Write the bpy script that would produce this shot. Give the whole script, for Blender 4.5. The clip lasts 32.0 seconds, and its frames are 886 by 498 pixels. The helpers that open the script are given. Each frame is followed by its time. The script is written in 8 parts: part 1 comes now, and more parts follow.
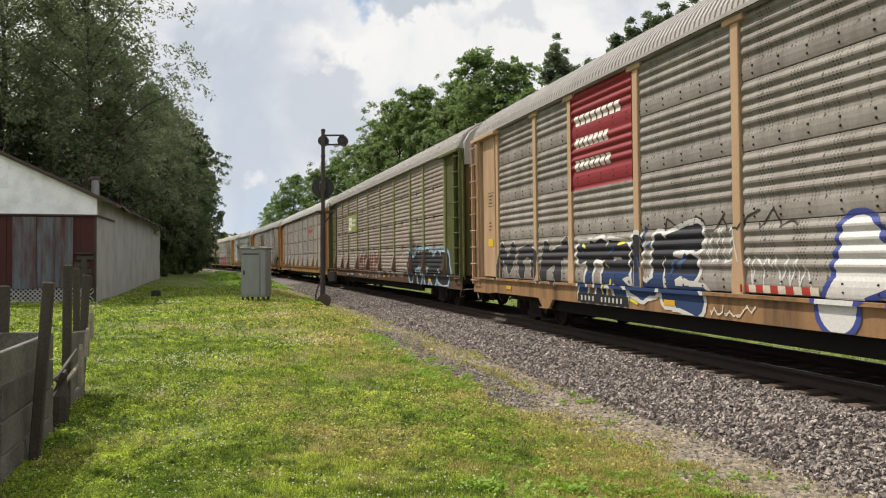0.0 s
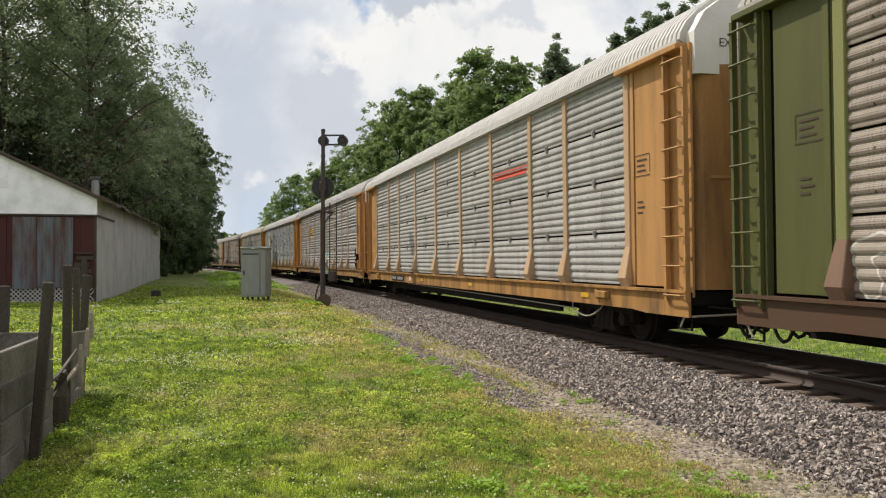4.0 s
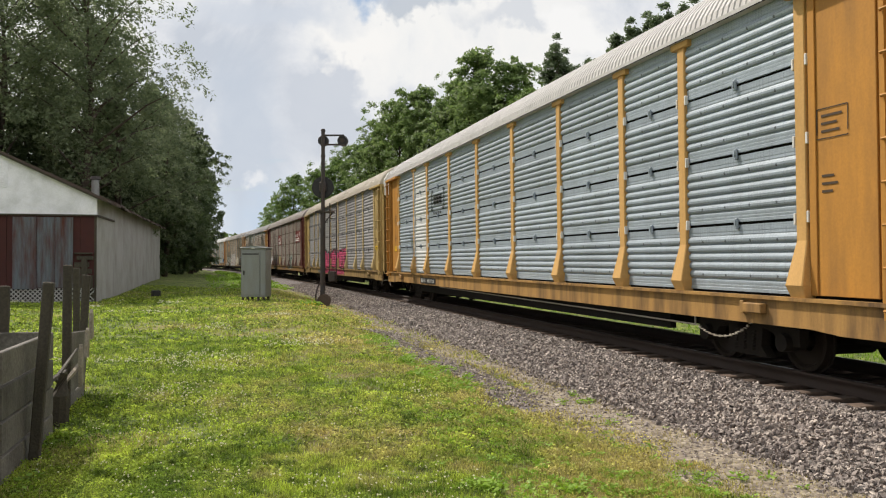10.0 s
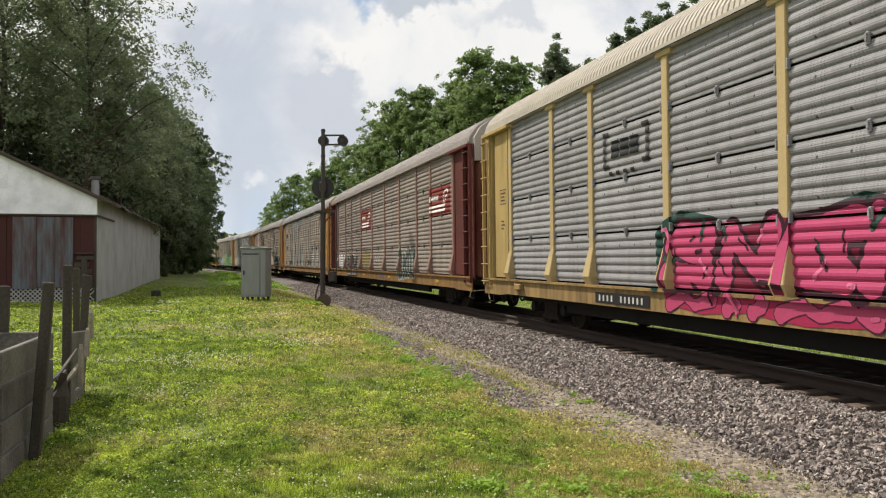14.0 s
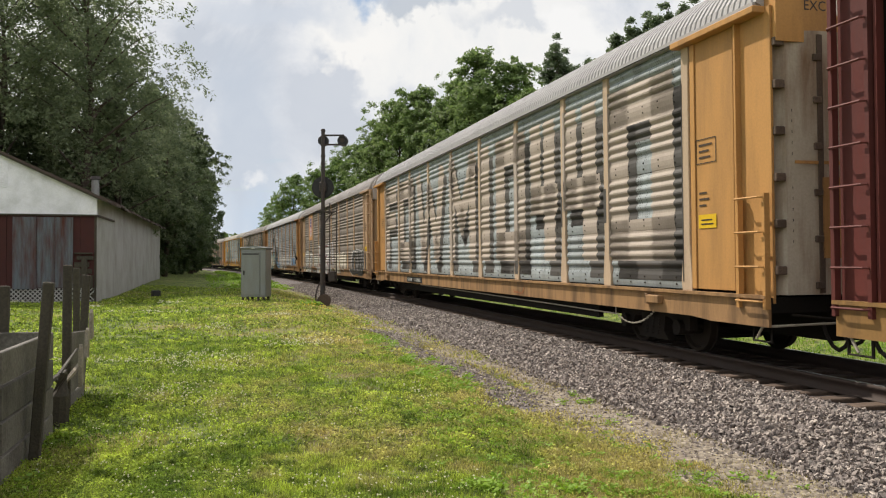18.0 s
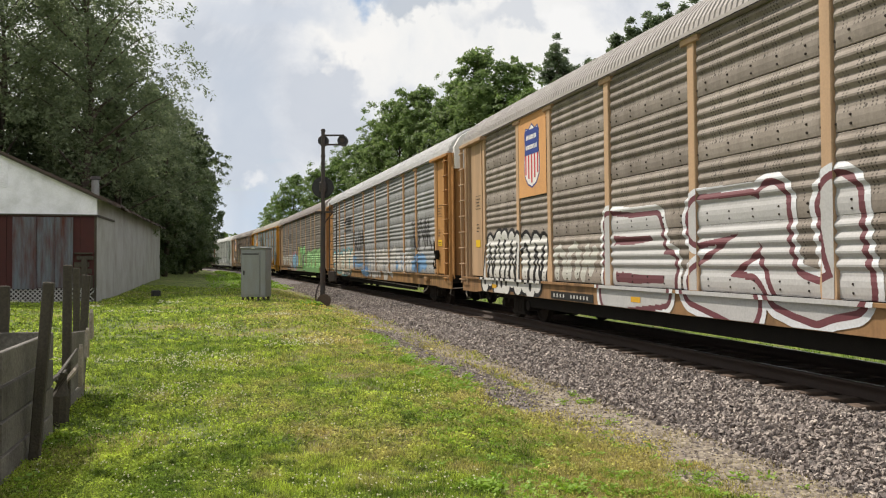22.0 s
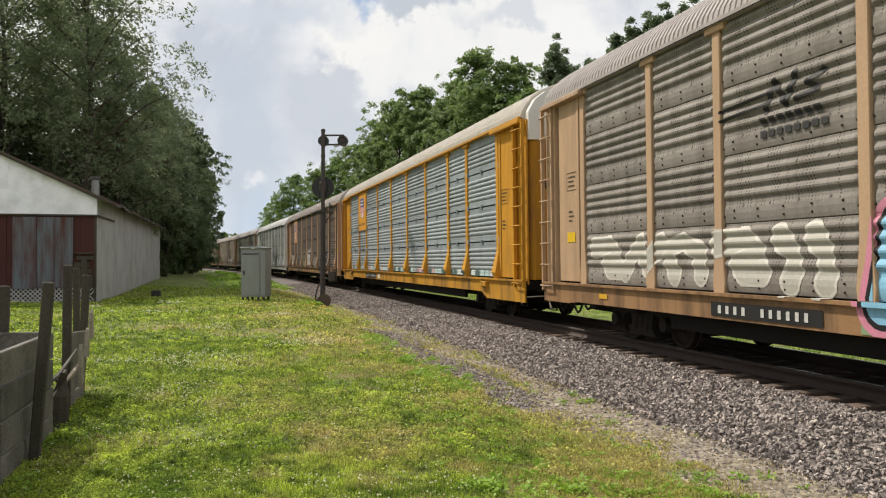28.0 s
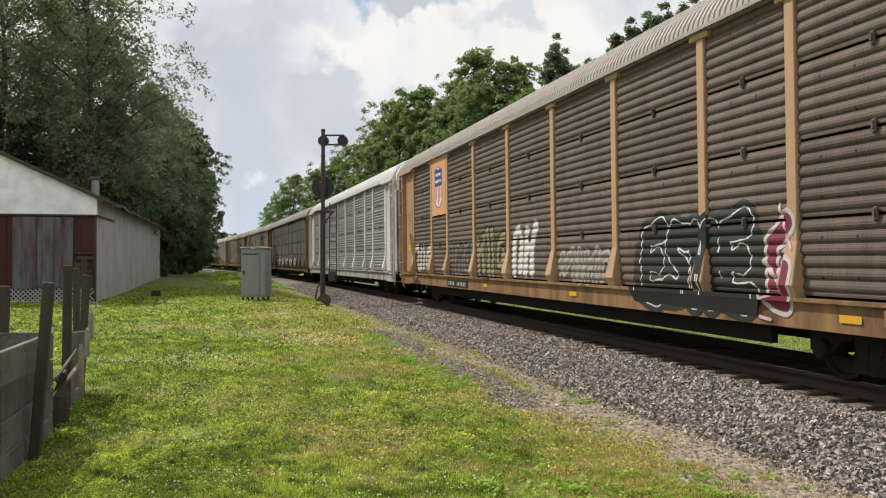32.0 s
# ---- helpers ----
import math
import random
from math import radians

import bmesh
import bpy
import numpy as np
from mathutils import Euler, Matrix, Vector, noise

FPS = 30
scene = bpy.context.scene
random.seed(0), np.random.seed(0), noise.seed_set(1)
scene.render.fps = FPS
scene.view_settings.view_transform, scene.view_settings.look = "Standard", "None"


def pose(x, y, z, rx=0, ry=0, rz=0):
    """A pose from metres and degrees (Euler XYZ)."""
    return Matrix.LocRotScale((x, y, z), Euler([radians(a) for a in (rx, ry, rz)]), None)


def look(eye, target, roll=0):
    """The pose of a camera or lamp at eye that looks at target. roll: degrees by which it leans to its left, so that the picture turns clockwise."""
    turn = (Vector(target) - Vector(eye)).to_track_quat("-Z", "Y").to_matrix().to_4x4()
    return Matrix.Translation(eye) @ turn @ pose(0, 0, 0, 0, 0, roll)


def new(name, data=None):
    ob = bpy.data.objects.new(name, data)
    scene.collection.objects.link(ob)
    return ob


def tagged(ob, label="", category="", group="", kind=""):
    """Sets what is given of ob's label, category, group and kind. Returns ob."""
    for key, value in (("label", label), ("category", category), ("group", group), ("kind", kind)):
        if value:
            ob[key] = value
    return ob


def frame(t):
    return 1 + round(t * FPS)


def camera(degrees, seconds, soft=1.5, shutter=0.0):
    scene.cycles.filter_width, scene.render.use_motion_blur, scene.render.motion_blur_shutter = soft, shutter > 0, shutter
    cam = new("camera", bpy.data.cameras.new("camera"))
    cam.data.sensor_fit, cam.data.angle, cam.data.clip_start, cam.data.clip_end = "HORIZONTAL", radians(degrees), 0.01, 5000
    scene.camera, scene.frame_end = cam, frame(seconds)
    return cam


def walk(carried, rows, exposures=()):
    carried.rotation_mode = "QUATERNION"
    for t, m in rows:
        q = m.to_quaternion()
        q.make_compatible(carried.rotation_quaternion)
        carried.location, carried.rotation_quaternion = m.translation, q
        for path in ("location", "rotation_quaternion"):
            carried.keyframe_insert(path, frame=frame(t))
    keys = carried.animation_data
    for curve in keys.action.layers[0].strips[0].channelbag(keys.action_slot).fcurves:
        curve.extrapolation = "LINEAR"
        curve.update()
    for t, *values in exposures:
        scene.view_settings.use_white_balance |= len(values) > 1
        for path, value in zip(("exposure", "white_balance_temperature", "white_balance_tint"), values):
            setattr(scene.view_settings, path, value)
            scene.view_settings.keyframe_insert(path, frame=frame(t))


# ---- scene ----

# ---- camera: a tripod beside the line, rail top at z = 0, the track runs along +Y and bends gently left ----
YAW, PITCH, EYE_Z = 0.2478, 0.0141, 1.459
EYE = (0.0, 0.0, EYE_Z)
TARGET = (math.sin(YAW), math.cos(YAW), EYE_Z + math.tan(PITCH))
cam = camera(56.1, 32.0, soft=1.15)
walk(cam, [(0.0, look(EYE, TARGET)), (32.0, look(EYE, TARGET))], exposures=[(0.0, 0.0), (32.0, 0.0)])

# ---- world, sun ----
SUN_AZ, SUN_EL = radians(-40), radians(50)      # azimuth from +Y, positive to the right
world = bpy.data.worlds.new("world")
scene.world = world
world.use_nodes = True


class Nodes:
    """A node tree with short calls."""

    def __init__(self, tree):
        self.tree = tree

    def add(self, kind, settings=None, **sockets):
        n = self.tree.nodes.new(kind)
        for k, v in (settings or {}).items():
            setattr(n, k, v)
        for k, v in sockets.items():
            self.put(n, k, v)
        return n

    def put(self, n, k, v):
        s = n.inputs[int(k[1:])] if k[0] == "i" and k[1:].isdigit() else n.inputs[k.replace("_", " ")]
        if isinstance(v, bpy.types.NodeSocket):
            self.tree.links.new(v, s)
        else:
            s.default_value = v

    def math(self, op, a, b=0.0, clamp=False):
        return self.add("ShaderNodeMath", {"operation": op, "use_clamp": clamp}, i0=a, i1=b).outputs[0]

    def noise(self, vec, scale, detail=4.0, rough=0.55, dist=0.0):
        return self.add("ShaderNodeTexNoise", None, Vector=vec, Scale=scale, Detail=detail, Roughness=rough, Distortion=dist).outputs[0]

    def ramp(self, fac, *stops):
        n = self.add("ShaderNodeValToRGB", None, Fac=fac)
        e = n.color_ramp.elements
        while len(e) < len(stops):
            e.new(0.5)
        for el, (p, c) in zip(e, stops):
            el.position, el.color = p, (c, c, c, 1) if isinstance(c, (int, float)) else (*c, 1)
        return n.outputs[0]

    def mix(self, fac, a, b, blend="MIX"):
        n = self.add("ShaderNodeMix", {"data_type": "RGBA", "blend_type": blend})
        for i, v in ((0, fac), (6, a), (7, b)):
            if isinstance(v, bpy.types.NodeSocket):
                self.tree.links.new(v, n.inputs[i])
            else:
                n.inputs[i].default_value = (*v, 1) if isinstance(v, tuple) and len(v) == 3 else v
        return n.outputs[2]


def make_sky():
    w = Nodes(world.node_tree)
    world.node_tree.nodes.clear()
    sky = w.add("ShaderNodeTexSky", {"sky_type": "NISHITA", "sun_disc": False, "sun_elevation": SUN_EL, "sun_rotation": SUN_AZ, "altitude": 200.0, "dust_density": 1.5})
    d = w.add("ShaderNodeTexCoord").outputs["Generated"]
    sep = w.add("ShaderNodeSeparateXYZ", None, Vector=d)
    h = w.math("MAXIMUM", w.math("ADD", sep.outputs[2], 0.10), 0.04)
    plane = w.add("ShaderNodeCombineXYZ", None, X=w.math("DIVIDE", sep.outputs[0], h), Y=w.math("DIVIDE", sep.outputs[1], h), Z=w.math("MULTIPLY", sep.outputs[2], 3.0)).outputs[0]
    big = w.noise(plane, 0.42, 7.0, 0.52, 0.3)
    small = w.noise(plane, 1.6, 9.0, 0.6, 0.4)
    cover = w.ramp(w.math("ADD", w.math("MULTIPLY", big, 0.72), w.math("MULTIPLY", small, 0.28)), (0.34, 0.0), (0.42, 1.0))
    ahead = w.math("MAXIMUM", w.add("ShaderNodeVectorMath", {"operation": "DOT_PRODUCT"}, i0=d, i1=(math.sin(YAW), math.cos(YAW), 0.0)).outputs["Value"], 0.25)
    across = w.math("DIVIDE", w.add("ShaderNodeVectorMath", {"operation": "DOT_PRODUCT"}, i0=d, i1=(math.cos(YAW), -math.sin(YAW), 0.0)).outputs["Value"], ahead)
    above = w.math("DIVIDE", sep.outputs[2], ahead)

    def billow(scale, size, shift):
        """Two offsets that fold a cloud's rim into lumps of one size."""
        p = w.add("ShaderNodeVectorMath", {"operation": "ADD"}, i0=d, i1=(shift, 0.7 * shift, 0.3)).outputs[0]
        c = w.add("ShaderNodeSeparateColor", None, Color=w.add("ShaderNodeTexNoise", None, Vector=p, Scale=scale, Detail=5.0, Roughness=0.6).outputs["Color"])
        return [w.math("MULTIPLY", w.math("SUBTRACT", c.outputs[k], 0.5), size) for k in (0, 1)]

    wide_fold, fine_fold = billow(7.0, 0.16, 1.3), billow(26.0, 0.05, 4.1)
    U = w.math("ADD", across, w.math("ADD", wide_fold[0], fine_fold[0]))
    V = w.math("ADD", above, w.math("ADD", wide_fold[1], fine_fold[1]))

    def near(px, py, wide, tall, most=1.0, edge=0.4):
        """A cloud form round a direction (tangents right and up of the view) with a torn rim."""
        u, v = w.math("DIVIDE", w.math("SUBTRACT", U, px), wide), w.math("DIVIDE", w.math("SUBTRACT", V, py), tall)
        r = w.math("SQRT", w.math("ADD", w.math("MULTIPLY", u, u), w.math("MULTIPLY", v, v)))
        return w.ramp(r, (max(0.0, 0.9 - edge), most), (0.9 + edge, 0.0))

    at = w.add("ShaderNodeVectorMath", {"operation": "ADD"}, i0=d, i1=(0.9, 2.3, 0.15)).outputs[0]
    soft = w.noise(at, 2.6, 3.0, 0.5, 0.2)
    lump = w.noise(at, 7.0, 12.0, 0.60, 0.5)
    shade = w.math("ADD", w.math("MULTIPLY", soft, 0.50), w.math("MULTIPLY", lump, 0.52))
    veil = w.ramp(shade, (0.38, (0.62, 0.66, 0.73)), (0.45, (0.80, 0.82, 0.86)), (0.50, (0.93, 0.93, 0.925)), (0.56, (0.97, 0.96, 0.94)), (0.68, (0.82, 0.84, 0.87)))
    low = w.mix(near(-0.235, 0.15, 0.10, 0.13, 0.85, 0.5), veil, (0.60, 0.66, 0.75))
    low = w.mix(near(-0.20, 0.055, 0.12, 0.06, 0.9, 0.6), low, (0.60, 0.70, 0.83))
    low = w.mix(near(-0.12, 0.19, 0.055, 0.085, 0.9, 0.22), low, (0.64, 0.68, 0.75))
    low = w.mix(near(-0.10, 0.265, 0.07, 0.030, 1.0, 0.35), low, (0.99, 0.975, 0.95))
    low = w.mix(near(-0.226, 0.108, 0.016, 0.012, 0.75, 0.6), low, (0.90, 0.91, 0.93))
    low = w.mix(near(-0.22, 0.285, 0.15, 0.03, 0.8, 0.6), low, (0.66, 0.71, 0.79))
    low = w.mix(near(-0.095, 0.31, 0.05, 0.022, 0.9, 0.6), low, (0.36, 0.50, 0.71))
    low = w.mix(near(-0.03, 0.305, 0.055, 0.022, 0.9, 0.3), low, (0.56, 0.61, 0.68))
    low = w.mix(near(0.07, 0.285, 0.06, 0.02, 0.8, 0.35), low, (0.70, 0.73, 0.78))
    low = w.mix(near(0.15, 0.28, 0.05, 0.035, 1.0, 0.25), low, (0.98, 0.975, 0.965))
    bright = low
    blue = w.mix(1.0, sky.outputs[0], (0.11, 0.11, 0.11), "MULTIPLY")
    col = w.mix(cover, blue, bright)
    bg = w.add("ShaderNodeBackground", None, Color=col, Strength=0.95)
    out = w.add("ShaderNodeOutputWorld", None, Surface=bg.outputs[0])


make_sky()
sun = new("sun", bpy.data.lights.new("sun", "SUN"))
sun.data.energy, sun.data.angle, sun.data.color = 5.0, radians(0.8), (1.0, 0.90, 0.785)
SUN_DIR = Vector((math.sin(SUN_AZ) * math.cos(SUN_EL), math.cos(SUN_AZ) * math.cos(SUN_EL), math.sin(SUN_EL)))
sun.matrix_world = look(tuple(SUN_DIR * 60), (0, 0, 0))


# ---- materials ----
def surface(name, color, rough=0.7, metal=0.0, stain=None, stain_amt=0.4, scale=2.0, grain=40.0, grain_amt=0.12, bump=0.15, streak=False, random_amt=0.0, gloss=0.5):
    """A worn surface: a base colour, stains at one scale, grain at another, a fine relief."""
    m = bpy.data.materials.new(name)
    m.use_nodes = True
    n = Nodes(m.node_tree)
    n.tree.nodes.clear()
    co = n.add("ShaderNodeTexCoord").outputs["Object"]
    info = n.add("ShaderNodeObjectInfo")
    shift = n.math("MULTIPLY", info.outputs["Random"], 37.0)
    at = n.add("ShaderNodeVectorMath", {"operation": "ADD"}, i0=co, i1=n.add("ShaderNodeCombineXYZ", None, X=shift, Y=shift, Z=0.0).outputs[0]).outputs[0]
    if streak:
        at_s = n.add("ShaderNodeVectorMath", {"operation": "MULTIPLY"}, i0=at, i1=(2.2, 2.2, 0.35)).outputs[0]
    else:
        at_s = at
    big = n.ramp(n.noise(at_s, scale, 6.0, 0.62), (0.42, 0.0), (0.70, 1.0))
    fine = n.noise(at, grain, 4.0, 0.6)
    dark = tuple(c * 0.55 for c in color) if stain is None else stain
    col = n.mix(n.math("MULTIPLY", big, stain_amt), color, dark)
    lo, hi = 1.0 - grain_amt, 1.0 + grain_amt
    tone = n.add("ShaderNodeMapRange", None, i0=fine, i1=0.3, i2=0.7, i3=lo, i4=hi).outputs[0]
    if random_amt:
        tone = n.math("MULTIPLY", tone, n.add("ShaderNodeMapRange", None, i0=info.outputs["Random"], i1=0.0, i2=1.0, i3=1 - random_amt, i4=1 + random_amt).outputs[0])
    col = n.mix(1.0, col, n.add("ShaderNodeCombineColor", None, i0=tone, i1=tone, i2=tone).outputs[0], "MULTIPLY")
    r = n.add("ShaderNodeMapRange", None, i0=fine, i1=0.3, i2=0.7, i3=max(0.05, rough - 0.08), i4=min(1.0, rough + 0.08)).outputs[0]
    b = n.add("ShaderNodeBump", None, Strength=bump, Distance=0.02, Height=fine)
    p = n.add("ShaderNodeBsdfPrincipled", None, Base_Color=col, Roughness=r, Metallic=metal, Normal=b.outputs[0])
    p.inputs["Specular IOR Level"].default_value = gloss
    n.add("ShaderNodeOutputMaterial", None, Surface=p.outputs[0])
    return m


def leaf_material(name, color, color2, trans=0.35):
    m = bpy.data.materials.new(name)
    m.use_nodes = True
    n = Nodes(m.node_tree)
    n.tree.nodes.clear()
    isl = n.add("ShaderNodeNewGeometry").outputs["Random Per Island"]
    co = n.add("ShaderNodeTexCoord").outputs["Object"]
    big = n.ramp(n.noise(co, 0.55, 3.0), (0.35, 0.0), (0.65, 1.0))
    mid = n.ramp(n.noise(co, 2.3, 4.0), (0.36, 0.0), (0.64, 1.0))
    f = n.math("ADD", n.math("MULTIPLY", isl, 0.45), n.math("ADD", n.math("MULTIPLY", big, 0.22), n.math("MULTIPLY", mid, 0.34)), True)
    col = n.mix(f, color, color2)
    p = n.add("ShaderNodeBsdfPrincipled", None, Base_Color=col, Roughness=0.55)
    tr = n.add("ShaderNodeBsdfTranslucent", None, Color=col)
    mix = n.add("ShaderNodeMixShader", None, Fac=trans)
    n.tree.links.new(p.outputs[0], mix.inputs[1])
    n.tree.links.new(tr.outputs[0], mix.inputs[2])
    n.add("ShaderNodeOutputMaterial", None, Surface=mix.outputs[0])
    return m


def lawn_tones(n, co, gain=1.0):
    """Colour of the sward at a place: green drifts, dark tufts, dry and brownish patches."""
    big = n.noise(co, 0.33, 4.0, 0.6)
    mid = n.noise(co, 1.5, 5.0, 0.65, 0.4)
    tuft = n.noise(co, 5.5, 4.0, 0.6)
    green = n.mix(n.ramp(mid, (0.38, 0.0), (0.60, 1.0)), tuple(c * gain for c in (0.17, 0.27, 0.028)), tuple(c * gain for c in (0.47, 0.57, 0.08)))
    green = n.mix(n.ramp(tuft, (0.38, 0.95), (0.55, 0.0)), green, tuple(c * gain for c in (0.085, 0.14, 0.018)))
    worn = n.add("ShaderNodeMapRange", None, i0=n.add("ShaderNodeSeparateXYZ", None, Vector=co).outputs[0], i1=-1.5, i2=4.0, i3=-0.07, i4=0.075).outputs[0]
    worn = n.math("SUBTRACT", worn, n.add("ShaderNodeMapRange", None, i0=n.add("ShaderNodeSeparateXYZ", None, Vector=co).outputs[0], i1=8.0, i2=10.0, i3=0.0, i4=0.16).outputs[0])
    dryness = n.ramp(n.math("ADD", worn, n.math("ADD", n.math("MULTIPLY", big, 0.6), n.math("MULTIPLY", n.noise(co, 2.1, 5.0, 0.65), 0.4))), (0.47, 0.0), (0.60, 0.85))
    return n.mix(dryness, green, tuple(c * gain for c in (0.52, 0.45, 0.16))), dryness


def sward_material(name, gain, trans, spread):
    """Blades and small leaves, toned by where they stand and a little each by itself."""
    m = bpy.data.materials.new(name)
    m.use_nodes = True
    n = Nodes(m.node_tree)
    n.tree.nodes.clear()
    col, _ = lawn_tones(n, n.add("ShaderNodeTexCoord").outputs["Object"], gain)
    isl = n.add("ShaderNodeNewGeometry").outputs["Random Per Island"]
    tone = n.add("ShaderNodeMapRange", None, i0=isl, i1=0.0, i2=1.0, i3=1.0 - spread, i4=1.0 + spread).outputs[0]
    col = n.mix(1.0, col, n.add("ShaderNodeCombineColor", None, i0=tone, i1=tone, i2=tone).outputs[0], "MULTIPLY")
    p = n.add("ShaderNodeBsdfPrincipled", {}, Base_Color=col, Roughness=0.8)
    p.inputs["Specular IOR Level"].default_value = 0.25
    tr = n.add("ShaderNodeBsdfTranslucent", None, Color=col)
    mix = n.add("ShaderNodeMixShader", None, Fac=trans)
    n.tree.links.new(p.outputs[0], mix.inputs[1])
    n.tree.links.new(tr.outputs[0], mix.inputs[2])
    n.add("ShaderNodeOutputMaterial", None, Surface=mix.outputs[0])
    return m


def ground_material():
    """Lawn with dry and bare patches."""
    m = bpy.data.materials.new("lawn_soil")
    m.use_nodes = True
    n = Nodes(m.node_tree)
    n.tree.nodes.clear()
    co = n.add("ShaderNodeTexCoord").outputs["Object"]
    fine = n.noise(co, 45.0, 5.0, 0.7)
    # Darker than the blades: shade between them is put into this colour.
    col, dryness = lawn_tones(n, co, 0.46)
    col = n.mix(n.math("MULTIPLY", dryness, 0.6), col, (0.22, 0.165, 0.09))
    tone = n.add("ShaderNodeMapRange", None, i0=fine, i1=0.25, i2=0.75, i3=0.5, i4=1.45).outputs[0]
    col = n.mix(1.0, col, n.add("ShaderNodeCombineColor", None, i0=tone, i1=tone, i2=tone).outputs[0], "MULTIPLY")
    b = n.add("ShaderNodeBump", None, Strength=0.6, Distance=0.05, Height=fine)
    p = n.add("ShaderNodeBsdfPrincipled", None, Base_Color=col, Roughness=0.9, Normal=b.outputs[0])
    n.add("ShaderNodeOutputMaterial", None, Surface=p.outputs[0])
    return m


def stone_material(name, c1, c2, c3):
    m = bpy.data.materials.new(name)
    m.use_nodes = True
    n = Nodes(m.node_tree)
    n.tree.nodes.clear()
    geo = n.add("ShaderNodeNewGeometry").outputs["Random Per Island"]
    co = n.add("ShaderNodeTexCoord").outputs["Object"]
    vor = n.add("ShaderNodeTexVoronoi", None, Vector=co, Scale=17.0)
    cell = n.add("ShaderNodeSeparateColor", None, Color=vor.outputs["Color"]).outputs[0]
    f = n.math("FRACT", n.math("ADD", geo, cell))
    col = n.ramp(f, (0.0, c1), (0.5, c2), (1.0, c3))
    b = n.add("ShaderNodeBump", None, Strength=0.8, Distance=0.04, Height=n.math("MULTIPLY", vor.outputs["Distance"], -1.0))
    p = n.add("ShaderNodeBsdfPrincipled", None, Base_Color=col, Roughness=0.85, Normal=b.outputs[0])
    n.add("ShaderNodeOutputMaterial", None, Surface=p.outputs[0])
    return m


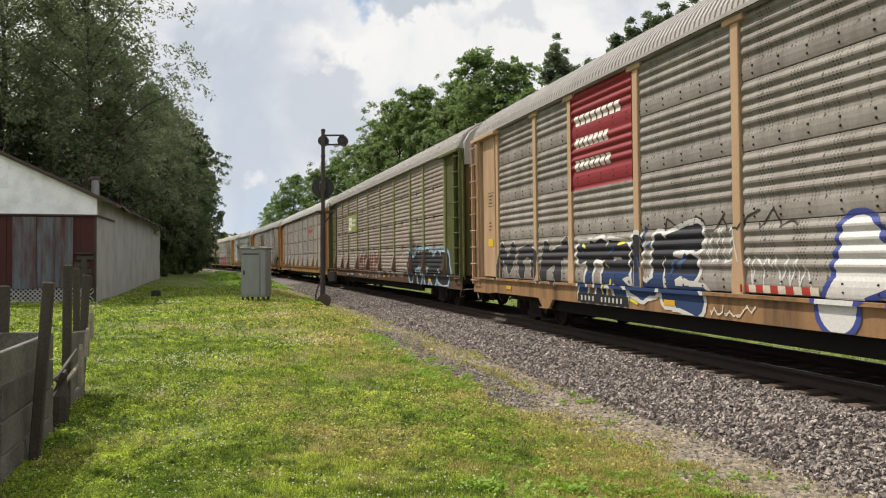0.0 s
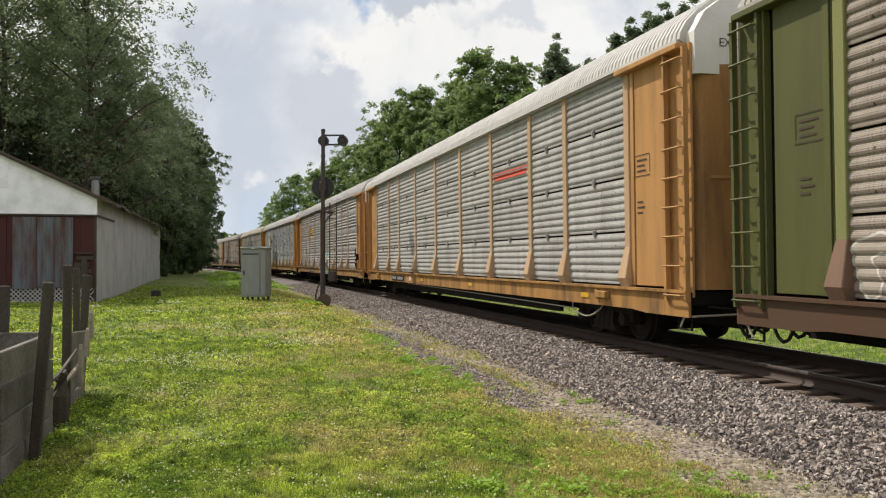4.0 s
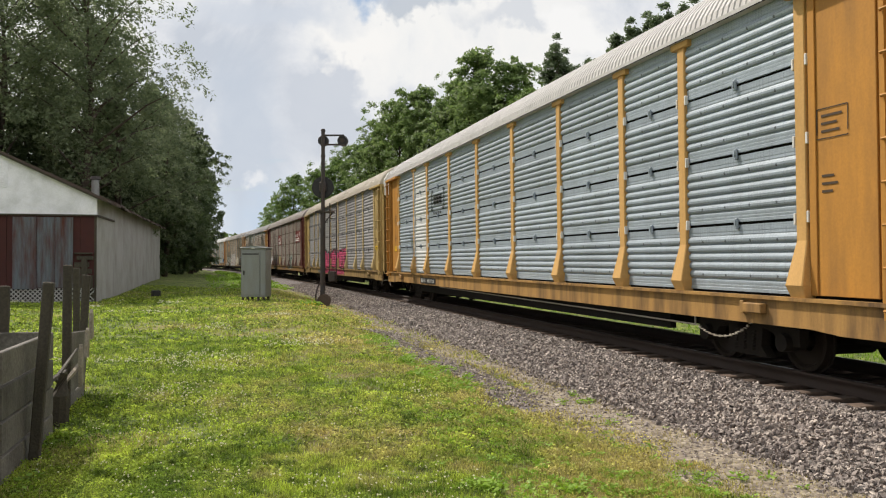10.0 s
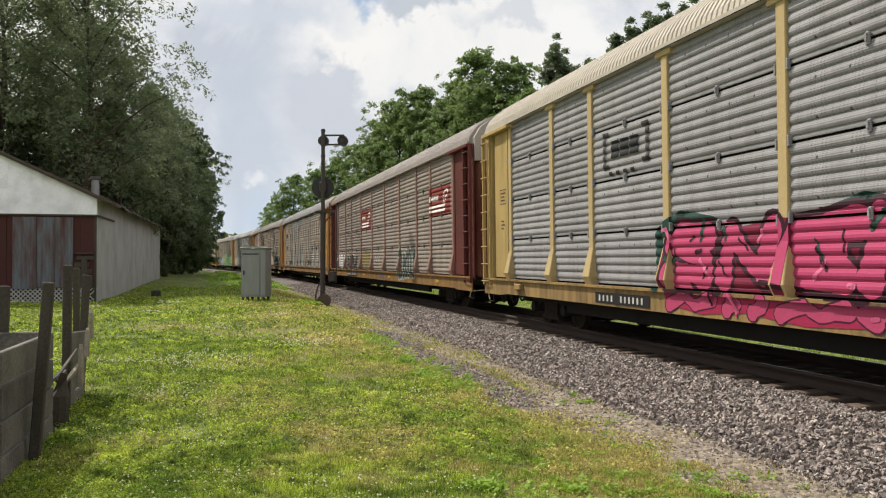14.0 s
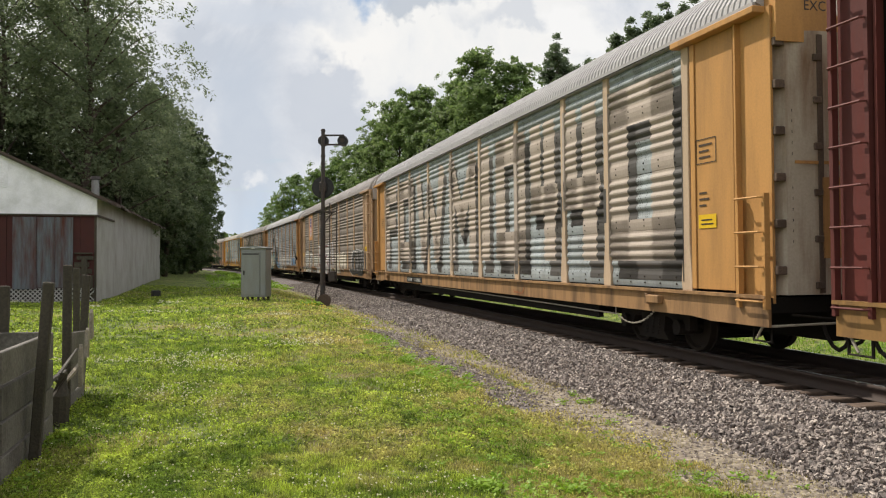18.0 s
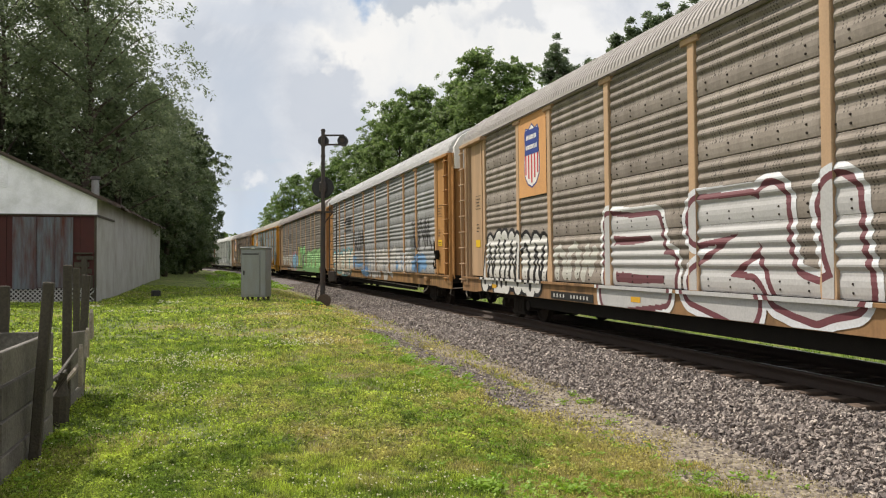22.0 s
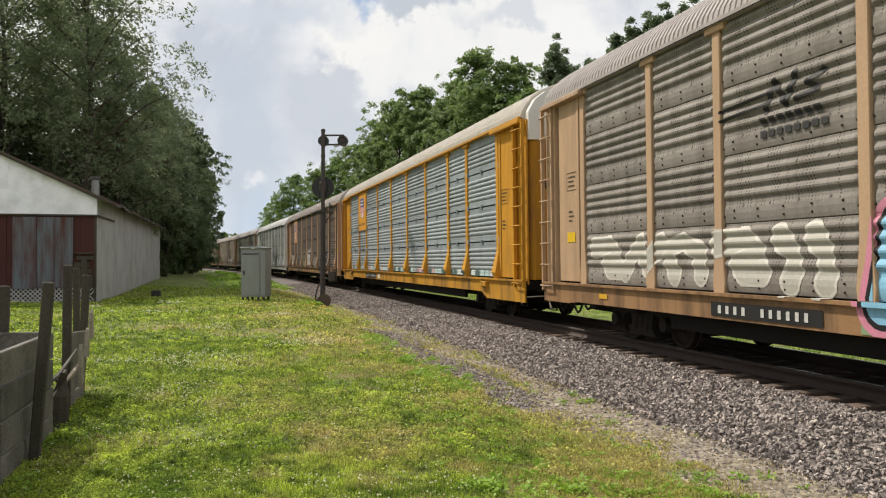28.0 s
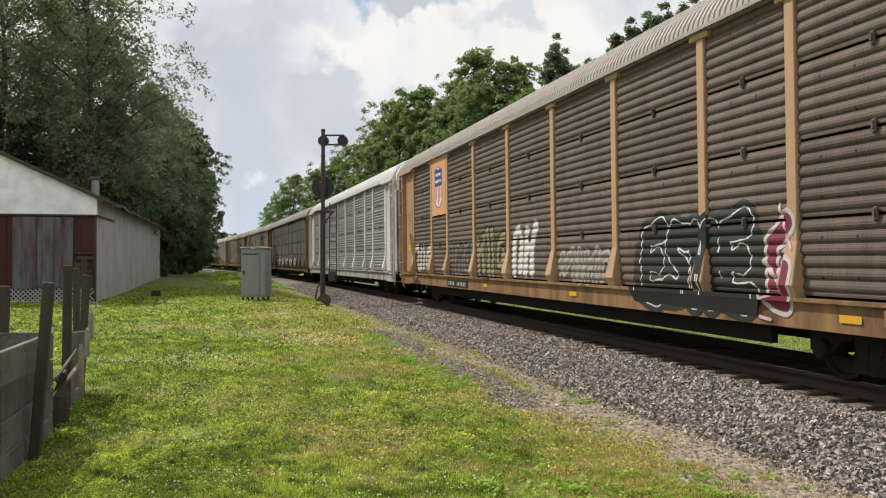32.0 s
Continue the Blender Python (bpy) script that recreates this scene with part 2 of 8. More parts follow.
M = {
    "lawn": ground_material(),
    "ballast": stone_material("ballast_stone", (0.115, 0.097, 0.090), (0.25, 0.215, 0.197), (0.47, 0.415, 0.365)),
    # Bed colours are the ballast colours darkened for shade between loose stones.
    "bed": stone_material("gap_shaded_ballast", (0.06, 0.05, 0.05), (0.12, 0.103, 0.10), (0.21, 0.185, 0.18)),
    "train_shade": stone_material("oily_ballast", (0.02, 0.017, 0.015), (0.035, 0.03, 0.026), (0.06, 0.05, 0.045)),
    "grit": stone_material("fine_grit", (0.14, 0.115, 0.09), (0.23, 0.195, 0.15), (0.33, 0.29, 0.225)),
    "tie": surface("old_tie_wood", (0.10, 0.07, 0.052), 0.9, stain=(0.12, 0.09, 0.07), scale=5, grain_amt=0.3, random_amt=0.25),
    "rail": surface("rusty_rail", (0.042, 0.026, 0.019), 0.75, stain=(0.04, 0.03, 0.025), grain_amt=0.25),
    "railtop": surface("polished_rail", (0.45, 0.44, 0.43), 0.3, 1.0),
    # Also used for sheets that stand in for shade in cars and shed.
    "black": surface("sooty_steel_and_shade", (0.012, 0.0105, 0.009), 0.9, gloss=0.12, grain_amt=0.25),
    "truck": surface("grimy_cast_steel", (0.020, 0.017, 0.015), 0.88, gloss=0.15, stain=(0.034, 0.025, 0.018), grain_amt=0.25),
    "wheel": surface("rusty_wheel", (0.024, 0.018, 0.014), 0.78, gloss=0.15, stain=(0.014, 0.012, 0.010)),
    "bolt": surface("rusty_bolt_head", (0.035, 0.027, 0.022), 0.8, gloss=0.2, grain_amt=0.2),
    "white": surface("white_paint", (0.66, 0.66, 0.64), 0.6, stain=(0.5, 0.47, 0.42), grain_amt=0.05),
    "pipe": surface("dusty_pipe", (0.30, 0.27, 0.22), 0.7, stain=(0.12, 0.08, 0.05)),
    "ink": surface("black_paint", (0.018, 0.018, 0.02), 0.6, grain_amt=0.1),
    "grey_iron": surface("signal_iron", (0.035, 0.03, 0.03), 0.7, stain=(0.09, 0.05, 0.03), grain_amt=0.2),
    "cabinet": surface("grey_cabinet_metal", (0.235, 0.25, 0.25), 0.5, 0.3, stain=(0.17, 0.145, 0.12), streak=True),
    "shed_white": surface("chalky_white_board", (0.87, 0.865, 0.95), 0.8, stain=(0.42, 0.43, 0.45), stain_amt=0.45, scale=1.6),
    "shed_red": surface("dull_red_board", (0.06, 0.014, 0.013), 0.85, stain=(0.025, 0.012, 0.011)),
    "shed_side": surface("pale_grey_siding", (0.40, 0.40, 0.405), 0.75, stain=(0.20, 0.175, 0.15), stain_amt=0.6, scale=0.7),
    "shed_roof": surface("rusted_roof_sheet", (0.075, 0.052, 0.043), 0.8, stain=(0.05, 0.04, 0.035)),
    "tin": surface("rust_streaked_tin", (0.14, 0.16, 0.19), 0.55, 0.2, stain=(0.085, 0.023, 0.015), stain_amt=1.0, streak=True, scale=1.7),
    "old_wood": surface("weathered_timber", (0.150, 0.140, 0.125), 0.9, stain=(0.055, 0.048, 0.042), stain_amt=0.8, scale=2.2, grain=28, grain_amt=0.35, bump=0.5, random_amt=0.25),
    "pale_wood": surface("split_pale_wood", (0.30, 0.27, 0.22), 0.85, stain=(0.2, 0.16, 0.12), stain_amt=0.7, scale=6, grain_amt=0.3),
    "post_wood": surface("dark_post_timber", (0.060, 0.051, 0.038), 0.9, stain=(0.035, 0.032, 0.024), stain_amt=0.7, scale=4, streak=True, grain_amt=0.35, bump=0.5),
    "bark": surface("tree_bark", (0.09, 0.07, 0.055), 0.95, grain=18, grain_amt=0.35, bump=0.6),
    "leaf_dark": leaf_material("dark_leaves", (0.040, 0.070, 0.028), (0.125, 0.165, 0.070), 0.48),
    "leaf_airy": leaf_material("thin_crown_leaves", (0.095, 0.135, 0.070), (0.26, 0.31, 0.165), 0.55),
    "leaf_grey": leaf_material("grey_green_leaves", (0.095, 0.140, 0.078), (0.24, 0.30, 0.165), 0.54),
    "leaf_mid": leaf_material("green_leaves", (0.090, 0.160, 0.050), (0.26, 0.35, 0.115), 0.54),
    "leaf_light": leaf_material("light_leaves", (0.075, 0.145, 0.034), (0.20, 0.29, 0.075), 0.45),
    "blade": sward_material("grass_blades", 0.99, 0.40, 0.50),
    "weed": leaf_material("weed_leaves", (0.15, 0.30, 0.02), (0.32, 0.47, 0.05), 0.40),
    "straw": leaf_material("dry_grass", (0.30, 0.26, 0.09), (0.55, 0.48, 0.20), 0.3),
    "clover": surface("clover_white", (0.68, 0.67, 0.46), 0.8),
    "clover_leaf": sward_material("clover_leaves", 0.97, 0.40, 0.60),
    "ragwort": surface("yellow_flower", (0.70, 0.52, 0.03), 0.8),
}


# ---- mesh helpers ----
def mesh_of(name, verts, faces, mat=None, smooth=False):
    me = bpy.data.meshes.new(name)
    me.from_pydata([tuple(v) for v in verts], [], [tuple(f) for f in faces])
    if mat is not None:
        me.materials.append(mat)
    if smooth:
        me.polygons.foreach_set("use_smooth", [True] * len(me.polygons))
    me.update()
    return me


class Shape:
    """Collects boxes, tubes and strips into one mesh."""

    def __init__(self):
        self.v, self.f = [], []

    def put(self, verts, faces):
        b = len(self.v)
        self.v += [tuple(v) for v in verts]
        self.f += [tuple(i + b for i in f) for f in faces]
        return self

    def box(self, x0, x1, y0, y1, z0, z1, bevel=0.0, m=None):
        if bevel:
            c = bevel
            ring = [(x0 + c, y0), (x1 - c, y0), (x1, y0 + c), (x1, y1 - c), (x1 - c, y1), (x0 + c, y1), (x0, y1 - c), (x0, y0 + c)]
            v, f = [], []
            for z, k in ((z0, c), (z0 + c, 0), (z1 - c, 0), (z1, c)):
                cx, cy = (x0 + x1) / 2, (y0 + y1) / 2
                sx, sy = ((x1 - x0) / 2 - k) / ((x1 - x0) / 2), ((y1 - y0) / 2 - k) / ((y1 - y0) / 2)
                v += [(cx + (x - cx) * sx, cy + (y - cy) * sy, z) for x, y in ring]
            for r in range(3):
                f += [(r * 8 + i, r * 8 + (i + 1) % 8, r * 8 + 8 + (i + 1) % 8, r * 8 + 8 + i) for i in range(8)]
            f += [tuple(range(7, -1, -1)), tuple(range(24, 32))]
        else:
            v = [(x, y, z) for z in (z0, z1) for x, y in ((x0, y0), (x1, y0), (x1, y1), (x0, y1))]
            f = [(3, 2, 1, 0), (4, 5, 6, 7), (0, 1, 5, 4), (1, 2, 6, 5), (2, 3, 7, 6), (3, 0, 4, 7)]
        if m is not None:
            v = [m @ Vector(p) for p in v]
        return self.put(v, f)

    def tube(self, points, radii, n=8):
        """A round bar through points, with caps."""
        v, f = [], []
        pts = [Vector(p) for p in points]
        if isinstance(radii, (int, float)):
            radii = [radii] * len(pts)
        for i, p in enumerate(pts):
            d = (pts[min(i + 1, len(pts) - 1)] - pts[max(i - 1, 0)]).normalized()
            a = d.orthogonal().normalized() if abs(d.z) < 0.99 else Vector((1, 0, 0))
            if abs(d.z) < 0.99:
                a = Vector((0, 0, 1)).cross(d).normalized()
            b = d.cross(a)
            v += [p + (a * math.cos(k * math.tau / n) + b * math.sin(k * math.tau / n)) * radii[i] for k in range(n)]
        for i in range(len(pts) - 1):
            f += [(i * n + k, i * n + (k + 1) % n, i * n + n + (k + 1) % n, i * n + n + k) for k in range(n)]
        f += [tuple(range(n - 1, -1, -1)), tuple(range((len(pts) - 1) * n, len(pts) * n))]
        return self.put(v, f)

    def prism(self, poly, axis, a, b):
        """A polygon in the two other axes, drawn out along axis from a to b."""
        n = len(poly)
        def at(p, t):
            return {"x": (t, p[0], p[1]), "y": (p[0], t, p[1]), "z": (p[0], p[1], t)}[axis]
        v = [at(p, a) for p in poly] + [at(p, b) for p in poly]
        f = [(i, (i + 1) % n, n + (i + 1) % n, n + i) for i in range(n)]
        f += [tuple(range(n - 1, -1, -1)), tuple(range(n, 2 * n))]
        return self.put(v, f)

    def moved(self, m):
        self.v = [tuple(m @ Vector(p)) for p in self.v]
        return self

    def mesh(self, name, mat=None, smooth=False):
        me = mesh_of(name, self.v, self.f, mat, smooth)
        bm = bmesh.new()
        bm.from_mesh(me)
        bmesh.ops.recalc_face_normals(bm, faces=bm.faces)
        bm.to_mesh(me)
        bm.free()
        return me


def part(name, data, material=None, parent=None, label="", at=None):
    """Links a mesh, or a Shape, as one object under a thing or a part."""
    if isinstance(data, Shape):
        data = data.mesh(name, material)
    ob = new(name, data)
    ob.parent = parent
    if at is not None:
        ob.matrix_basis = at
    if label:
        ob["label"] = label
    return ob


def thing(name, label, category, at=None, group="", kind=""):
    ob = new(name)
    if at is not None:
        ob.matrix_basis = at
    return tagged(ob, label, category, group, kind)


# ---- plan ----
TRACK_X, BEND, CANT = 8.167, 1 / 1406.0, 0.012


def track(s, lat=0.0):
    """The point of the track s metres along, lat metres to its left, and its heading."""
    th = BEND * s
    return (TRACK_X - (1 - math.cos(th)) / BEND - lat * math.cos(th), math.sin(th) / BEND - lat * math.sin(th), th)


def step(a, b, x):
    t = min(1.0, max(0.0, (x - a) / (b - a)))
    return t * t * (3 - 2 * t)


def track_lat(x, y):
    """How far a point lies left of the track's centre."""
    return (TRACK_X - y * y * BEND / 2) - x


def ground_z(x, y):
    """The lawn's height: it climbs a little away from the camera and towards the far end of the shed."""
    z = -0.35 + 0.27 * step(6, 24, y)
    z += 0.28 * step(34, 60, y) * step(6, 12, track_lat(x, y))
    lat = abs(track_lat(x, y))
    k = 1 - step(3.3, 6.2, lat)
    z += (-0.40 - z) * k
    if lat < 3.2:
        z -= 0.12
    z -= 0.26 * step(3.2, 4.2, -track_lat(x, y))
    return z + 0.025 * noise.noise((x * 0.35, y * 0.35, 0.0))


def cam_ground(px, depth):
    """World x, y of a place at that depth before the camera and px (tangent) to its right."""
    X = px * depth
    return X * math.cos(YAW) + depth * math.sin(YAW), -X * math.sin(YAW) + depth * math.cos(YAW)


# ---- ground: one sheet to the horizon ----
def axis_steps(stops):
    out = []
    for (a, b, d) in stops:
        n = max(1, round((b - a) / d))
        out += [a + (b - a) * i / n for i in range(n)]
    return out + [stops[-1][1]]


def build_ground():
    xs = axis_steps([(-2500, -400, 350), (-400, -80, 40), (-80, -26, 6), (-26, 14, 0.5), (14, 60, 4), (60, 400, 50), (400, 2500, 350)])
    ys = axis_steps([(-2500, -300, 400), (-300, -30, 30), (-30, 0, 3), (0, 45, 0.6), (45, 120, 3), (120, 400, 20), (400, 2500, 350)])
    v = [(x, y, ground_z(x, y) if abs(x) < 500 and abs(y) < 500 else -0.1) for y in ys for x in xs]
    w = len(xs)
    f = [(j * w + i, j * w + i + 1, (j + 1) * w + i + 1, (j + 1) * w + i) for j in range(len(ys) - 1) for i in range(w - 1)]
    ob = new("ground", mesh_of("ground", v, f, M["lawn"], True))
    tagged(ob, "mown lawn with clover, dry patches and bare soil", "lawn", kind="structure")


build_ground()


def along(profile, s0, s1, ds, name, mat, wobble=0.0):
    """A strip: a profile of (lat, z) swept along the track."""
    n = round((s1 - s0) / ds)
    v, f = [], []
    k = len(profile)
    for i in range(n + 1):
        s = s0 + (s1 - s0) * i / n
        for lat, z in profile:
            x, y, _ = track(s, lat)
            w = wobble * noise.noise((x * 2.1, y * 2.1, 3.0))
            v.append((x, y, z + w))
    for i in range(n):
        f += [(i * k + j, i * k + j + 1, (i + 1) * k + j + 1, (i + 1) * k + j) for j in range(k - 1)]
    return mesh_of(name, v, f, mat, True)


def build_track():
    bed = [(3.9, -0.50), (3.4, -0.40), (2.9, -0.335), (2.3, -0.26), (1.8, -0.225), (1.45, -0.235), (0.9, -0.25), (-0.9, -0.25), (-1.75, -0.20), (-2.6, -0.3), (-3.9, -0.5)]
    ob = new("ballast_bed", along(bed, -24, 330, 0.5, "ballast_bed", M["bed"], 0.02))
    tagged(ob, "grey crushed stone ballast bed under the railway track", "ballast", kind="structure")
    # Strip between the rails, darkened in place of the shade under the train.
    tagged(new("oily_ballast", along([(0.70, -0.226), (0.0, -0.215), (-0.70, -0.226)], -24, 330, 1.0, "oily_ballast", M["train_shade"], 0.01)), "ballast between the rails, its colour darkened for the shade under the train", "ballast", kind="structure")
    # bare gravelly soil beside the ballast, and a thin second strip of old gravel in the grass
    for name, label, mat, s0, n, mid, half in (("grit_verge", "pale gravelly soil verge beside the ballast", M["grit"], -4, 150, 3.70, 1.0), ("gravel_patch", "strip of old grey gravel showing through the grass", M["bed"], 9.0, 42, 4.50, 0.30)):
        gv, gf = [], []
        for i in range(n + 1):
            at = s0 + 0.28 * i
            fade = min(1.0, i / 6, (n - i) / 12)
            for c in range(7):
                q = (c - 3) / 3
                l = mid + q * half * fade * (1 + 0.8 * noise.noise((at * 0.6, q, 7.0))) + 0.34 * noise.noise((at * 0.55, q * 0.3, 2.0)) + 0.12 * noise.noise((at * 2.3, q, 4.0))
                x, y, _ = track(at, l)
                gv.append((x, y, ground_z(x, y) + 0.016 * (1 - abs(q) ** 3) - 0.01 * (abs(q) > 0.9) + (0.03 if c == 0 and mid < 4 else 0)))
        for i in range(n):
            gf += [(i * 7 + j, i * 7 + j + 1, i * 7 + j + 8, i * 7 + j + 7) for j in range(6)]
        tagged(new(name, mesh_of(name, gv, gf, mat, True)), label, "gravel", kind="structure")
    # rails
    head = [(-0.037, -0.05), (-0.037, -0.012), (-0.027, 0.0), (0.027, 0.0), (0.037, -0.012), (0.037, -0.05), (0.01, -0.06), (0.01, -0.155), (0.075, -0.172), (0.075, -0.18), (-0.075, -0.18), (-0.075, -0.172), (-0.01, -0.155), (-0.01, -0.06), (-0.037, -0.05)]
    for side in (1, -1):
        rail = thing("rail", "brown rusty steel rail with a worn shiny top", "rail", group="rails of the track")
        dz = -0.755 * CANT * side
        prof = [(side * 0.755 + a, z - 0.003 + dz) for a, z in head]
        part("rail_body", along(prof, -24, 330, 2.0, "rail_body", M["rail"]), parent=rail)
        part("running_surface", along([(side * 0.755 - 0.024, dz - 0.0015), (side * 0.755 + 0.024, dz - 0.0015)], -24, 330, 2.0, "running_surface", M["railtop"]), parent=rail, label="polished running surface")


build_track()

# ---- the train ----
PITCH_CAR, U_FIRST = 28.65, 22.272 - 13.8
POSTS = [-11.72, -9.05, -7.08, -4.28, -1.43, 1.43, 4.28, 7.08, 9.05, 11.72]
ROW_Z0, ROW_H = 1.04, 0.945
WALL = 1.40


def run(t):
    """How far the train has come by t seconds."""
    return 10.175 * t + 0.009 * t * t - 0.00078 * (t - 8) ** 2


def profile(kind):
    """A panel's section: (height, outward) pairs over one row."""
    h = ROW_H
    if kind == "wave":
        pts = [(0.004, 0.0), (0.012, 0.012), (0.06, 0.022), (0.14, 0.030), (0.21, 0.026), (0.262, 0.010), (0.29, 0.008)]
        for i in range(4):
            z = 0.305 + i * 0.152
            pts += [(z, 0.006), (z + 0.014, 0.004), (z + 0.034, 0.020), (z + 0.062, 0.042), (z + 0.088, 0.046), (z + 0.115, 0.033), (z + 0.140, 0.013)]
        pts += [(0.915, 0.008), (h - 0.010, 0.008), (h - 0.004, 0.0)]
    elif kind == "rib":
        pts = [(0.018, -0.02), (0.02, 0.012)]
        for i in range(6):
            z = 0.05 + i * 0.143
            pts += [(z, 0.014), (z + 0.008, 0.004), (z + 0.030, 0.004), (z + 0.040, 0.020), (z + 0.070, 0.031), (z + 0.105, 0.028), (z + 0.132, 0.017)]
        pts += [(h - 0.03, 0.012), (h - 0.018, 0.012), (h - 0.016, -0.02)]
    else:
        pts = [(0.018, -0.02), (0.02, 0.012), (0.06, 0.012), (0.064, 0.008), (0.10, 0.012), (0.104, 0.008), (0.14, 0.012), (0.16, 0.010)]
        for i in range(5):
            z = 0.170 + i * 0.122
            pts += [(z, 0.004), (z + 0.010, -0.006), (z + 0.018, -0.006), (z + 0.026, 0.018), (z + 0.050, 0.032), (z + 0.080, 0.034), (z + 0.105, 0.022)]
        pts += [(0.79, 0.006), (0.80, 0.012), (0.84, 0.008), (0.844, 0.012), (h - 0.02, 0.012), (h - 0.016, -0.02)]
    return pts


FLAT_FOOT = (0, 7, 8, 9, 10)          # cars whose posts stand flat on the sill


def post_out(z, flat=False):
    """Outward face of a side post at a height: it flares to a foot."""
    if flat:
        return 0.058
    if z > 1.72:
        return 0.062
    if z > 1.18:
        return 0.062 + 0.13 * (1.72 - z) / 0.54
    return 0.192 - 0.09 * (1.18 - z) / 0.2


def side_out(kind, y, z, flat=False):
    """The outward distance of the car's side at a place, for paint that lies on it."""
    if z < ROW_Z0:
        return 1.505 if z < 0.98 else 1.562
    if abs(y) > 11.82:
        return 1.442
    if min(abs(y - p) for p in POSTS) < 0.102:
        return WALL + post_out(z, flat)
    pts = profile(kind)
    r = (z - ROW_Z0) % ROW_H
    for (a, o), (b, q) in zip(pts, pts[1:]):
        if a <= r <= b:
            return WALL + o + (q - o) * (r - a) / max(1e-6, b - a)
    return WALL + 0.01


def panel_mesh(kind, width):
    """One corrugated sheet, its ends turned in and its ribs dying out before them. Origin at its lower middle, outward is -x."""
    pts = profile(kind)
    w = width / 2
    v, f = [], []
    for y, back in ((-w, 0.03), (-w, 0.0), (-w + 0.055, 1.0), (w - 0.055, 1.0), (w, 0.0), (w, 0.03)):
        flat = 0.35 if kind == "wave" else 1.0
        v += [(-(o if back == 1.0 else o * flat if back == 0 else o * 0.3 - back), y, z) for z, o in pts]
    n = len(pts)
    for c in range(5):
        f += [(c * n + i, c * n + i + 1, (c + 1) * n + i + 1, (c + 1) * n + i) for i in range(n - 1)]
    return f, v


def bolt_rows(width):
    """Pairs of bolt heads along the plain band of a sheet."""
    s = Shape()
    n = max(2, round(width / 0.52))
    for k in range(n):
        y = -width / 2 + width * (k + 0.5) / n
        for z, o in ((0.075, 0.024), (0.175, 0.029)):
            s.tube([(-o + 0.004, y, z), (-o - 0.014, y, z)], [0.019, 0.013], 6)
    for y in (-width / 2 + 0.03, width / 2 - 0.03):
        s.tube([(0.0, y, 0.10), (-0.028, y, 0.10)], [0.022, 0.016], 6)
    return s


PANEL_CACHE = {}


def panel_data(kind, width, mat):
    key = (kind, round(width, 2), mat.name)
    if key not in PANEL_CACHE:
        f, v = panel_mesh(kind, width)
        sheet = len(f)
        both = Shape().put(v, f)
        if kind == "wave":
            bolts = bolt_rows(width)
            both.put(bolts.v, bolts.f)
        me = mesh_of("panel", both.v, both.f, mat)
        me.materials.append(M["bolt"])
        me.polygons.foreach_set("material_index", [0] * sheet + [1] * (len(both.f) - sheet))
        PANEL_CACHE[key] = me
    return PANEL_CACHE[key]


def roof_shape():
    """The arched roof, ribbed across, with its eaves."""
    arc = [(-1.50, 4.86), (-1.47, 4.98), (-1.36, 5.16), (-1.18, 5.34), (-0.92, 5.52), (-0.5, 5.68), (0, 5.74), (0.5, 5.68), (0.92, 5.52), (1.18, 5.34), (1.36, 5.16), (1.47, 4.98), (1.50, 4.86)]
    v, f = [], []
    ys, outs = [], []
    y = -13.5
    while y < 13.4:
        for d, o in ((0.0, 0.0), (0.040, 0.0), (0.052, 0.017), (0.120, 0.017)):
            ys.append(y + d)
            outs.append(o)
        y += 0.135
    k = len(arc)
    for y, o in zip(ys, outs):
        v += [(x * (1 + o / 1.6), y, z + o * 0.8 if z > 4.9 else z) for x, z in arc]
    for i in range(len(ys) - 1):
        f += [(i * k + j, (i + 1) * k + j, (i + 1) * k + j + 1, i * k + j + 1) for j in range(k - 1)]
    s = Shape().put(v, f)
    s.prism([(x, z) for x, z in arc] + [(1.4, 4.80), (-1.4, 4.80)], "y", -13.54, -13.50)
    s.prism([(x, z) for x, z in arc] + [(1.4, 4.80), (-1.4, 4.80)], "y", 13.50, 13.54)
    return s


def roof_trim():
    s = Shape()
    s.box(-1.53, -1.40, -13.5, 13.5, 4.79, 4.865)
    s.box(1.40, 1.53, -13.5, 13.5, 4.79, 4.865)
    return s


def post_shape(flat=False, zs=(1.0, 1.18, 1.72, 4.80)):
    """A side post: a channel that flares into a foot; origin on the wall line at y = 0."""
    s = Shape()
    v, f = [], []
    for z in zs:
        half = {1.0: 0.135, 1.18: 0.155, 1.72: 0.095, 4.80: 0.095}[z]
        o = post_out(z, flat)
        v += [(-WALL + 0.02, -half, z), (-WALL - o + 0.012, -half, z), (-WALL - o, -half + 0.012, z), (-WALL - o, half - 0.012, z), (-WALL - o + 0.012, half, z), (-WALL + 0.02, half, z)]
    n = len(zs) - 1
    for r in range(n):
        f += [(r * 6 + i, r * 6 + (i + 1) % 6, r * 6 + 6 + (i + 1) % 6, r * 6 + 6 + i) for i in range(6)]
    f += [(5, 4, 3, 2, 1, 0), tuple(range(n * 6, n * 6 + 6))]
    return s.put(v, f)


def cap_shape():
    return Shape().box(-WALL - 0.090, -WALL, -0.24, 0.24, 4.70, 4.80, 0.01)


def clip_shape():
    """A small hasp that joins two sheets."""
    s = Shape().box(-0.055, -0.02, -0.03, 0.03, -0.075, 0.075, 0.008)
    return s.box(-0.075, -0.05, -0.015, 0.015, -0.03, 0.05)


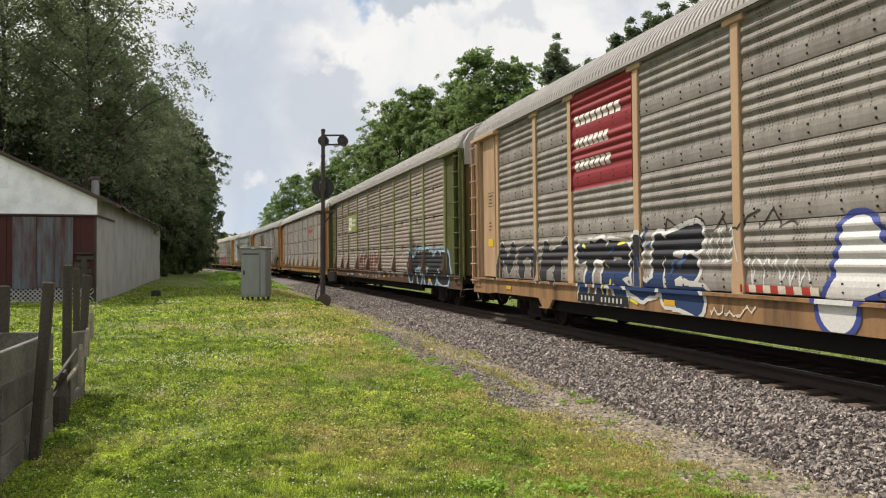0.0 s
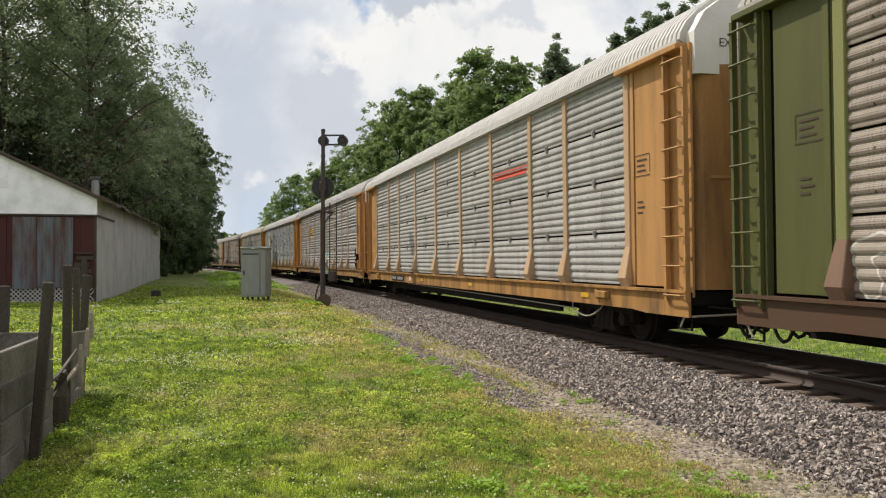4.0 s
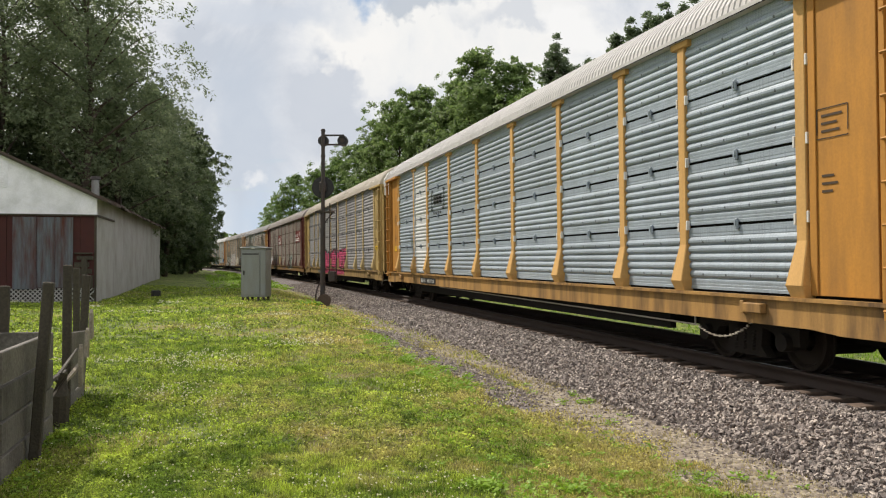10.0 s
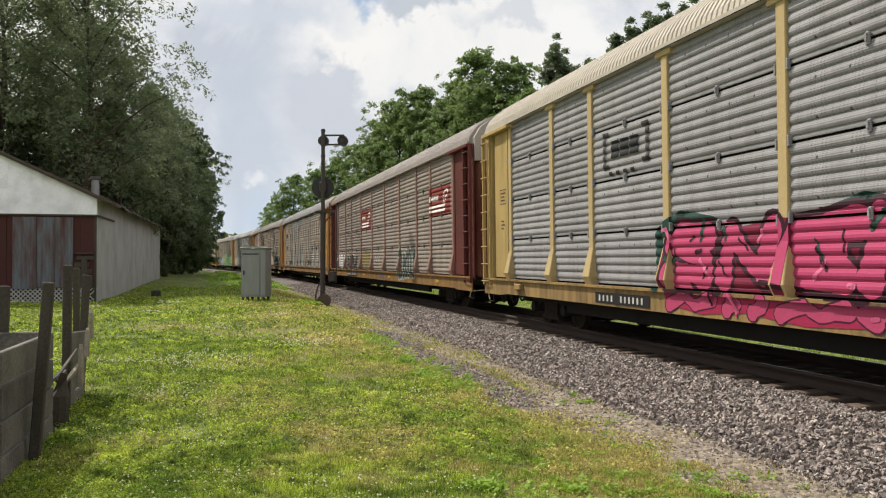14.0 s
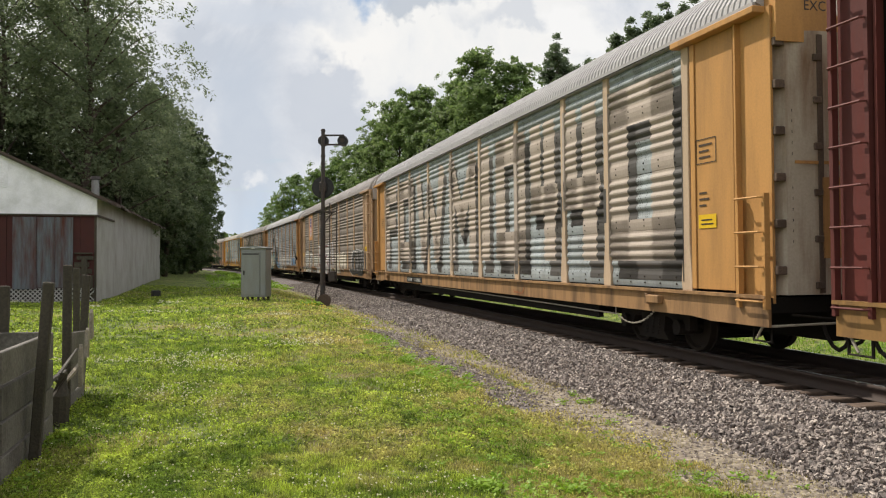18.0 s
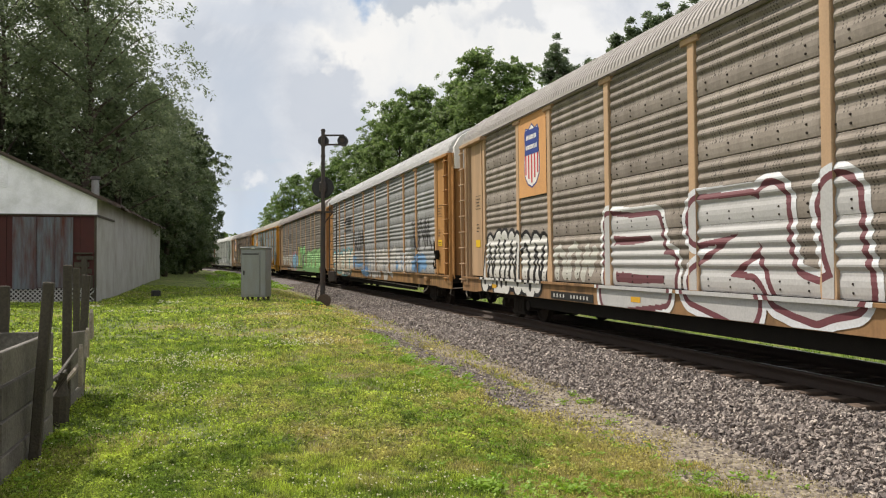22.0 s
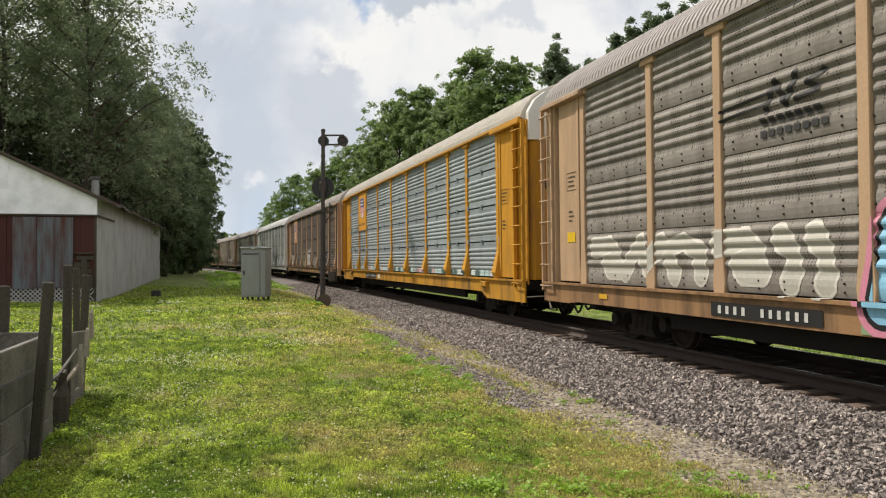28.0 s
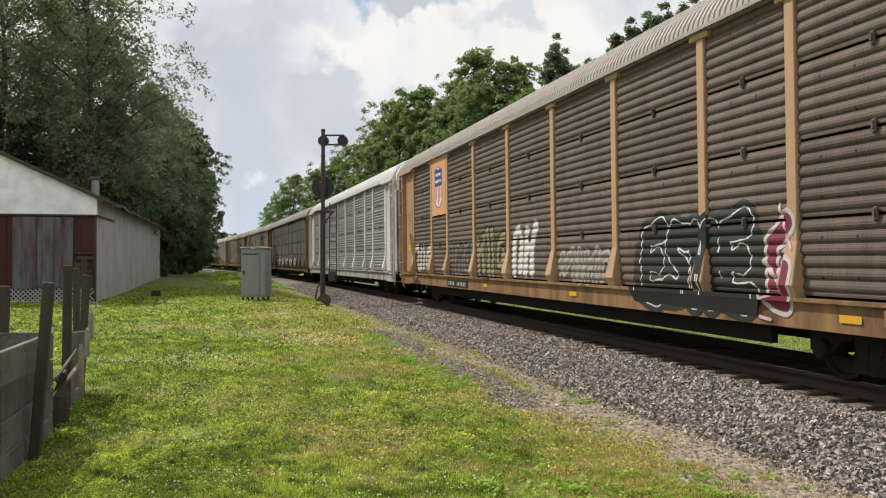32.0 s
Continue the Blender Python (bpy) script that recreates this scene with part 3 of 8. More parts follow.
def sill_shape(deep_ends=False):
    s = Shape()
    if deep_ends:
        poly = [(-13.7, 0.50), (-10.9, 0.50), (-10.5, 0.66), (10.5, 0.66), (10.9, 0.50), (13.7, 0.50), (13.7, 1.02), (-13.7, 1.02)]
    else:
        poly = [(-13.7, 0.62), (-12.4, 0.62), (-11.9, 0.66), (11.9, 0.66), (12.4, 0.62), (13.7, 0.62), (13.7, 1.02), (-13.7, 1.02)]
    for a, b in ((-1.50, -1.46), (1.46, 1.50)):
        s.prism(poly, "x", a, b)
    s.box(-1.56, -1.46, -13.7, 13.7, 0.985, 1.03)
    s.box(1.46, 1.56, -13.7, 13.7, 0.985, 1.03)
    return s


def underframe_shape():
    s = Shape()
    s.box(-1.455, 1.455, -13.68, 13.68, 0.80, 1.0)
    s.box(-0.45, 0.45, -13.6, 13.6, 0.40, 0.93)
    for x in (-1.32, 1.32):
        s.box(x - 0.05, x + 0.05, -8.5, 8.5, 0.41, 0.80)
    for y in np.arange(-12, 12.1, 3.0):
        s.box(-1.44, 1.44, y - 0.08, y + 0.08, 0.70, 0.93)
    for y in (-10.05, 10.05):
        s.box(-1.3, 1.3, y - 0.25, y + 0.25, 0.72, 0.93)
    s.tube([(-1.0, -7.5, 0.62), (-1.0, 7.5, 0.62)], 0.03, 6)
    s.box(-1.2, -0.6, 2.0, 3.1, 0.45, 0.9, 0.04)
    s.tube([(-0.9, -3.2, 0.62), (-0.9, -2.0, 0.62)], 0.22, 10)
    return s


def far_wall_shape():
    """The side turned away, the deck floors and a black sheet for inner shade."""
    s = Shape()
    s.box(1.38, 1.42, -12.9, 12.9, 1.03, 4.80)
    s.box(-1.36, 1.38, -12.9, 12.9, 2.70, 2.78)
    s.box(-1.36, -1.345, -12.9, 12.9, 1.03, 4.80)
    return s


def ladder_shape(sign, short=False):
    """End post pair with rungs between; sign is the end it stands at."""
    s = Shape()
    a, b = sorted((sign * 13.12, sign * 13.68))
    top = 2.35 if short else 4.72
    s.box(-1.55, -1.47, a - 0.03, a + 0.03, 0.85, top)
    s.box(-1.55, -1.47, b - 0.03, b + 0.03, 0.85, top)
    return s


def rung_shape(sign):
    a, b = sorted((sign * 13.12, sign * 13.68))
    return Shape().tube([(-1.56, a, 0), (-1.60, a + 0.03, 0), (-1.60, b - 0.03, 0), (-1.56, b, 0)], 0.016, 6)


def end_panel_shape(sign):
    """The plain steel sheet beside the end door."""
    a, b = sorted((sign * 11.84, sign * 12.92))
    return Shape().box(-1.44, -1.40, a, b, 1.06, 4.70, 0.008)


def end_fold_shape(sign):
    return Shape().box(-1.462, -1.442, sign * 11.93 - 0.06, sign * 11.93 + 0.06, 1.06, 4.695, 0.006)


def end_lip_shape(sign):
    return Shape().box(-1.60, -1.40, min(sign * 11.55, sign * 13.6), max(sign * 11.55, sign * 13.6), 4.70, 4.79, 0.01)


def lug_shape():
    """A small steel box welded on the sill."""
    return Shape().box(-1.60, -1.50, -0.19, 0.19, 0.80, 0.93, 0.012).box(-1.565, -1.50, 0.22, 0.30, 0.78, 0.95, 0.008)


def brake_line_shape():
    """A thin pipe under the sill that ends in a slack chain."""
    s = Shape().tube([(-1.42, 5.6, 0.63), (-1.42, 0.5, 0.60), (-1.42, -6.0, 0.56), (-1.42, -9.3, 0.53)], 0.014, 6)
    s.tube([(-1.42, -9.3, 0.53), (-1.42, -9.3, 0.68)], 0.014, 5)
    return s


def chain_shape():
    s = Shape()
    for k in range(22):
        q = k / 21
        y, z = -9.35 - 1.35 * q, 0.53 - 0.75 * q * (1 - q) + 0.15 * q
        d = 0.028
        if k % 2:
            s.box(-1.43, -1.41, y - d, y + d, z - 0.016, z + 0.016, 0.005)
        else:
            s.box(-1.436, -1.404, y - d, y + d, z - 0.008, z + 0.008, 0.004)
    return s


def end_backing_shape(sign):
    """The folded steel behind the ladder."""
    c, d = sorted((sign * 13.06, sign * 13.70))
    return Shape().box(-1.42, -1.38, c, d, 0.92, 4.78, 0.006).box(-1.50, -1.40, sign * 13.04 - 0.02, sign * 13.04 + 0.02, 1.0, 4.7)


# Black strip filling the open gap, in place of the shade inside it.
def end_gap_shade_shape(sign):
    c, d = sorted((sign * 12.92, sign * 13.06))
    return Shape().box(-1.385, -1.37, c, d, 1.06, 4.70)


def end_door_shape(sign, z0, z1):
    """A clamshell end door: three folded leaves round the end."""
    pts = [(-1.37, 13.55), (-1.22, 13.72), (-0.8, 13.80), (0.8, 13.80), (1.22, 13.72), (1.37, 13.55)]
    poly = [(x, sign * y) for x, y in pts] + [(1.3, sign * 13.2), (-1.3, sign * 13.2)]
    return Shape().prism(poly, "z", z0, z1)


def door_top_shape(sign):
    arc = [(-1.38, 4.3), (-1.38, 4.95), (-1.2, 5.25), (-0.92, 5.45), (-0.5, 5.6), (0, 5.66), (0.5, 5.6), (0.92, 5.45), (1.2, 5.25), (1.38, 4.95), (1.38, 4.3)]
    a, b = sorted((sign * 13.25, sign * 13.77))
    return Shape().prism(arc, "y", a, b)


def coupler_shape(sign):
    s = Shape()
    y0, y1 = sorted((sign * 13.6, sign * 14.3))
    s.box(-0.10, 0.10, y0, y1, 0.68, 0.90, 0.02)
    s.box(-0.19, 0.19, *sorted((sign * 14.08, sign * 14.33)), 0.62, 0.98, 0.05)
    s.tube([(-1.2, sign * 13.76, 0.78), (-0.5, sign * 13.8, 0.70), (-0.15, sign * 14.0, 0.72)], 0.018, 6)
    s.tube([(-1.40, sign * 13.62, 0.95), (-1.40, sign * 13.62, 0.42), (-1.40, sign * 13.25, 0.42), (-1.40, sign * 13.25, 0.95)], 0.022, 6)
    for k in (0.3, 0.42):
        s.tube([(k, sign * 13.6, 0.75), (k, sign * 13.8, 0.45), (k + 0.05, sign * 14.05, 0.34), (k, sign * 14.32, 0.42)], 0.03, 6)
    return s


def hose_shape(sign):
    """Brake hoses hanging in loops between the cars, and the bent release rod."""
    s = Shape()
    for x, low in ((-0.62, 0.30), (-0.38, 0.36)):
        pts = [(x, sign * (13.62 + 0.66 * q), 0.66 - (0.66 - low) * math.sin(math.pi * min(1.0, q * 1.12)) ** 0.8 + 0.04 * q) for q in (0, 0.12, 0.28, 0.45, 0.62, 0.8, 1.0)]
        s.tube(pts, 0.027, 6)
    return s


def release_rod_shape(sign):
    return Shape().tube([(-1.46, sign * 13.40, 0.46), (-1.46, sign * 13.52, 0.62), (-1.40, sign * 13.76, 0.64), (-0.6, sign * 13.84, 0.66), (-0.16, sign * 13.98, 0.80)], 0.018, 6)


def jack_pad_shape():
    """A tapered bracket under the sill beside the truck."""
    return Shape().prism([(-0.42, 0.66), (0.42, 0.66), (0.20, 0.47), (-0.20, 0.47)], "x", -1.50, -1.44).box(-1.56, -1.44, -0.24, 0.24, 0.455, 0.475)


def brake_gear_shape():
    """A dark brake housing with a lever and hanging rod, low on the end sheet."""
    s = Shape().box(-1.56, -1.44, -12.16, -11.98, 1.52, 1.82, 0.03).tube([(-1.58, -12.06, 1.70), (-1.60, -12.10, 2.02), (-1.58, -12.02, 2.10)], 0.022, 6)
    s.tube([(-1.57, -12.12, 1.55), (-1.58, -12.20, 1.25), (-1.54, -12.08, 1.05)], 0.02, 6)
    return s.tube([(-1.57, -12.00, 1.55), (-1.60, -11.94, 1.38), (-1.56, -12.02, 1.22)], 0.026, 6)


def bolster_shape():
    return Shape().box(-1.1, 1.1, -0.2, 0.2, 0.50, 0.70, 0.03)


def spring_plank_shape():
    return Shape().box(-0.92, 0.92, -0.26, 0.26, 0.12, 0.22, 0.03)


def brake_beam_shape():
    return Shape().box(-0.66, 0.66, -0.06, 0.06, 0.20, 0.44, 0.02)


def side_frame_shape():
    """One cast side frame of a two-axle truck, with its coil springs and bearing caps."""
    s = Shape()
    poly = [(-1.15, 0.36), (-1.15, 0.58), (-0.55, 0.72), (0.55, 0.72), (1.15, 0.58), (1.15, 0.36), (0.75, 0.36), (0.62, 0.50), (0.40, 0.56), (0.36, 0.30), (0.5, 0.16), (-0.5, 0.16), (-0.36, 0.30), (-0.40, 0.56), (-0.62, 0.50), (-0.75, 0.36)]
    s.prism(poly, "x", -0.07, 0.07)
    for k in (-0.2, 0.0, 0.2):
        z = [0.22 + 0.30 * i / 24 for i in range(25)]
        s.tube([(-0.02 + 0.07 * math.cos(i * 1.6), k + 0.07 * math.sin(i * 1.6), zz) for i, zz in enumerate(z)], 0.016, 5)
    for y in (-0.89, 0.89):
        s.tube([(-0.16, y, 0.40), (0.16, y, 0.40)], 0.12, 12)
    return s


def wheelset_shape():
    s = Shape()
    s.tube([(-1.0, 0, 0), (1.0, 0, 0)], 0.085, 10)
    for sx in (-1, 1):
        prof = [(0.70, 0.12), (0.72, 0.33), (0.685, 0.37), (0.685, 0.44), (0.715, 0.445), (0.725, 0.418), (0.82, 0.412), (0.825, 0.36), (0.775, 0.33), (0.77, 0.14)]
        n = 28
        v = [(sx * x, r * math.cos(a * math.tau / n), r * math.sin(a * math.tau / n)) for a in range(n) for x, r in prof]
        k = len(prof)
        f = [(a * k + j, a * k + (j + 1) % k, ((a + 1) % n) * k + (j + 1) % k, ((a + 1) % n) * k + j) for a in range(n) for j in range(k)]
        s.put(v, f)
        for a in range(3):
            c, q = math.cos(a * 2.094), math.sin(a * 2.094)
            s.tube([(sx * 0.98, 0.05 * c, 0.05 * q), (sx * 1.02, 0.05 * c, 0.05 * q)], 0.018, 5)
    return s


def paint(name, rgb, rough=0.6, dirt=0.35, soot=None):
    rgb = tuple(c * 0.88 for c in rgb)
    return surface(name, rgb, rough, 0.0, stain=soot or tuple(c * 0.5 + 0.02 for c in rgb), stain_amt=dirt, scale=1.3, grain=30, grain_amt=0.08, bump=0.03, streak=True, random_amt=0.04, gloss=0.2)


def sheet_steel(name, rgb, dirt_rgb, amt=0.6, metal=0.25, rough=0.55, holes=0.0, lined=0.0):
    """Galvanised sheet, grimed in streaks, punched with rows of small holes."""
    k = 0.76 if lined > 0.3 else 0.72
    m = surface(name, tuple(c * k for c in rgb), rough, metal, stain=tuple(c * k for c in dirt_rgb), stain_amt=amt, scale=1.1, grain=25, grain_amt=0.12, streak=True, random_amt=0.10, gloss=0.5 if rough < 0.5 else 0.2)
    n = Nodes(m.node_tree)
    p = next(q for q in m.node_tree.nodes if q.type == "BSDF_PRINCIPLED")
    old = p.inputs["Base Color"].links[0].from_socket
    sep = n.add("ShaderNodeSeparateXYZ", None, Vector=n.add("ShaderNodeTexCoord").outputs["Object"])

    def dots(pitch_y, pitch_z, radius):
        y = n.math("MULTIPLY", n.math("SUBTRACT", n.math("FRACT", n.math("DIVIDE", sep.outputs[1], pitch_y)), 0.5), pitch_y)
        z = n.math("MULTIPLY", n.math("SUBTRACT", n.math("FRACT", n.math("DIVIDE", sep.outputs[2], pitch_z)), 0.5), pitch_z)
        r = n.math("SQRT", n.math("ADD", n.math("MULTIPLY", y, y), n.math("MULTIPLY", z, z)))
        return n.math("LESS_THAN", r, radius)

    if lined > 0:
        # Fine corrugation is only colour: dark lines carry the shade of its grooves.
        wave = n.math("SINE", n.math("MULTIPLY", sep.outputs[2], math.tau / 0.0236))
        groove_shade = n.math("MULTIPLY", n.math("GREATER_THAN", wave, 0.35), lined)
        old = n.mix(groove_shade, old, tuple(c * 0.40 * k for c in rgb))
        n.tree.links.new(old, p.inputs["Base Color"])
    if holes > 0:
        patchy = n.ramp(n.noise(n.add("ShaderNodeVectorMath", {"operation": "MULTIPLY"}, i0=sep.inputs[0].links[0].from_socket, i1=(1.0, 3.4, 0.3)).outputs[0], 2.0, 2.0), (0.46, 0.0), (0.56, 1.0))
        above = n.math("GREATER_THAN", sep.outputs[2], 0.205)
        f = n.math("MULTIPLY", n.math("MULTIPLY", n.math("MULTIPLY", dots(0.060, 0.040, 0.0125), patchy), above), holes)
        bolt = dots(0.56, 0.4725, 0.020)
        f = n.math("MAXIMUM", f, n.math("MULTIPLY", bolt, 0.85))
        n.tree.links.new(n.mix(f, old, tuple(c * 0.10 for c in rgb)), p.inputs["Base Color"])
    return m


TAN, YEL, RUST = (0.50, 0.34, 0.21), (0.62, 0.30, 0.03), (0.37, 0.215, 0.105)
# kind of sheet, sheet colour, grime, posts, sill, roof, ends, top of end door
CARS = [
    dict(kind="wave", sheet=(0.39, 0.365, 0.33), grime=(0.21, 0.175, 0.145), post=TAN, sill=RUST, roof=(0.40, 0.38, 0.36), end=TAN, caps=True),
    dict(kind="rib", foot=(0.20, 0.125, 0.085), sheet=(0.35, 0.305, 0.26), grime=(0.21, 0.17, 0.14), post=(0.23, 0.24, 0.095), sill=(0.115, 0.064, 0.04), roof=(0.42, 0.40, 0.37), end=(0.10, 0.108, 0.035), caps=False),
    dict(kind="rib", sheet=(0.41, 0.41, 0.40), grime=(0.24, 0.23, 0.21), post=TAN, sill=(0.50, 0.27, 0.09), roof=(0.62, 0.61, 0.59), end=(0.50, 0.27, 0.10), caps=False),
    dict(kind="wave", sheet=(0.46, 0.475, 0.48), grime=(0.25, 0.255, 0.25), post=TAN, sill=(0.42, 0.245, 0.105), roof=(0.50, 0.49, 0.48), end=(0.47, 0.24, 0.085), caps=True),
    dict(kind="ridge", sheet=(0.60, 0.71, 0.82), grime=(0.46, 0.54, 0.60), post=(0.60, 0.36, 0.13), sill=(0.50, 0.29, 0.10), roof=(0.58, 0.565, 0.56), end=(0.50, 0.24, 0.05), caps=True),
    dict(kind="rib", sheet=(0.42, 0.42, 0.435), grime=(0.27, 0.265, 0.265), post=(0.52, 0.40, 0.20), sill=(0.40, 0.27, 0.11), roof=(0.56, 0.51, 0.43), end=(0.48, 0.35, 0.14), caps=True),
    dict(kind="rib", sheet=(0.38, 0.335, 0.295), grime=(0.20, 0.155, 0.125), post=(0.29, 0.18, 0.15), sill=(0.33, 0.19, 0.07), roof=(0.42, 0.38, 0.35), end=(0.13, 0.035, 0.03), caps=False),
    dict(kind="wave", door=(0.50, 0.45, 0.37), sheet=(0.39, 0.435, 0.45), grime=(0.25, 0.26, 0.25), post=(0.54, 0.41, 0.29), sill=(0.42, 0.25, 0.12), roof=(0.43, 0.42, 0.425), end=(0.54, 0.29, 0.10), caps=False),
    dict(kind="wave", sheet=(0.355, 0.315, 0.275), grime=(0.175, 0.145, 0.12), post=TAN, sill=RUST, roof=(0.44, 0.41, 0.39), end=TAN, caps=True),
    dict(kind="wave", sheet=(0.45, 0.465, 0.47), grime=(0.26, 0.265, 0.26), post=(0.48, 0.29, 0.15), sill=(0.36, 0.21, 0.09), roof=(0.60, 0.60, 0.60), end=(0.46, 0.24, 0.085), caps=True),
    dict(kind="wave", sheet=(0.34, 0.315, 0.28), grime=(0.175, 0.15, 0.125), post=TAN, sill=RUST, roof=(0.42, 0.38, 0.36), end=TAN, caps=True),
    dict(kind="ridge", sheet=(0.43, 0.495, 0.53), grime=(0.30, 0.34, 0.36), post=YEL, sill=(0.60, 0.30, 0.03), roof=(0.56, 0.52, 0.45), end=(0.60, 0.29, 0.025), caps=True, deep=True),
    dict(kind="rib", sheet=(0.182, 0.146, 0.122), grime=(0.108, 0.082, 0.068), post=(0.50, 0.33, 0.20), sill=(0.35, 0.21, 0.10), roof=(0.40, 0.36, 0.33), end=(0.46, 0.28, 0.165), caps=True),
    dict(kind="ridge", sheet=(0.34, 0.36, 0.345), grime=(0.22, 0.23, 0.22), post=(0.74, 0.74, 0.73), sill=(0.55, 0.55, 0.53), roof=(0.72, 0.72, 0.71), end=(0.70, 0.70, 0.68), caps=False),
    dict(kind="rib", sheet=(0.24, 0.24, 0.21), grime=(0.14, 0.13, 0.11), post=(0.22, 0.20, 0.15), sill=(0.16, 0.12, 0.08), roof=(0.42, 0.40, 0.38), end=(0.30, 0.17, 0.08), caps=False),
    dict(kind="wave", sheet=(0.36, 0.31, 0.25), grime=(0.20, 0.16, 0.12), post=(0.33, 0.24, 0.15), sill=(0.28, 0.18, 0.09), roof=(0.45, 0.41, 0.38), end=(0.26, 0.17, 0.10), caps=False),
    dict(kind="rib", sheet=(0.30, 0.26, 0.22), grime=(0.18, 0.14, 0.11), post=(0.42, 0.25, 0.12), sill=(0.38, 0.22, 0.08), roof=(0.40, 0.37, 0.34), end=(0.28, 0.17, 0.09), caps=False),
    dict(kind="wave", sheet=(0.36, 0.35, 0.32), grime=(0.2, 0.18, 0.15), post=(0.36, 0.26, 0.16), sill=(0.30, 0.2, 0.1), roof=(0.48, 0.46, 0.44), end=(0.33, 0.23, 0.14), caps=False),
    dict(kind="rib", sheet=(0.40, 0.40, 0.38), grime=(0.24, 0.22, 0.2), post=(0.36, 0.26, 0.16), sill=(0.30, 0.2, 0.1), roof=(0.55, 0.53, 0.5), end=(0.33, 0.23, 0.14), caps=False),
    dict(kind="wave", sheet=(0.34, 0.32, 0.29), grime=(0.2, 0.17, 0.14), post=(0.34, 0.25, 0.16), sill=(0.30, 0.2, 0.1), roof=(0.45, 0.42, 0.4), end=(0.30, 0.2, 0.12), caps=False),
    dict(kind="rib", sheet=(0.33, 0.29, 0.25), grime=(0.2, 0.16, 0.13), post=(0.34, 0.25, 0.16), sill=(0.40, 0.22, 0.08), roof=(0.42, 0.4, 0.37), end=(0.30, 0.2, 0.12), caps=False),
]
LABELS = [
    "grimy grey autorack freight car with tan posts and a red sign",
    "brownish autorack freight car with olive green posts and ends",
    "clean grey ribbed autorack freight car with tan posts",
    "grey autorack freight car with tan posts and yellow lettering shapes",
    "pale blue-grey autorack freight car with tan posts and ends",
    "silver autorack freight car with cream roof and pink graffiti",
    "rusty brown autorack freight car with maroon ends and red sign",
    "grey autorack freight car covered in huge tan painted letters",
    "grimy autorack freight car with shield sign and white graffiti",
    "weathered silver autorack freight car with tan ends and graffiti",
    "sooty grey autorack freight car with black logo and graffiti",
    "bright yellow autorack freight car with galvanised steel sheets",
    "dark brown autorack freight car with tan posts and black graffiti",
    "white-framed autorack freight car with grey slatted side screens",
    "dark greenish grey autorack freight car, grimy and plain",
    "tan and brown weathered autorack freight car",
    "brown ribbed autorack freight car with rusty posts",
    "grimy grey autorack freight car with tan posts",
    "light grey ribbed autorack freight car with tan posts",
    "dull grey autorack freight car with dark tan posts",
    "brown-grey autorack freight car with dark tan posts",
]
SHARED = {}


def shared(key, make):
    if key not in SHARED:
        SHARED[key] = make()
    return SHARED[key]


def with_mat(key, make, mat):
    """A mesh shared by all parts of one shape and one paint."""
    return shared((key, mat.name), lambda: make().mesh(key, mat))


DIM = {0: 0.92, 1: 1.15, 2: 1.2, 3: 0.92, 4: 0.70, 5: 0.96, 7: 1.08, 9: 0.88, 10: 0.90, 11: 1.0}     # how far each car's sheets have dulled
cars, wheelsets = [], []


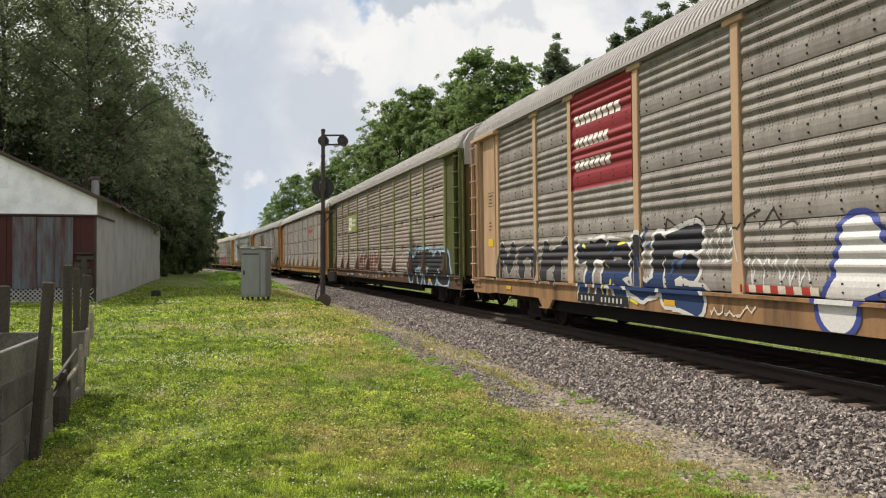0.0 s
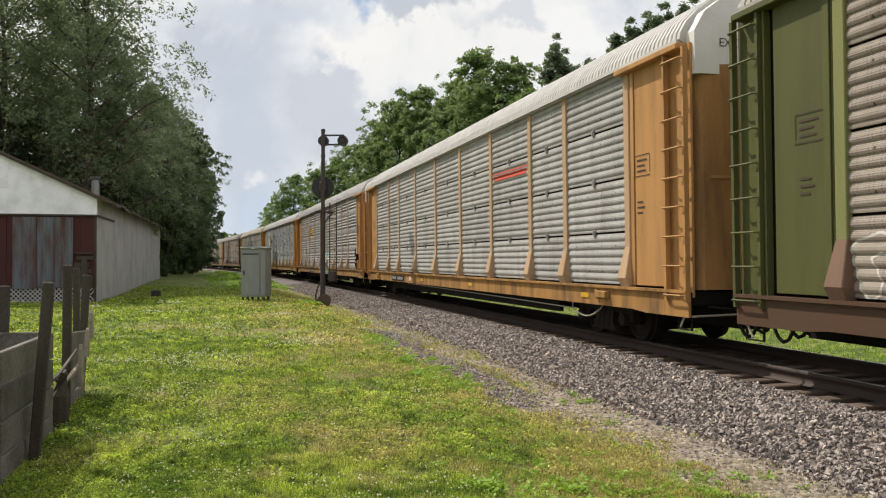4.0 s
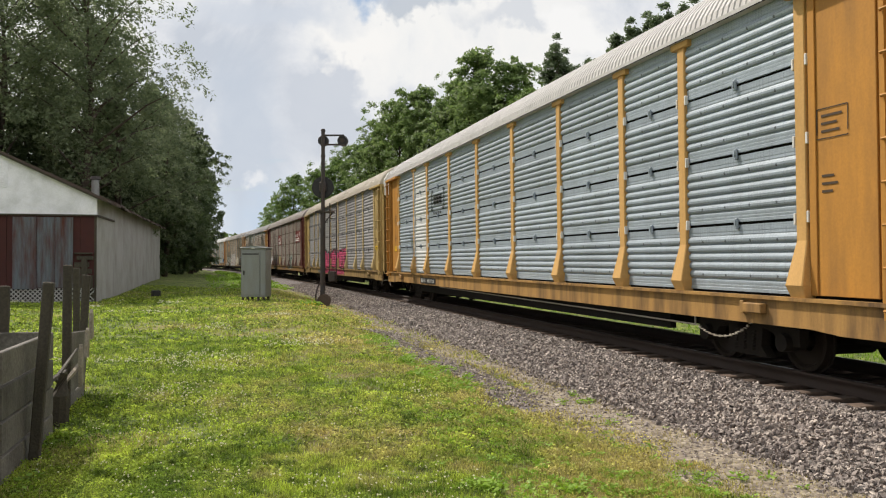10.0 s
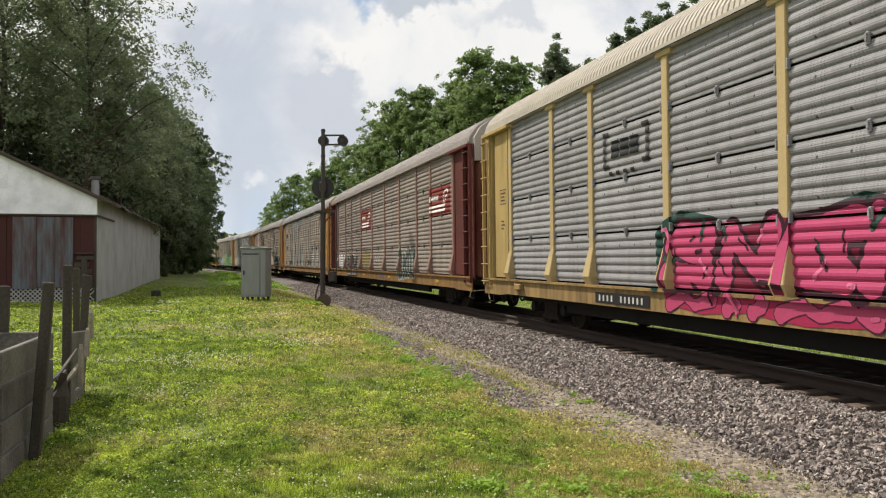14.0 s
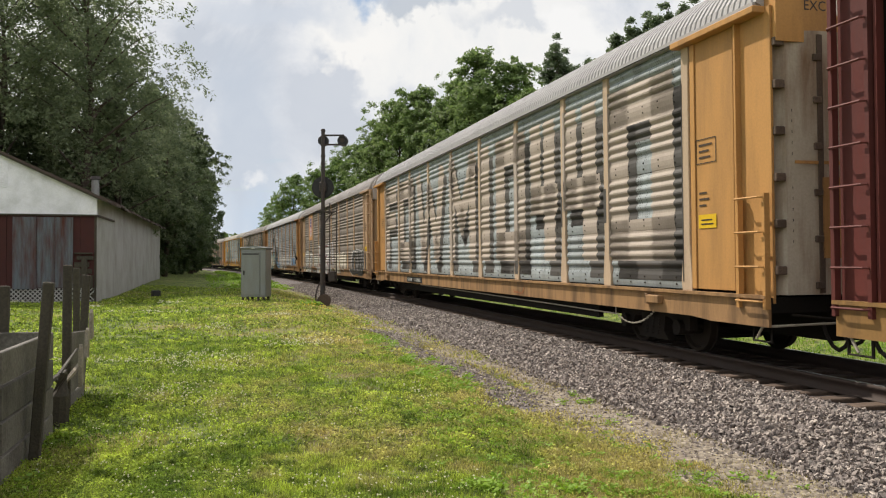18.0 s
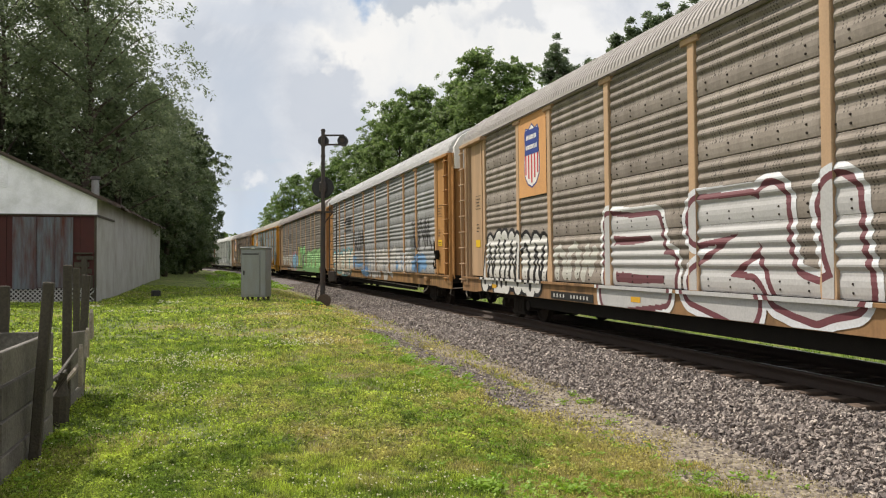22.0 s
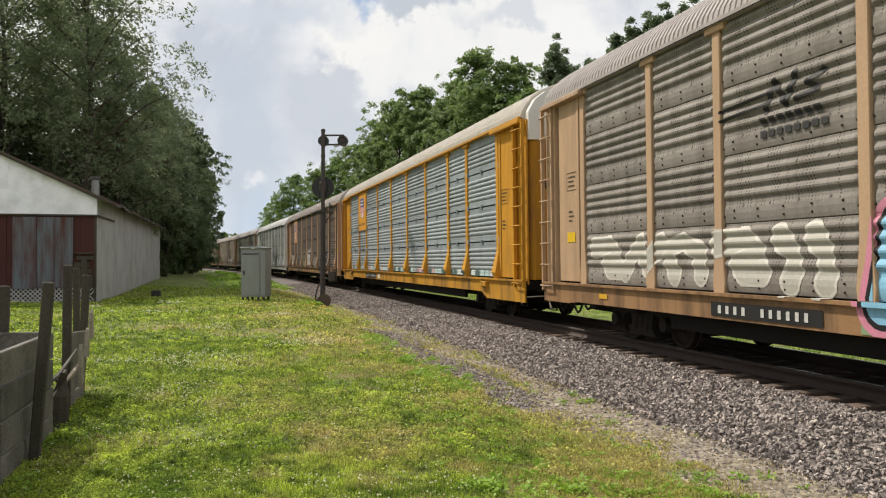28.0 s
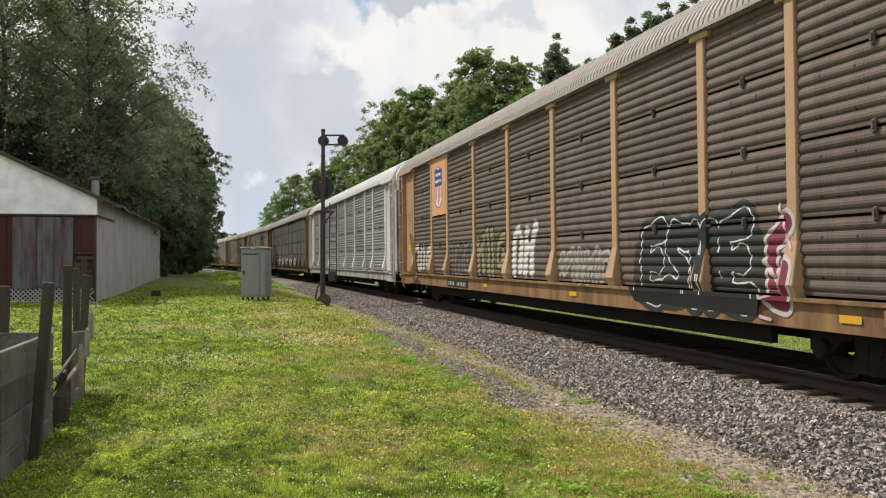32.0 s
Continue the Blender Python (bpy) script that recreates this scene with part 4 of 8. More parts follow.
def build_car(i, c):
    car = thing("autorack_car", LABELS[i], "freight car", group="autorack cars of the train")
    kind = c["kind"]
    tag = "car%d" % i
    dim = DIM.get(i, 1.0)
    c = {k: tuple(dim * e for e in v) if k in ("sheet", "grime") else v for k, v in c.items()}
    # Cars seen only far off: paint darkened to stand in for shade there.
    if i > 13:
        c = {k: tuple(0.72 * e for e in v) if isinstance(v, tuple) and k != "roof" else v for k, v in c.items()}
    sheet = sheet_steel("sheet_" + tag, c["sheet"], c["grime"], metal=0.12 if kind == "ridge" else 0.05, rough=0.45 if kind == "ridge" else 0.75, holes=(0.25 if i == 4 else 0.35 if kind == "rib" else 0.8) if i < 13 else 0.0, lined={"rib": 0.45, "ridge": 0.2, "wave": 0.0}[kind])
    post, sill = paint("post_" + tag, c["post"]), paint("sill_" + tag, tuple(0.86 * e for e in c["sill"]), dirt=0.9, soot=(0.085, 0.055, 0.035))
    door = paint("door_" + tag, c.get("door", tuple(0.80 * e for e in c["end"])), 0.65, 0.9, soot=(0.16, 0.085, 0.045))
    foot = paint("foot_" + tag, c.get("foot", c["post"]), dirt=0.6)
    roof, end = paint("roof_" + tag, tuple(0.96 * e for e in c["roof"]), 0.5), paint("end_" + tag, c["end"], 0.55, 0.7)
    part("roof", with_mat("roof", roof_shape, roof), parent=car)
    part("eave_trim", with_mat("eave_trim", roof_trim, end if c.get("deep") else roof), parent=car)
    part("eave_joint", with_mat("eave_joint", lambda: Shape().box(-1.536, -1.526, -13.45, 13.45, 4.792, 4.806), M["black"]), parent=car)
    part("side_sill", with_mat("deep_sill" if c.get("deep") else "side_sill", lambda: sill_shape(c.get("deep", False)), sill), parent=car)
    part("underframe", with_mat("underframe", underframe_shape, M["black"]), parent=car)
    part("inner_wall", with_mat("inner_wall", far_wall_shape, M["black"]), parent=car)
    for p in POSTS:
        if "foot" in c:
            po = part("side_post", with_mat("upper_post", lambda: post_shape(False, (1.72, 4.80)), post), parent=car, at=pose(0, p, 0))
            part("post_foot", with_mat("post_foot", lambda: post_shape(False, (1.0, 1.18, 1.72)), foot), parent=po, label="rusty brown post foot")
        else:
            po = part("side_post", with_mat("flat_post" if i in FLAT_FOOT else "side_post", lambda: post_shape(i in FLAT_FOOT), post), parent=car, at=pose(0, p, 0))
        if i in (4, 5, 11):
            for r in (1, 2, 3):
                for key, y0, y1, z0, z1 in (("hinge_near", -0.135, -0.10, -0.05, 0.09), ("hinge_far", 0.10, 0.135, -0.07, 0.07)):
                    part("hinge_plate", with_mat(key, lambda: Shape().box(-WALL - 0.07, -WALL - 0.015, y0, y1, z0, z1, 0.006), M["white"] if i == 4 else sheet), parent=po, at=pose(0, 0, ROW_Z0 + r * ROW_H))
        if c["caps"]:
            part("post_cap", with_mat("post_cap", cap_shape, post), parent=po)
    for a, b in zip(POSTS, POSTS[1:]):
        for r in range(4):
            z = ROW_Z0 + r * ROW_H
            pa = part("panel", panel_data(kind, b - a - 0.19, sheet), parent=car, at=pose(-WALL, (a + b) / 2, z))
            if r and kind != "wave":
                part("hasp", with_mat("hasp", clip_shape, sheet), parent=pa, at=pose(0, 0, 0))
    for sg in (-1, 1):
        part("end_sheet", with_mat("end_sheet%d" % sg, lambda: end_panel_shape(sg), end), parent=car)
        part("end_fold", with_mat("end_fold%d" % sg, lambda: end_fold_shape(sg), end), parent=car)
        part("end_lip", with_mat("end_lip%d" % sg, lambda: end_lip_shape(sg), end), parent=car)
        if i in (2, 4, 5, 7, 9, 11, 12):
            part("sill_lug", with_mat("sill_lug", lug_shape, sill), parent=car, at=pose(0, sg * 10.9, 0))
        part("end_backing", with_mat("end_backing%d" % sg, lambda: end_backing_shape(sg), end), parent=car)
        part("end_slit", with_mat("end_slit%d" % sg, lambda: end_gap_shade_shape(sg), M["black"]), parent=car)
        low = i == 7
        la = part("ladder", with_mat("ladder%d%s" % (sg, low), lambda: ladder_shape(sg, low), end), parent=car)
        for k in range(4 if low else 9):
            part("rung", with_mat("rung%d" % sg, lambda: rung_shape(sg), end), parent=la, at=pose(0, 0, 0.95 + 0.45 * k))
        part("end_door", with_mat("end_door%d" % sg, lambda: end_door_shape(sg, 1.03, 4.45), door), parent=car)
        part("door_top", with_mat("door_top%d" % sg, lambda: door_top_shape(sg), M["white"] if c["roof"][0] > 0.49 else end if i == 7 else roof), parent=car, label="white top of the end door" if c["roof"][0] > 0.49 else "")
        hatch = Shape().box(-0.75, -0.15, *sorted((sg * 13.80, sg * 13.815)), 1.5, 2.55, 0.004).box(-1.15, 1.15, *sorted((sg * 13.80, sg * 13.812)), 2.72, 2.76)
        part("door_hatch", with_mat("door_hatch%d" % sg, lambda: hatch, end), parent=car)
        if i in (1, 5, 11, 12):
            part("door_slot", with_mat("door_slot%d" % sg, lambda: Shape().box(-1.0, 0.3, *sorted((sg * 13.80, sg * 13.806)), 3.15, 3.33), M["black"]), parent=car, label="black slot in the end door")
        if i == 7:
            for z in (1.35, 1.95, 2.55, 3.15, 3.75, 4.3):
                part("door_hinge", with_mat("door_hinge%d" % sg, lambda: Shape().box(-1.395, -1.25, *sorted((sg * 13.66, sg * 13.76)), -0.055, 0.055, 0.01), M["tie"]), parent=car, at=pose(0, 0, z))
                part("door_hinge", with_mat("inner_hinge%d" % sg, lambda: Shape().box(-0.86, -0.74, *sorted((sg * 13.79, sg * 13.83)), -0.045, 0.045, 0.008), M["tie"]), parent=car, at=pose(0, 0, z - 0.2))
            part("door_edge", with_mat("door_edge%d" % sg, lambda: Shape().box(-0.80, -0.72, *sorted((sg * 13.795, sg * 13.815)), 1.05, 4.4), M["tie"]), parent=car, label="rusty brown door edge")
            print_rows = Shape()
            for k in range(11):
                print_rows.box(-1.14, -0.92 - 0.05 * (k % 3), *sorted((sg * 13.752, sg * 13.757)), 1.7 + 0.14 * k + 0.3 * (k > 5), 1.735 + 0.14 * k + 0.3 * (k > 5), 0.0, Matrix.Translation((0, sg * -0.02, 0)))
            tagged(part("stencil", print_rows, M["ink"], car, "rows of small black print"), kind="stuff")
        part("coupler", with_mat("coupler%d" % sg, lambda: coupler_shape(sg), M["truck"]), parent=car)
        part("brake_hose", with_mat("brake_hose%d" % sg, lambda: hose_shape(sg), M["truck"]), parent=car, label="black rubber brake hose loops")
        part("release_rod", with_mat("release_rod%d" % sg, lambda: release_rod_shape(sg), M["pipe"]), parent=car)
        if i == 0:
            part("jack_pad", with_mat("jack_pad", jack_pad_shape, sill), parent=car, at=pose(0, sg * 8.35, 0))
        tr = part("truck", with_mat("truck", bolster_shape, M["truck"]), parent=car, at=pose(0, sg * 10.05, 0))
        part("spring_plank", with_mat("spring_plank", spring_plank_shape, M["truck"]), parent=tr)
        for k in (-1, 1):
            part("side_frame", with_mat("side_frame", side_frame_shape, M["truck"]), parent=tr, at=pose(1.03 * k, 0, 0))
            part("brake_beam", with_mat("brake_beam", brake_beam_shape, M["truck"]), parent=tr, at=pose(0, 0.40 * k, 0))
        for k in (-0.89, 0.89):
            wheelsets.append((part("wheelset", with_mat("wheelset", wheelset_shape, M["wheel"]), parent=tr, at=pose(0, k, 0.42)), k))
    if i in (3, 9):
        part("hand_brake", with_mat("hand_brake", brake_gear_shape, M["black"]), parent=car, label="black hand brake gear with a hanging rod")
    if i in (2, 4, 7, 9):
        part("brake_line", with_mat("brake_line", brake_line_shape, M["pipe"]), parent=car, label="pale thin brake pipe under the sill")
        part("chain", with_mat("chain", chain_shape, M["pipe"]), parent=car, label="slack steel chain")
    cars.append(car)
    return car


for i, c in enumerate(CARS):
    build_car(i, c)


# ---- trees ----
def leaf_sprays(rng, centers, radii, facing, count, size):
    """Leaf blades in flat sprays, each spray tilted a little outward; returns vertices and faces."""
    weight = radii ** 2
    c = rng.choice(len(centers), count, p=weight / weight.sum())
    ang, r = rng.random(count) * math.tau, np.sqrt(rng.random(count)) ** 0.85
    r = r * (0.72 + 0.28 * np.sin(ang * 3 + c) * np.sin(ang * 5 + c * 1.7))
    up = facing[c] * 0.45 + np.array([0, 0, 1.0]) + 0.25 * rng.normal(size=(count, 3)) * 0.4
    up /= np.linalg.norm(up, axis=1)[:, None]
    side = np.cross(up, np.array([0.31, 0.77, 0.1]))
    side /= np.linalg.norm(side, axis=1)[:, None]
    ahead = np.cross(up, side)
    pos = centers[c] + (side * np.cos(ang)[:, None] + ahead * np.sin(ang)[:, None]) * (r * radii[c])[:, None]
    pos += up * (rng.normal(size=count) * 0.20 * radii[c] - 0.35 * radii[c] * r * r)[:, None]
    n = up + rng.normal(size=(count, 3)) * 0.55
    n /= np.linalg.norm(n, axis=1)[:, None]
    a = np.cross(n, rng.normal(size=(count, 3)))
    a /= np.linalg.norm(a, axis=1)[:, None]
    b = np.cross(n, a)
    s = size * (0.55 + 0.9 * rng.random(count))[:, None]
    v = np.stack([pos - a * s, pos + b * s * 0.48, pos + a * s, pos - b * s * 0.48], 1).reshape(-1, 3)
    f = np.arange(count * 4).reshape(-1, 4)
    return v, f


def tree_meshes(seed, height, spread, base, count, size, mat, limbs=30, lean=0.0, peak=1.5, steep=0.8):
    """A trunk, limbs that rise from it all round, and leaf sprays along their outer parts."""
    rng = np.random.default_rng(seed)
    s = Shape()
    top = height * 0.95
    zs = np.linspace(-0.3, top, 12)
    path = [Vector((lean * (z / height) ** 2 * height * 0.3 + 0.18 * math.sin(z * 0.5 + seed), 0.18 * math.cos(z * 0.43 + seed), z)) for z in zs]
    r0 = 0.014 * height + 0.05
    s.tube(path, [max(0.02, r0 * (1 - k / 11.5)) for k in range(12)], 8)
    cs, rs, ns = [], [], []
    for k in range(limbs):
        f = (k + rng.random()) / limbs
        z = base * 0.75 + (top - base * 0.75) * f * 0.97
        t = (z + 0.3) / (top + 0.3) * 11
        j = min(10, int(t))
        p = path[j].lerp(path[j + 1], t - j)
        reach = spread * max(0.10, 1 - f ** peak) * (0.62 + 0.38 * min(1.0, f * 3.5)) * rng.uniform(0.55, 1.18)
        a = k * 2.4 + rng.uniform(-0.5, 0.5)
        out = Vector((math.cos(a), math.sin(a), 0.0))
        rise = min(reach * (steep * 0.55 + steep * f), max(0.3, height - z) * 0.9)
        q1, q2 = p + out * reach * 0.5 + Vector((0, 0, rise * 0.62)), p + out * reach + Vector((0, 0, rise))
        rr = max(0.018, r0 * 0.34 * (1 - 0.75 * f))
        if k % 2 == 0:
            s.tube([p, q1, q1.lerp(q2, 0.55)], [rr, rr * 0.5, 0.010], 5)
        for _ in range(int(4 + 3.2 * reach)):
            q = rng.uniform(0.22, 1.04)
            c = p.lerp(q1, q * 2) if q < 0.5 else q1.lerp(q2, q * 2 - 1)
            off = Vector(rng.normal(size=3)) * (0.20 * reach + 0.12) * (1.2 - 0.6 * q)
            off.z = off.z * 0.9 + 0.1
            cs.append(c + off)
            rs.append(rng.uniform(0.30, 0.62) * (0.32 + 0.18 * spread))
            ns.append(out + Vector(rng.normal(size=3)) * 0.3)
    for k in range(10):
        cs.append(path[-1] + Vector((rng.normal() * 0.16, rng.normal() * 0.16, rng.uniform(-0.9, 0.35))))
        rs.append(rng.uniform(0.14, 0.34))
        ns.append(Vector((0, 0, 1)))
    v, f = leaf_sprays(rng, np.array(cs), np.array(rs), np.array(ns), count, size)
    return s.mesh("trunk", M["bark"]), mesh_of("crown", v, f, mat)


TREES, TALL = {}, {}


def grow(key, seed, height, *rest, **more):
    TREES[key], TALL[key] = tree_meshes(seed, height, *rest, **more), height


def plant(name, key, x, y, turn, tall, label):
    """One tree or bush of a kind, tall metres high."""
    trunk, crown = TREES[key]
    scale = tall / TALL[key]
    t = thing(name, label, "tree", pose(x, y, ground_z(x, y) - 0.05, 0, 0, turn))
    t.scale = (scale, scale, scale)
    part("trunk", trunk, parent=t)
    part("crown", crown, parent=t)
    return t


grow("broad", 3, 15.0, 4.6, 1.2, 26000, 0.125, M["leaf_dark"], 54)
grow("broad2", 8, 16.0, 4.2, 1.0, 26000, 0.125, M["leaf_dark"], 54, 0.3)
grow("dense", 41, 16.0, 3.2, 0.6, 24000, 0.13, M["leaf_dark"], 54, 0.0, 4.0, 0.7)
grow("tall", 5, 14.0, 2.7, 1.5, 27000, 0.10, M["leaf_mid"], 56, 0.0, 4.5, 0.9)
grow("tall2", 11, 13.0, 3.0, 1.2, 27000, 0.10, M["leaf_mid"], 52, 0.1, 4.0, 0.8)
grow("slim", 21, 14.0, 1.15, 2.0, 12000, 0.08, M["leaf_grey"], 46, 0.0, 2.0, 1.8)
grow("slim2", 23, 14.0, 1.35, 2.0, 12000, 0.08, M["leaf_grey"], 40, 0.1, 2.4, 1.6)
grow("bush", 14, 5.0, 2.6, 0.1, 9000, 0.14, M["leaf_dark"], 34, 0.0, 3.5, 0.5)
grow("light", 17, 11.0, 3.2, 1.0, 22000, 0.095, M["leaf_light"], 46, 0.0, 3.5, 0.8)
grow("airy", 31, 17.0, 5.6, 5.0, 27000, 0.092, M["leaf_airy"], 56, 0.0, 2.6, 0.7)
grow("airy2", 37, 16.0, 4.8, 4.0, 24000, 0.092, M["leaf_airy"], 50, 0.25, 2.4, 0.7)

# rows of: kind, tangent to the right of the view's middle, tangent of its top over the eye, depth
LEFT_WOOD = [("broad", -0.50, 0.20, 46), ("broad2", -0.44, 0.19, 52), ("broad", -0.58, 0.20, 44), ("broad2", -0.39, 0.17, 58), ("broad", -0.35, 0.14, 70), ("broad2", -0.47, 0.22, 60), ("broad", -0.62, 0.22, 52), ("broad2", -0.69, 0.22, 46),
             ("broad", -0.54, 0.22, 62), ("broad2", -0.415, 0.19, 66), ("airy", -0.430, 0.40, 47), ("airy2", -0.385, 0.29, 53), ("airy", -0.535, 0.42, 46), ("airy2", -0.48, 0.38, 56), ("airy2", -0.335, 0.19, 66), ("airy", -0.65, 0.42, 46), ("broad", -0.315, 0.125, 80),
             ("bush", -0.39, 0.085, 59), ("bush", -0.375, 0.090, 63), ("bush", -0.362, 0.085, 67), ("bush", -0.350, 0.080, 72), ("bush", -0.338, 0.072, 78), ("bush", -0.328, 0.066, 85), ("bush", -0.320, 0.058, 93), ("bush", -0.312, 0.050, 103), ("bush", -0.305, 0.045, 115), ("bush", -0.368, 0.035, 58), ("bush", -0.346, 0.030, 66)]
for k, px, up, d in LEFT_WOOD:
    x, y = cam_ground(px, d)
    plant("bush" if k == "bush" else "broadleaf_tree", k, x, y, (px * 9770) % 360, up * d + EYE_Z - ground_z(x, y), "dense dark green bush at the edge of the wood" if k == "bush" else "tall dark green broadleaf tree behind the shed")
RIGHT_WOOD = [("light", -0.2135, 0.052, 120), ("tall2", -0.20, 0.076, 110), ("light", -0.178, 0.108, 96), ("tall", -0.152, 0.115, 88), ("light", -0.125, 0.130, 82), ("tall2", -0.098, 0.147, 76), ("tall", -0.074, 0.178, 68), ("tall2", -0.055, 0.200, 66), ("tall", -0.028, 0.219, 62), ("tall2", -0.003, 0.200, 60),
              ("tall", 0.018, 0.228, 60), ("tall", 0.040, 0.266, 55), ("tall2", 0.064, 0.220, 57), ("tall", 0.087, 0.253, 54), ("light", 0.110, 0.215, 50), ("slim2", 0.137, 0.280, 48), ("slim2", 0.130, 0.258, 49), ("slim2", 0.145, 0.262, 49), ("slim", 0.152, 0.252, 50), ("slim", 0.174, 0.261, 46), ("slim", 0.186, 0.254, 47), ("slim2", 0.200, 0.276, 45), ("slim", 0.210, 0.293, 45), ("slim2", 0.223, 0.304, 44), ("slim", 0.236, 0.300, 44),
              ("slim2", 0.250, 0.312, 44), ("slim", 0.263, 0.315, 43), ("slim2", 0.277, 0.322, 43), ("slim", 0.292, 0.327, 42), ("slim2", 0.31, 0.327, 43), ("tall2", 0.2, 0.17, 60), ("tall", 0.36, 0.26, 45), ("tall2", 0.48, 0.26, 45)]
for k, px, up, d in RIGHT_WOOD:
    x, y = cam_ground(px, d)
    plant("poplar_tree" if "slim" in k else "broadleaf_tree", k, x, y, (px * 1777 + d) % 360, up * d + EYE_Z - ground_z(x, y), "slender grey-green poplar behind the railway line" if "slim" in k else "fresh green broadleaf tree behind the railway line")
for px, d, tall in ((-0.275, 190, 9.5), (-0.262, 200, 9.0), (-0.29, 185, 10.5), (-0.25, 210, 9.0), (-0.235, 220, 9.0)):
    x, y = cam_ground(px, d)
    plant("broadleaf_tree", "light", x, y, px * 3000, tall, "far light green tree beside the line")
for sx, l, tall, k in ((66, 15.2, 14.5, "broad"), (75, 13.0, 17, "broad"), (84, 12.2, 18, "broad2"), (93, 9.4, 17, "dense"), (105, 8.7, 17.5, "dense"), (118, 8.1, 17, "dense"), (133, 7.3, 17, "dense"), (150, 6.9, 16, "dense"), (169, 6.6, 15, "dense"), (190, 6.2, 14, "dense")):
    x, y, _ = track(sx, l)
    plant("broadleaf_tree", k, x, y, sx * 31, tall, "dark green broadleaf tree shading the line")


# ---- shed ----
SHED_X, SHED_Y0, SHED_Y1 = cam_ground(-0.417, 30.9)[0], cam_ground(-0.417, 30.9)[1], 61.0


def sheet_metal(x0, x1, z0, z1, y, waves):
    """A standing sheet of corrugated tin, facing -y."""
    n = waves * 4
    v = []
    for i in range(n + 1):
        x = x0 + (x1 - x0) * i / n
        o = 0.018 * math.cos(i * math.pi / 2)
        v += [(x, y - o, z0), (x, y - o, z1)]
    f = [(2 * i, 2 * i + 2, 2 * i + 3, 2 * i + 1) for i in range(n)]
    return Shape().put(v, f).box(x0, x1, y + 0.02, y + 0.03, z0, z1)


def build_shed():
    x1, y0, y1 = SHED_X, SHED_Y0, SHED_Y1
    shed = thing("shed", "long old shed with white gable, red boards and pale side", "shed")
    g, eave, rise, width = -0.12, 3.86, 0.47, 13.0
    ridge = eave + rise * width / 2
    x0 = x1 - width
    mid = (x0 + x1) / 2
    # pale side: sheets of siding, each a little out of line
    n = 12
    for i in range(n):
        a, b = y0 + 0.1 + (y1 - y0 - 0.1) * i / n, y0 + 0.1 + (y1 - y0 - 0.1) * (i + 1) / n
        part("siding_sheet", Shape().box(x1 - 0.09, x1 - 0.006 * (i % 2), a + 0.001, b - 0.001, g - 0.1 + 0.035 * i + 0.05 * noise.noise((i * 3.3, 0, 0)), eave - 0.02), M["shed_side"], shed)
    part("inner_frame", Shape().box(x1 - 0.2, x1 - 0.1, y0 + 0.12, y1, g - 0.3, eave - 0.05), M["post_wood"], shed)
    part("far_side_wall", Shape().box(x0, x0 + 0.1, y0 + 0.1, y1, g - 0.3, eave), M["shed_side"], shed)
    part("rear_wall", Shape().prism([(x0 + 0.1, g - 0.3), (x1 - 0.2, g - 0.3), (x1 - 0.2, eave), (mid, ridge - 0.05), (x0 + 0.1, eave)], "y", y1 - 0.1, y1), M["shed_side"], shed)
    part("gable_board", Shape().prism([(x0, 3.17), (x1 + 0.02, 3.17), (x1 + 0.02, eave + 0.02), (mid, ridge - 0.02), (x0, eave + 0.02)], "y", y0 - 0.06, y0 + 0.09), M["shed_white"], shed, "white painted gable boarding")
    part("loft_hatch", Shape().box(x1 - 4.3, x1 - 3.0, y0 - 0.085, y0 - 0.062, 4.12, 5.05), M["shed_white"], shed, "white loft hatch")
    part("drip_board", Shape().box(x0, x1 + 0.05, y0 - 0.09, y0 + 0.02, 3.11, 3.168), M["post_wood"], shed)
    part("side_bracket", Shape().box(x1 + 0.0, x1 + 0.06, y0 + 0.1, y0 + 4.6, 3.10, 3.17), M["grey_iron"], shed, "dark iron bar under the eave")
    # red boards
    k = 26
    for i in range(k):
        a, b = x0 + (width - 0.06) * i / k, x0 + (width - 0.06) * (i + 1) / k
        part("red_board", Shape().box(a + 0.006, b - 0.006, y0 - 0.012 * (i % 2), y0 + 0.08, 0.45, 3.108), M["shed_red"], shed)
    part("corner_post", Shape().box(x1 - 0.07, x1 + 0.0, y0 - 0.02, y0 + 0.09, g - 0.2, 3.108), M["post_wood"], shed)
    # tin doors
    for a, b, w in ((-2.83, -2.05, 6), (-2.02, -1.42, 5), (-1.40, -0.80, 5)):
        part("tin_sheet", sheet_metal(x1 + a, x1 + b, 0.42 + 0.05 * (w % 2), 3.06, y0 - 0.05, w), M["tin"], shed, "rust-streaked corrugated tin sheet")
    for a, b, z0, z1, y in ((-0.75, -0.12, 1.70, 1.76, 0.10), (-0.66, -0.10, 1.49, 1.64, 0.06), (-0.74, -0.24, 1.22, 1.40, 0.07), (-0.70, -0.14, 0.98, 1.16, 0.04), (-0.74, -0.1, 0.45, 0.92, 0.05), (-0.5, -0.3, 0.92, 1.6, 0.09)):
        part("loose_board", Shape().box(x1 + a, x1 + b, y0 - y - 0.04, y0 - 0.016, z0, z1, 0.01), M["post_wood"], shed, "dark weathered loose board")
    # lattice skirting
    lat = part("lattice", Shape().box(x0, x1 - 0.1, y0 + 0.02, y0 + 0.06, g - 0.02, 0.02), M["old_wood"], shed, "pale crossed lattice skirting")
